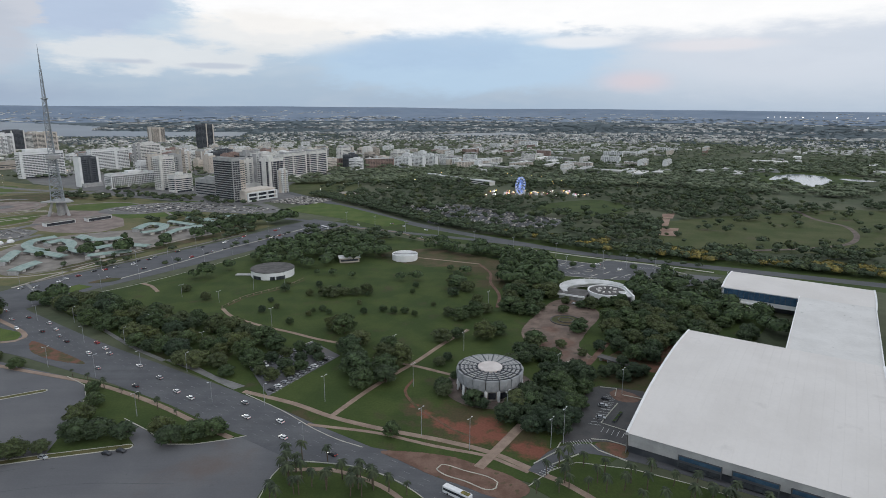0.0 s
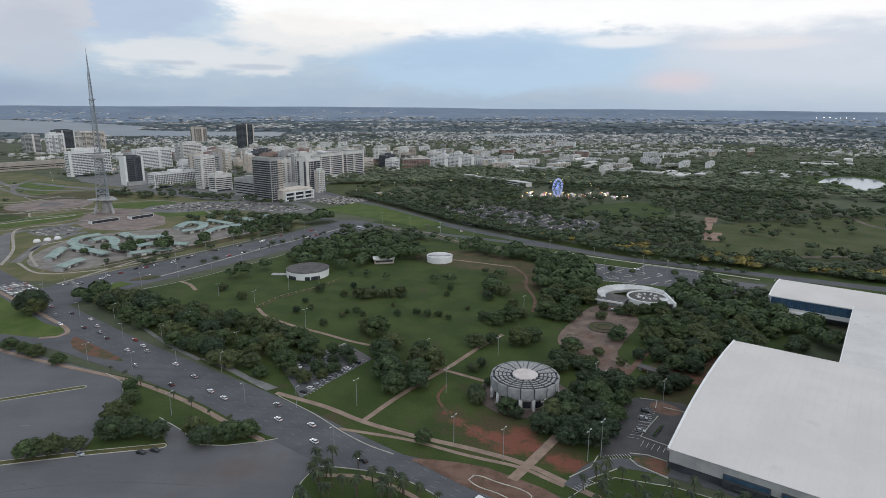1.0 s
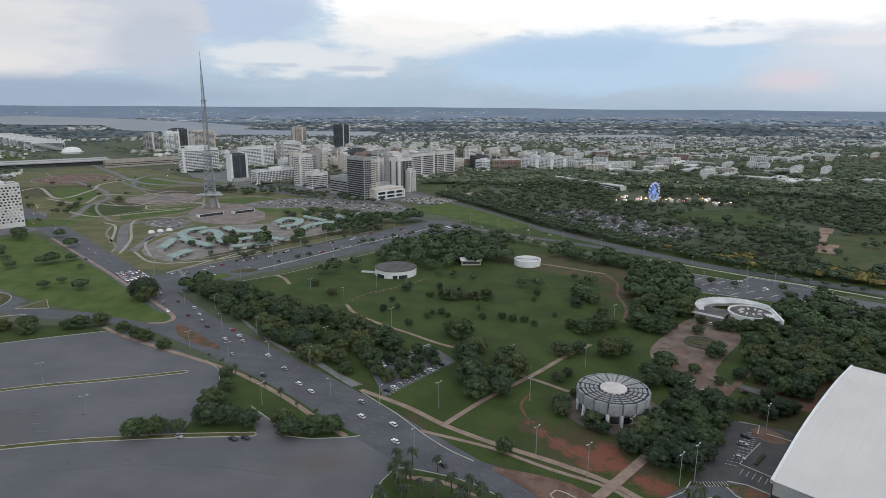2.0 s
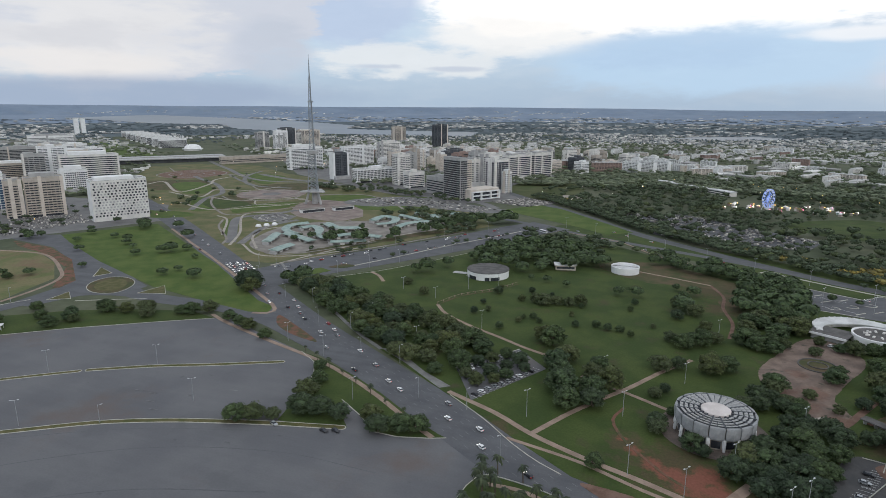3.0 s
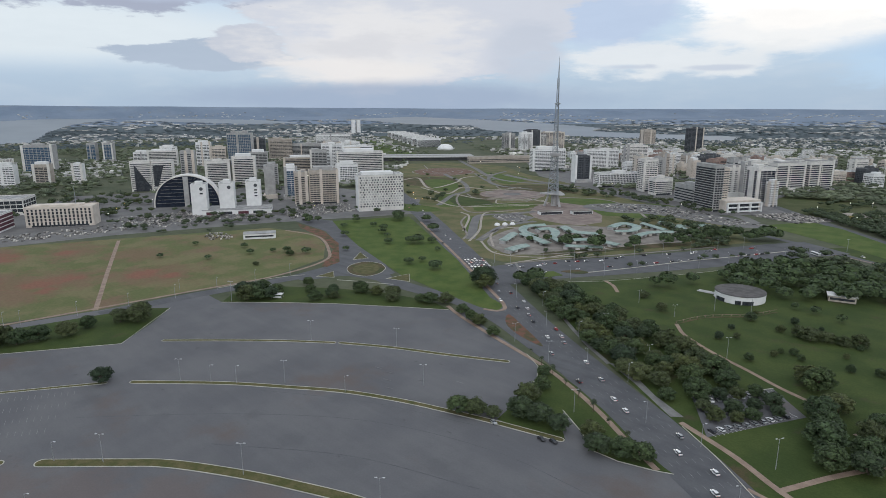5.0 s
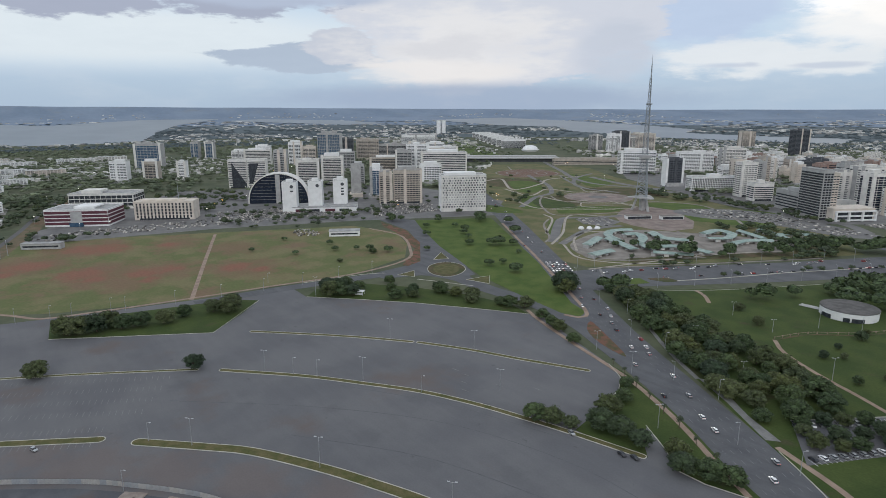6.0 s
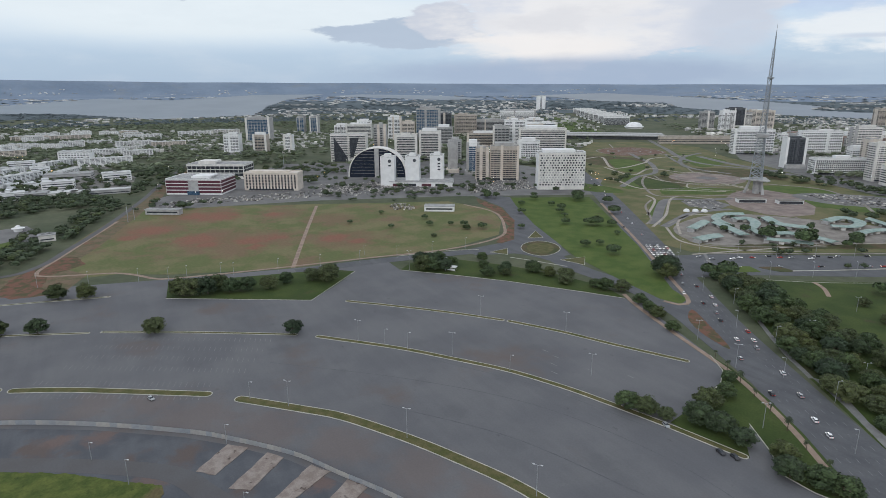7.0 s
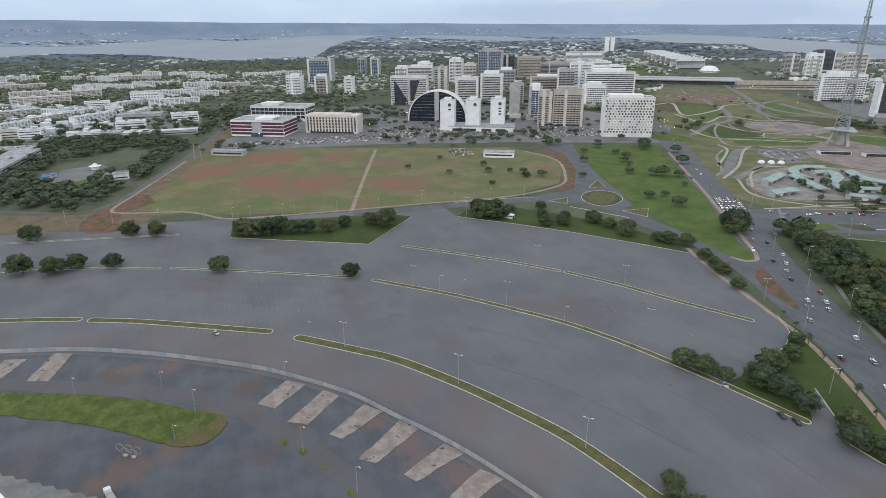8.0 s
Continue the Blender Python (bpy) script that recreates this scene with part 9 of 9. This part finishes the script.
# ---------------------------------------------------------------- vehicles
def car_meshes(paint):
    body = bmesh.new()
    rows = []
    for x, w, z0, z1 in ((-2.1, 0.72, 0.45, 0.80), (-1.95, 0.84, 0.32, 0.95), (-1.0, 0.88, 0.30, 0.98), (0.9, 0.88, 0.30, 0.95), (1.8, 0.84, 0.32, 0.80), (2.1, 0.70, 0.42, 0.66)):
        rows.append([body.verts.new((x, s * w, z)) for s, z in ((-1, z0), (1, z0), (1, z1), (-1, z1))])
    for p, q in zip(rows, rows[1:]):
        for i in range(4):
            body.faces.new((p[i], p[(i + 1) % 4], q[(i + 1) % 4], q[i]))
    body.faces.new(rows[0])
    body.faces.new(rows[-1][::-1])
    top = [body.verts.new(p) for p in ((-1.35, -0.66, 1.44), (0.25, -0.66, 1.46), (0.25, 0.66, 1.46), (-1.35, 0.66, 1.44), (-1.35, -0.66, 1.36), (0.25, -0.66, 1.38), (0.25, 0.66, 1.38), (-1.35, 0.66, 1.36))]
    for q in ((0, 1, 2, 3), (7, 6, 5, 4), (0, 4, 5, 1), (1, 5, 6, 2), (2, 6, 7, 3), (3, 7, 4, 0)):
        body.faces.new([top[i] for i in q])
    glass = bmesh.new()
    lo = [glass.verts.new(p) for p in ((-1.85, -0.80, 0.95), (0.95, -0.80, 0.94), (0.95, 0.80, 0.94), (-1.85, 0.80, 0.95))]
    hi = [glass.verts.new(p) for p in ((-1.38, -0.64, 1.40), (0.22, -0.64, 1.40), (0.22, 0.64, 1.40), (-1.38, 0.64, 1.40))]
    for i in range(4):
        glass.faces.new((lo[i], lo[(i + 1) % 4], hi[(i + 1) % 4], hi[i]))
    wheel = rod(bmesh.new(), (0, -0.1, 0), (0, 0.1, 0), 0.32, 0.32, 10)
    head = one_box(2.0, 2.13, -0.18, 0.18, -0.09, 0.09)
    tail = one_box(-2.13, -2.05, -0.14, 0.14, -0.07, 0.07)
    out = []
    for name, bm, m in (("body", body, paint), ("cabin_glass", glass, "dark_glass"), ("wheel", wheel, "rubber"), ("headlight", head, "head_light"), ("tail_light", tail, "tail_light")):
        data = bpy.data.meshes.new(name)
        bm.to_mesh(data)
        bm.free()
        data.materials.append(MATS[m])
        out.append(data)
    return out


PAINTS = {"white": car_meshes("car_white"), "silver": car_meshes("car_silver"), "black": car_meshes("car_dark"), "red": car_meshes("car_red")}


def car(x, y, turn, colour, driving=True, z=0.08):
    body, windows, wheel, head, tail = PAINTS[colour]
    c = thing("car", pose(x, y, z, 0, 0, turn), f"{colour} car " + ("in traffic on the asphalt avenue" if driving else "parked on the asphalt"), "car", "cars")
    c.scale = (1.04, 1.04, 1.04)
    shell = again("body", body, c)
    again("cabin_glass", windows, shell)
    for wx in (-1.3, 1.3):
        for wy in (-0.82, 0.82):
            again("wheel", wheel, c, pose(wx, wy, 0.32))
    if driving:
        for wy in (-0.55, 0.55):
            again("headlight", head, shell, pose(0, wy, 0.66))
            again("tail_light", tail, shell, pose(0, wy, 0.75))


AVENUE = -36.5


def traffic():
    r = random.Random(15)

    def paint():
        return r.choice(("white", "white", "white", "silver", "silver", "black", "black", "silver", "white", "silver", "black", "white", "red"))

    for x, y in ((-97, 272), (-92, 258), (-75, 254), (-70, 240), (-136, 284), (-170, 315), (-196, 332), (-203, 340), (-209, 333), (-213, 349), (-233, 351), (-252, 371), (-264, 383), (-285, 394), (-294, 390), (-279, 373),
                 (-259, 368), (-152, 300), (-126, 277), (-46, 227), (-192, 312), (-160, 290), (-310, 408), (-318, 400), (-243, 360)):
        out = (Vector((x, y)) - Vector((-230, 340))).dot(Vector((0.595, 0.804))) > 0
        car(x, y, AVENUE + (180 if out else 0), paint())
    # queue at the lights
    for lane in range(6):
        for k in range(6):
            if r.random() < 0.2:
                continue
            p = Vector((-352, 436)) + Vector((-0.81, 0.585)) * (k * 7.0 + r.uniform(-1, 1)) + Vector((0.585, 0.81)) * (lane * 3.4 - 7)
            car(p.x, p.y, AVENUE, paint())
    # sparse traffic beyond
    for k in range(14):
        p = Vector((-420, 478)) + Vector((-0.82, 0.57)) * (k * 24 + r.uniform(0, 14)) + Vector((0.57, 0.82)) * r.choice((-8, -4, 4, 8))
        car(p.x, p.y, AVENUE + r.choice((0, 180)), paint())
    # the road across
    for k in range(34):
        p = Vector((-322, 455)) + Vector((0.5, 0.866)) * (k * 8.4 + r.uniform(-2, 2)) + Vector((0.866, -0.5)) * r.choice((-16, -12.5, -9, 14))
        car(p.x, p.y, 60 + r.choice((0, 180)), paint())
    for k in range(14):
        p = Vector((-90, 745)) + Vector((0.72, -0.69)) * (k * 26 + r.uniform(-8, 8)) + Vector((0.69, 0.72)) * r.choice((-22, -19, 12, 15))
        car(p.x, p.y, -42 + r.choice((0, 180)), paint(), z=0.1)
    for x, y, a in ((-304, 31, 20), (-172, 233, 60), (-166, 224, -20), (-141, 227, -15), (-136, 229, -15), (-470, -110, 80)):
        car(x, y, a, "silver" if x < -160 else "black", False, 0.05)
    for k in range(10):
        car(-104 + 2.4 * k + r.uniform(-0.3, 0.3), 309 + 3.6 * k, -50, r.choice(("white", "silver", "black", "silver", "black")), False, 0.2)
        car(-88 + 2.3 * k, 286 + 4.2 * k, 155, r.choice(("white", "silver", "black", "silver", "black")), False, 0.2)
    for x, y, a in ((79, 270, -15), (82, 277, -15), (70, 274, 60), (75, 258, -15), (98, 427, 20), (92, 430, 20), (110, 436, 40)):
        car(x, y, a, r.choice(("white", "silver", "black")), False, 0.2)
    # bus at the junction
    b = thing("bus", pose(6, 199, 0.08, 0, 0, AVENUE), "white city bus with dark windows and yellow roof stripe", "bus")
    part("body", one_box(-6, 6, -1.25, 1.25, 0.4, 3.1), "car_white", b)
    part("window_band", one_box(-5.7, 5.9, -1.28, 1.28, 1.5, 2.5), "dark_glass", b)
    part("roof_stripe", one_box(2, 5.5, -0.9, 0.9, 3.1, 3.25), "leaf_yellow", b)
    for x in (-3.8, 3.8):
        for y in (-1.1, 1.1):
            part("wheel", rod(bmesh.new(), (x, y - 0.15, 0.5), (x, y + 0.15, 0.5), 0.5, 0.5, 12), "rubber", b)
    b = thing("bus", pose(-140, 706, 0.1, 0, 0, -42), "white city bus in traffic", "bus")
    part("body", one_box(-6, 6, -1.25, 1.25, 0.4, 3.1), "car_white", b)
    part("window_band", one_box(-5.7, 5.9, -1.28, 1.28, 1.5, 2.5), "dark_glass", b)


traffic()


def parked_crowd():
    """Full car parks, joined: hundreds of cars."""
    r = random.Random(33)
    verts, faces = [], []

    def lump(x, y, turn):
        c, s = math.cos(radians(turn)), math.sin(radians(turn))
        b = len(verts)
        for px, py, pz in ((-2.1, -0.85, 0.3), (2.1, -0.85, 0.3), (2.1, 0.85, 0.3), (-2.1, 0.85, 0.3), (-2.1, -0.85, 0.9), (2.1, -0.85, 0.8), (2.1, 0.85, 0.8), (-2.1, 0.85, 0.9), (-1.4, -0.7, 1.5), (0.4, -0.7, 1.5), (0.4, 0.7, 1.5), (-1.4, 0.7, 1.5)):
            verts.append((x + c * px - s * py, y + s * px + c * py, pz))
        faces.extend([[b + i for i in q] for q in ((0, 1, 5, 4), (1, 2, 6, 5), (2, 3, 7, 6), (3, 0, 4, 7), (4, 5, 9, 8), (5, 6, 10, 9), (6, 7, 11, 10), (7, 4, 8, 11), (8, 9, 10, 11))])

    def rows(outline, gap, turn, fill):
        xs, ys = [p[0] for p in outline], [p[1] for p in outline]
        c = Vector((sum(xs) / len(xs), sum(ys) / len(ys)))
        u = Vector((math.cos(radians(turn)), math.sin(radians(turn))))
        v = Vector((-u.y, u.x))
        for i in range(-14, 15):
            for j in range(-60, 61):
                p = c + v * i * gap + u * j * 2.7
                if inside(p.x, p.y, outline) and r.random() < fill:
                    lump(p.x, p.y, turn + 90 + r.uniform(-3, 3))

    rows([(-69, 869), (13, 898), (156, 767), (132, 711), (-17, 742)], 8.5, TURN, 0.4)
    rows([(-262, 905), (-225, 965), (-165, 935), (-200, 880)], 8.0, TURN + 90, 0.85)
    rows([(-870, 330), (-770, 300), (-740, 420), (-760, 480), (-800, 480)], 9.0, TURN + 90, 0.5)
    rows([(-852, 110), (-822, 80), (-782, 250), (-786, 330), (-825, 300)], 8.0, TURN + 90, 0.45)
    rows([(-835, 190), (-800, 90), (-815, 90), (-850, 190)], 8.0, TURN + 90, 0.3)
    rows([(-690, 330), (-650, 322), (-640, 345), (-680, 355)], 9.0, TURN + 90, 0.8)
    rows([(-790, 520), (-700, 500), (-690, 560), (-760, 600)], 8.0, TURN + 90, 0.6)
    rows([(-520, 660), (-500, 700), (-470, 690), (-460, 650), (-490, 640)], 9.0, TURN, 0.45)
    rows([(-460, 815), (-466, 850), (-420, 890), (-355, 896), (-278, 862), (-220, 835), (-250, 812), (-312, 822), (-368, 828), (-413, 806)], 10.0, TURN, 0.4)
    rows([(-880, 300), (-800, 290), (-790, 420), (-850, 440)], 9.0, TURN + 90, 0.55)
    rows([(-760, 480), (-700, 460), (-700, 500), (-770, 520)], 8.0, TURN + 90, 0.55)
    joined("parked_cars", verts, faces, "car_mixed", "hundreds of parked cars in full car parks", "cars")


parked_crowd()


# ---------------------------------------------------------------- street lamps
def lamp_meshes(high, arms):
    pole = rod(bmesh.new(), (0, 0, 0), (0, 0, high), 0.16, 0.09, 8)
    head = bmesh.new()
    for k in range(arms):
        a = k * math.tau / arms
        rod(head, (0, 0, high - 0.2), (1.3 * math.cos(a), 1.3 * math.sin(a), high + 0.15), 0.06, 0.05, 5)
        m = Matrix.Translation((1.5 * math.cos(a), 1.5 * math.sin(a), high + 0.1)) @ Matrix.Rotation(a, 4, "Z") @ Matrix.Diagonal((0.9, 0.4, 0.22, 1))
        bmesh.ops.create_cube(head, size=1.0, matrix=m)
    out = []
    for name, bm, mt in (("pole", pole, "lamp_post"), ("lamp_head", head, "galvanised")):
        data = bpy.data.meshes.new(name)
        bm.to_mesh(data)
        bm.free()
        data.materials.append(MATS[mt])
        out.append(data)
    return out


LAMPS = {1: lamp_meshes(12.5, 1), 2: lamp_meshes(13.5, 2)}


def lamp(x, y, turn=0, arms=2, high=13.5):
    b = thing("street_lamp", pose(x, y, 0.1, 0, 0, turn), "tall grey street lamp with " + ("two heads" if arms == 2 else "one arm"), "street lamp", "street lamps")
    b.scale = (1, 1, high / (13.5 if arms == 2 else 12.5))
    for name, data in zip(("pole", "lamp_head"), LAMPS[arms]):
        again(name, data, b)


def lamps():
    for x, y, h in ((-318, 142, 13), (-305, 153, 10), (-294, 162, 10), (-275, 180, 13), (-243, 196, 9), (-281, 72, 9), (-265, 86, 13), (-214, 122, 14), (-157, 146, 13), (-317, 226, 13), (-269, 256, 12), (-248, 55, 9), (-271, -27, 9), (-238, 18, 11), (-223, 10, 7),
                    (-197, 52, 11), (-169, 64, 11), (-263, 6, 8), (-416, 256, 10), (-428, 230, 16), (-488, 216, 9), (-187, 301, 13), (-218, 229, 12), (-488, 96, 11), (-496, 59, 11)):
        lamp(x, y, 40, 2 if h > 11.5 else 1, h)
    for x, y, h in ((-9, 242, 14), (-58, 274, 14), (-29, 343, 8), (-15, 291, 13), (12, 231, 15), (53, 236, 17), (47, 233, 14), (-113, 378, 13), (-166, 428, 9), (-199, 441, 10), (-191, 375, 10), (-221, 314, 12), (-144, 259, 12), (-146, 345, 9), (31, 260, 13), (65, 313, 9),
                    (92, 283, 14), (13, 339, 12), (33, 413, 14), (-128, 470, 12), (-150, 460, 12), (110, 520, 13), (140, 508, 13), (165, 525, 13), (190, 480, 13), (230, 470, 13)):
        lamp(x, y, 55, 2, h)
    # single-arm lamps along the avenue, the cross road and the axis
    for k in range(12):
        p = Vector((-60, 247)) + Vector((-0.815, 0.58)) * (k * 33)
        lamp(p.x, p.y + (4 if k % 2 else -12), AVENUE + (90 if k % 2 else -90), 1, 11)
    for k in range(9):
        p = Vector((-288, 432)) + Vector((0.5, 0.866)) * (k * 33)
        lamp(p.x, p.y, 150, 1, 12)
        lamp(p.x - 46, p.y + 26, 150, 1, 12)
    for k in range(12):
        p = Vector((-540, -60)) + Vector((0.22, 0.97)) * (k * 34)
        lamp(p.x + 18 * math.sin(k * 0.3), p.y, 10, 1, 11)
    for k in range(9):
        p = Vector((-120, 735)) + Vector((0.80, -0.60)) * (k * 48)
        lamp(p.x, p.y + 10, 50, 2, 13)


lamps()


def city_lights():
    """The first lamps lit in the evening streets, and low ones in place of car lights."""
    r = random.Random(19)

    def lit(x, y, m, high=9):
        b = thing("lit_lamp", pose(x, y, 0), "lamp already lit in the dusk", "street lamp", "lit street lamps")
        part("pole", rod(bmesh.new(), (0, 0, 0), (0, 0, high), 0.14, 0.1, 5), "lamp_post", b)
        bm = bmesh.new()
        bmesh.ops.create_icosphere(bm, subdivisions=1, radius=0.38, matrix=Matrix.Translation((0, 0, high + 0.3)))
        part("bulb", bm, m, b)

    for k in range(16):
        p = Vector((-860, 300)) - GU * (k * 42) + GV * r.choice((-14, 14))
        lit(p.x, p.y, "lamp_amber" if k % 3 else "lamp_white")
    for k in range(14):
        p = Vector((-720, 520)) - GU * (k * 40) + GV * r.choice((-8, 8))
        lit(p.x, p.y, "lamp_amber" if k % 3 == 0 else "lamp_white")
    for k in range(8):
        p = Vector((-230, 950)) + GU * r.uniform(-40, 180) + GV * r.uniform(0, 240)
        lit(p.x, p.y, "lamp_white")
    # low lamps added to stand in for the lights of traffic here
    for k in range(16):
        p = Vector((-742, 680)) + GU * r.uniform(-90, 40) + GV * r.uniform(0, 46)
        lit(p.x, p.y, r.choice(("lamp_amber", "lamp_white")), 2.0)
    for k in range(40):
        p = Vector((r.uniform(-1500, -800), r.uniform(-350, 200)))
        lit(p.x, p.y, r.choice(("lamp_white", "lamp_white", "lamp_white", "lamp_amber")), 10)
    for k in range(26):
        p = Vector((-620, 1000)) + GU * r.uniform(-500, 300) + GV * r.uniform(-40, 320)
        lit(p.x, p.y, r.choice(("lamp_white", "lamp_white", "lamp_amber")), 9)
    for k in range(18):
        p = Vector((-60, 1180)) + GU * r.uniform(-60, 420) + GV * r.uniform(-60, 160)
        lit(p.x, p.y, "lamp_amber")


city_lights()


def airfield():
    """Floodlight masts burning on the far plain."""
    for k, off in enumerate((-27.6, -28.1, -28.5, -28.9, -29.2, -29.6, -30.1, -31.5, -32.4, -33.6, -34.4)):
        q = 4110 + 14 * (k % 3)
        x, y = -math.sin(radians(off)) * q, math.cos(radians(off)) * q
        b = thing("floodlight_mast", pose(x, y, far_height(x, y) - 1, 0, 0, off), "tall floodlight mast burning on the far plain", "floodlight", "airfield floodlights")
        part("mast", rod(bmesh.new(), (0, 0, 0), (0, 0, 16), 0.7, 0.5, 6), "lamp_post", b)
        part("lamp_bank", one_box(-1.9, 1.9, -0.6, 0.6, 14, 16.4), "lamp_white", b)


airfield()
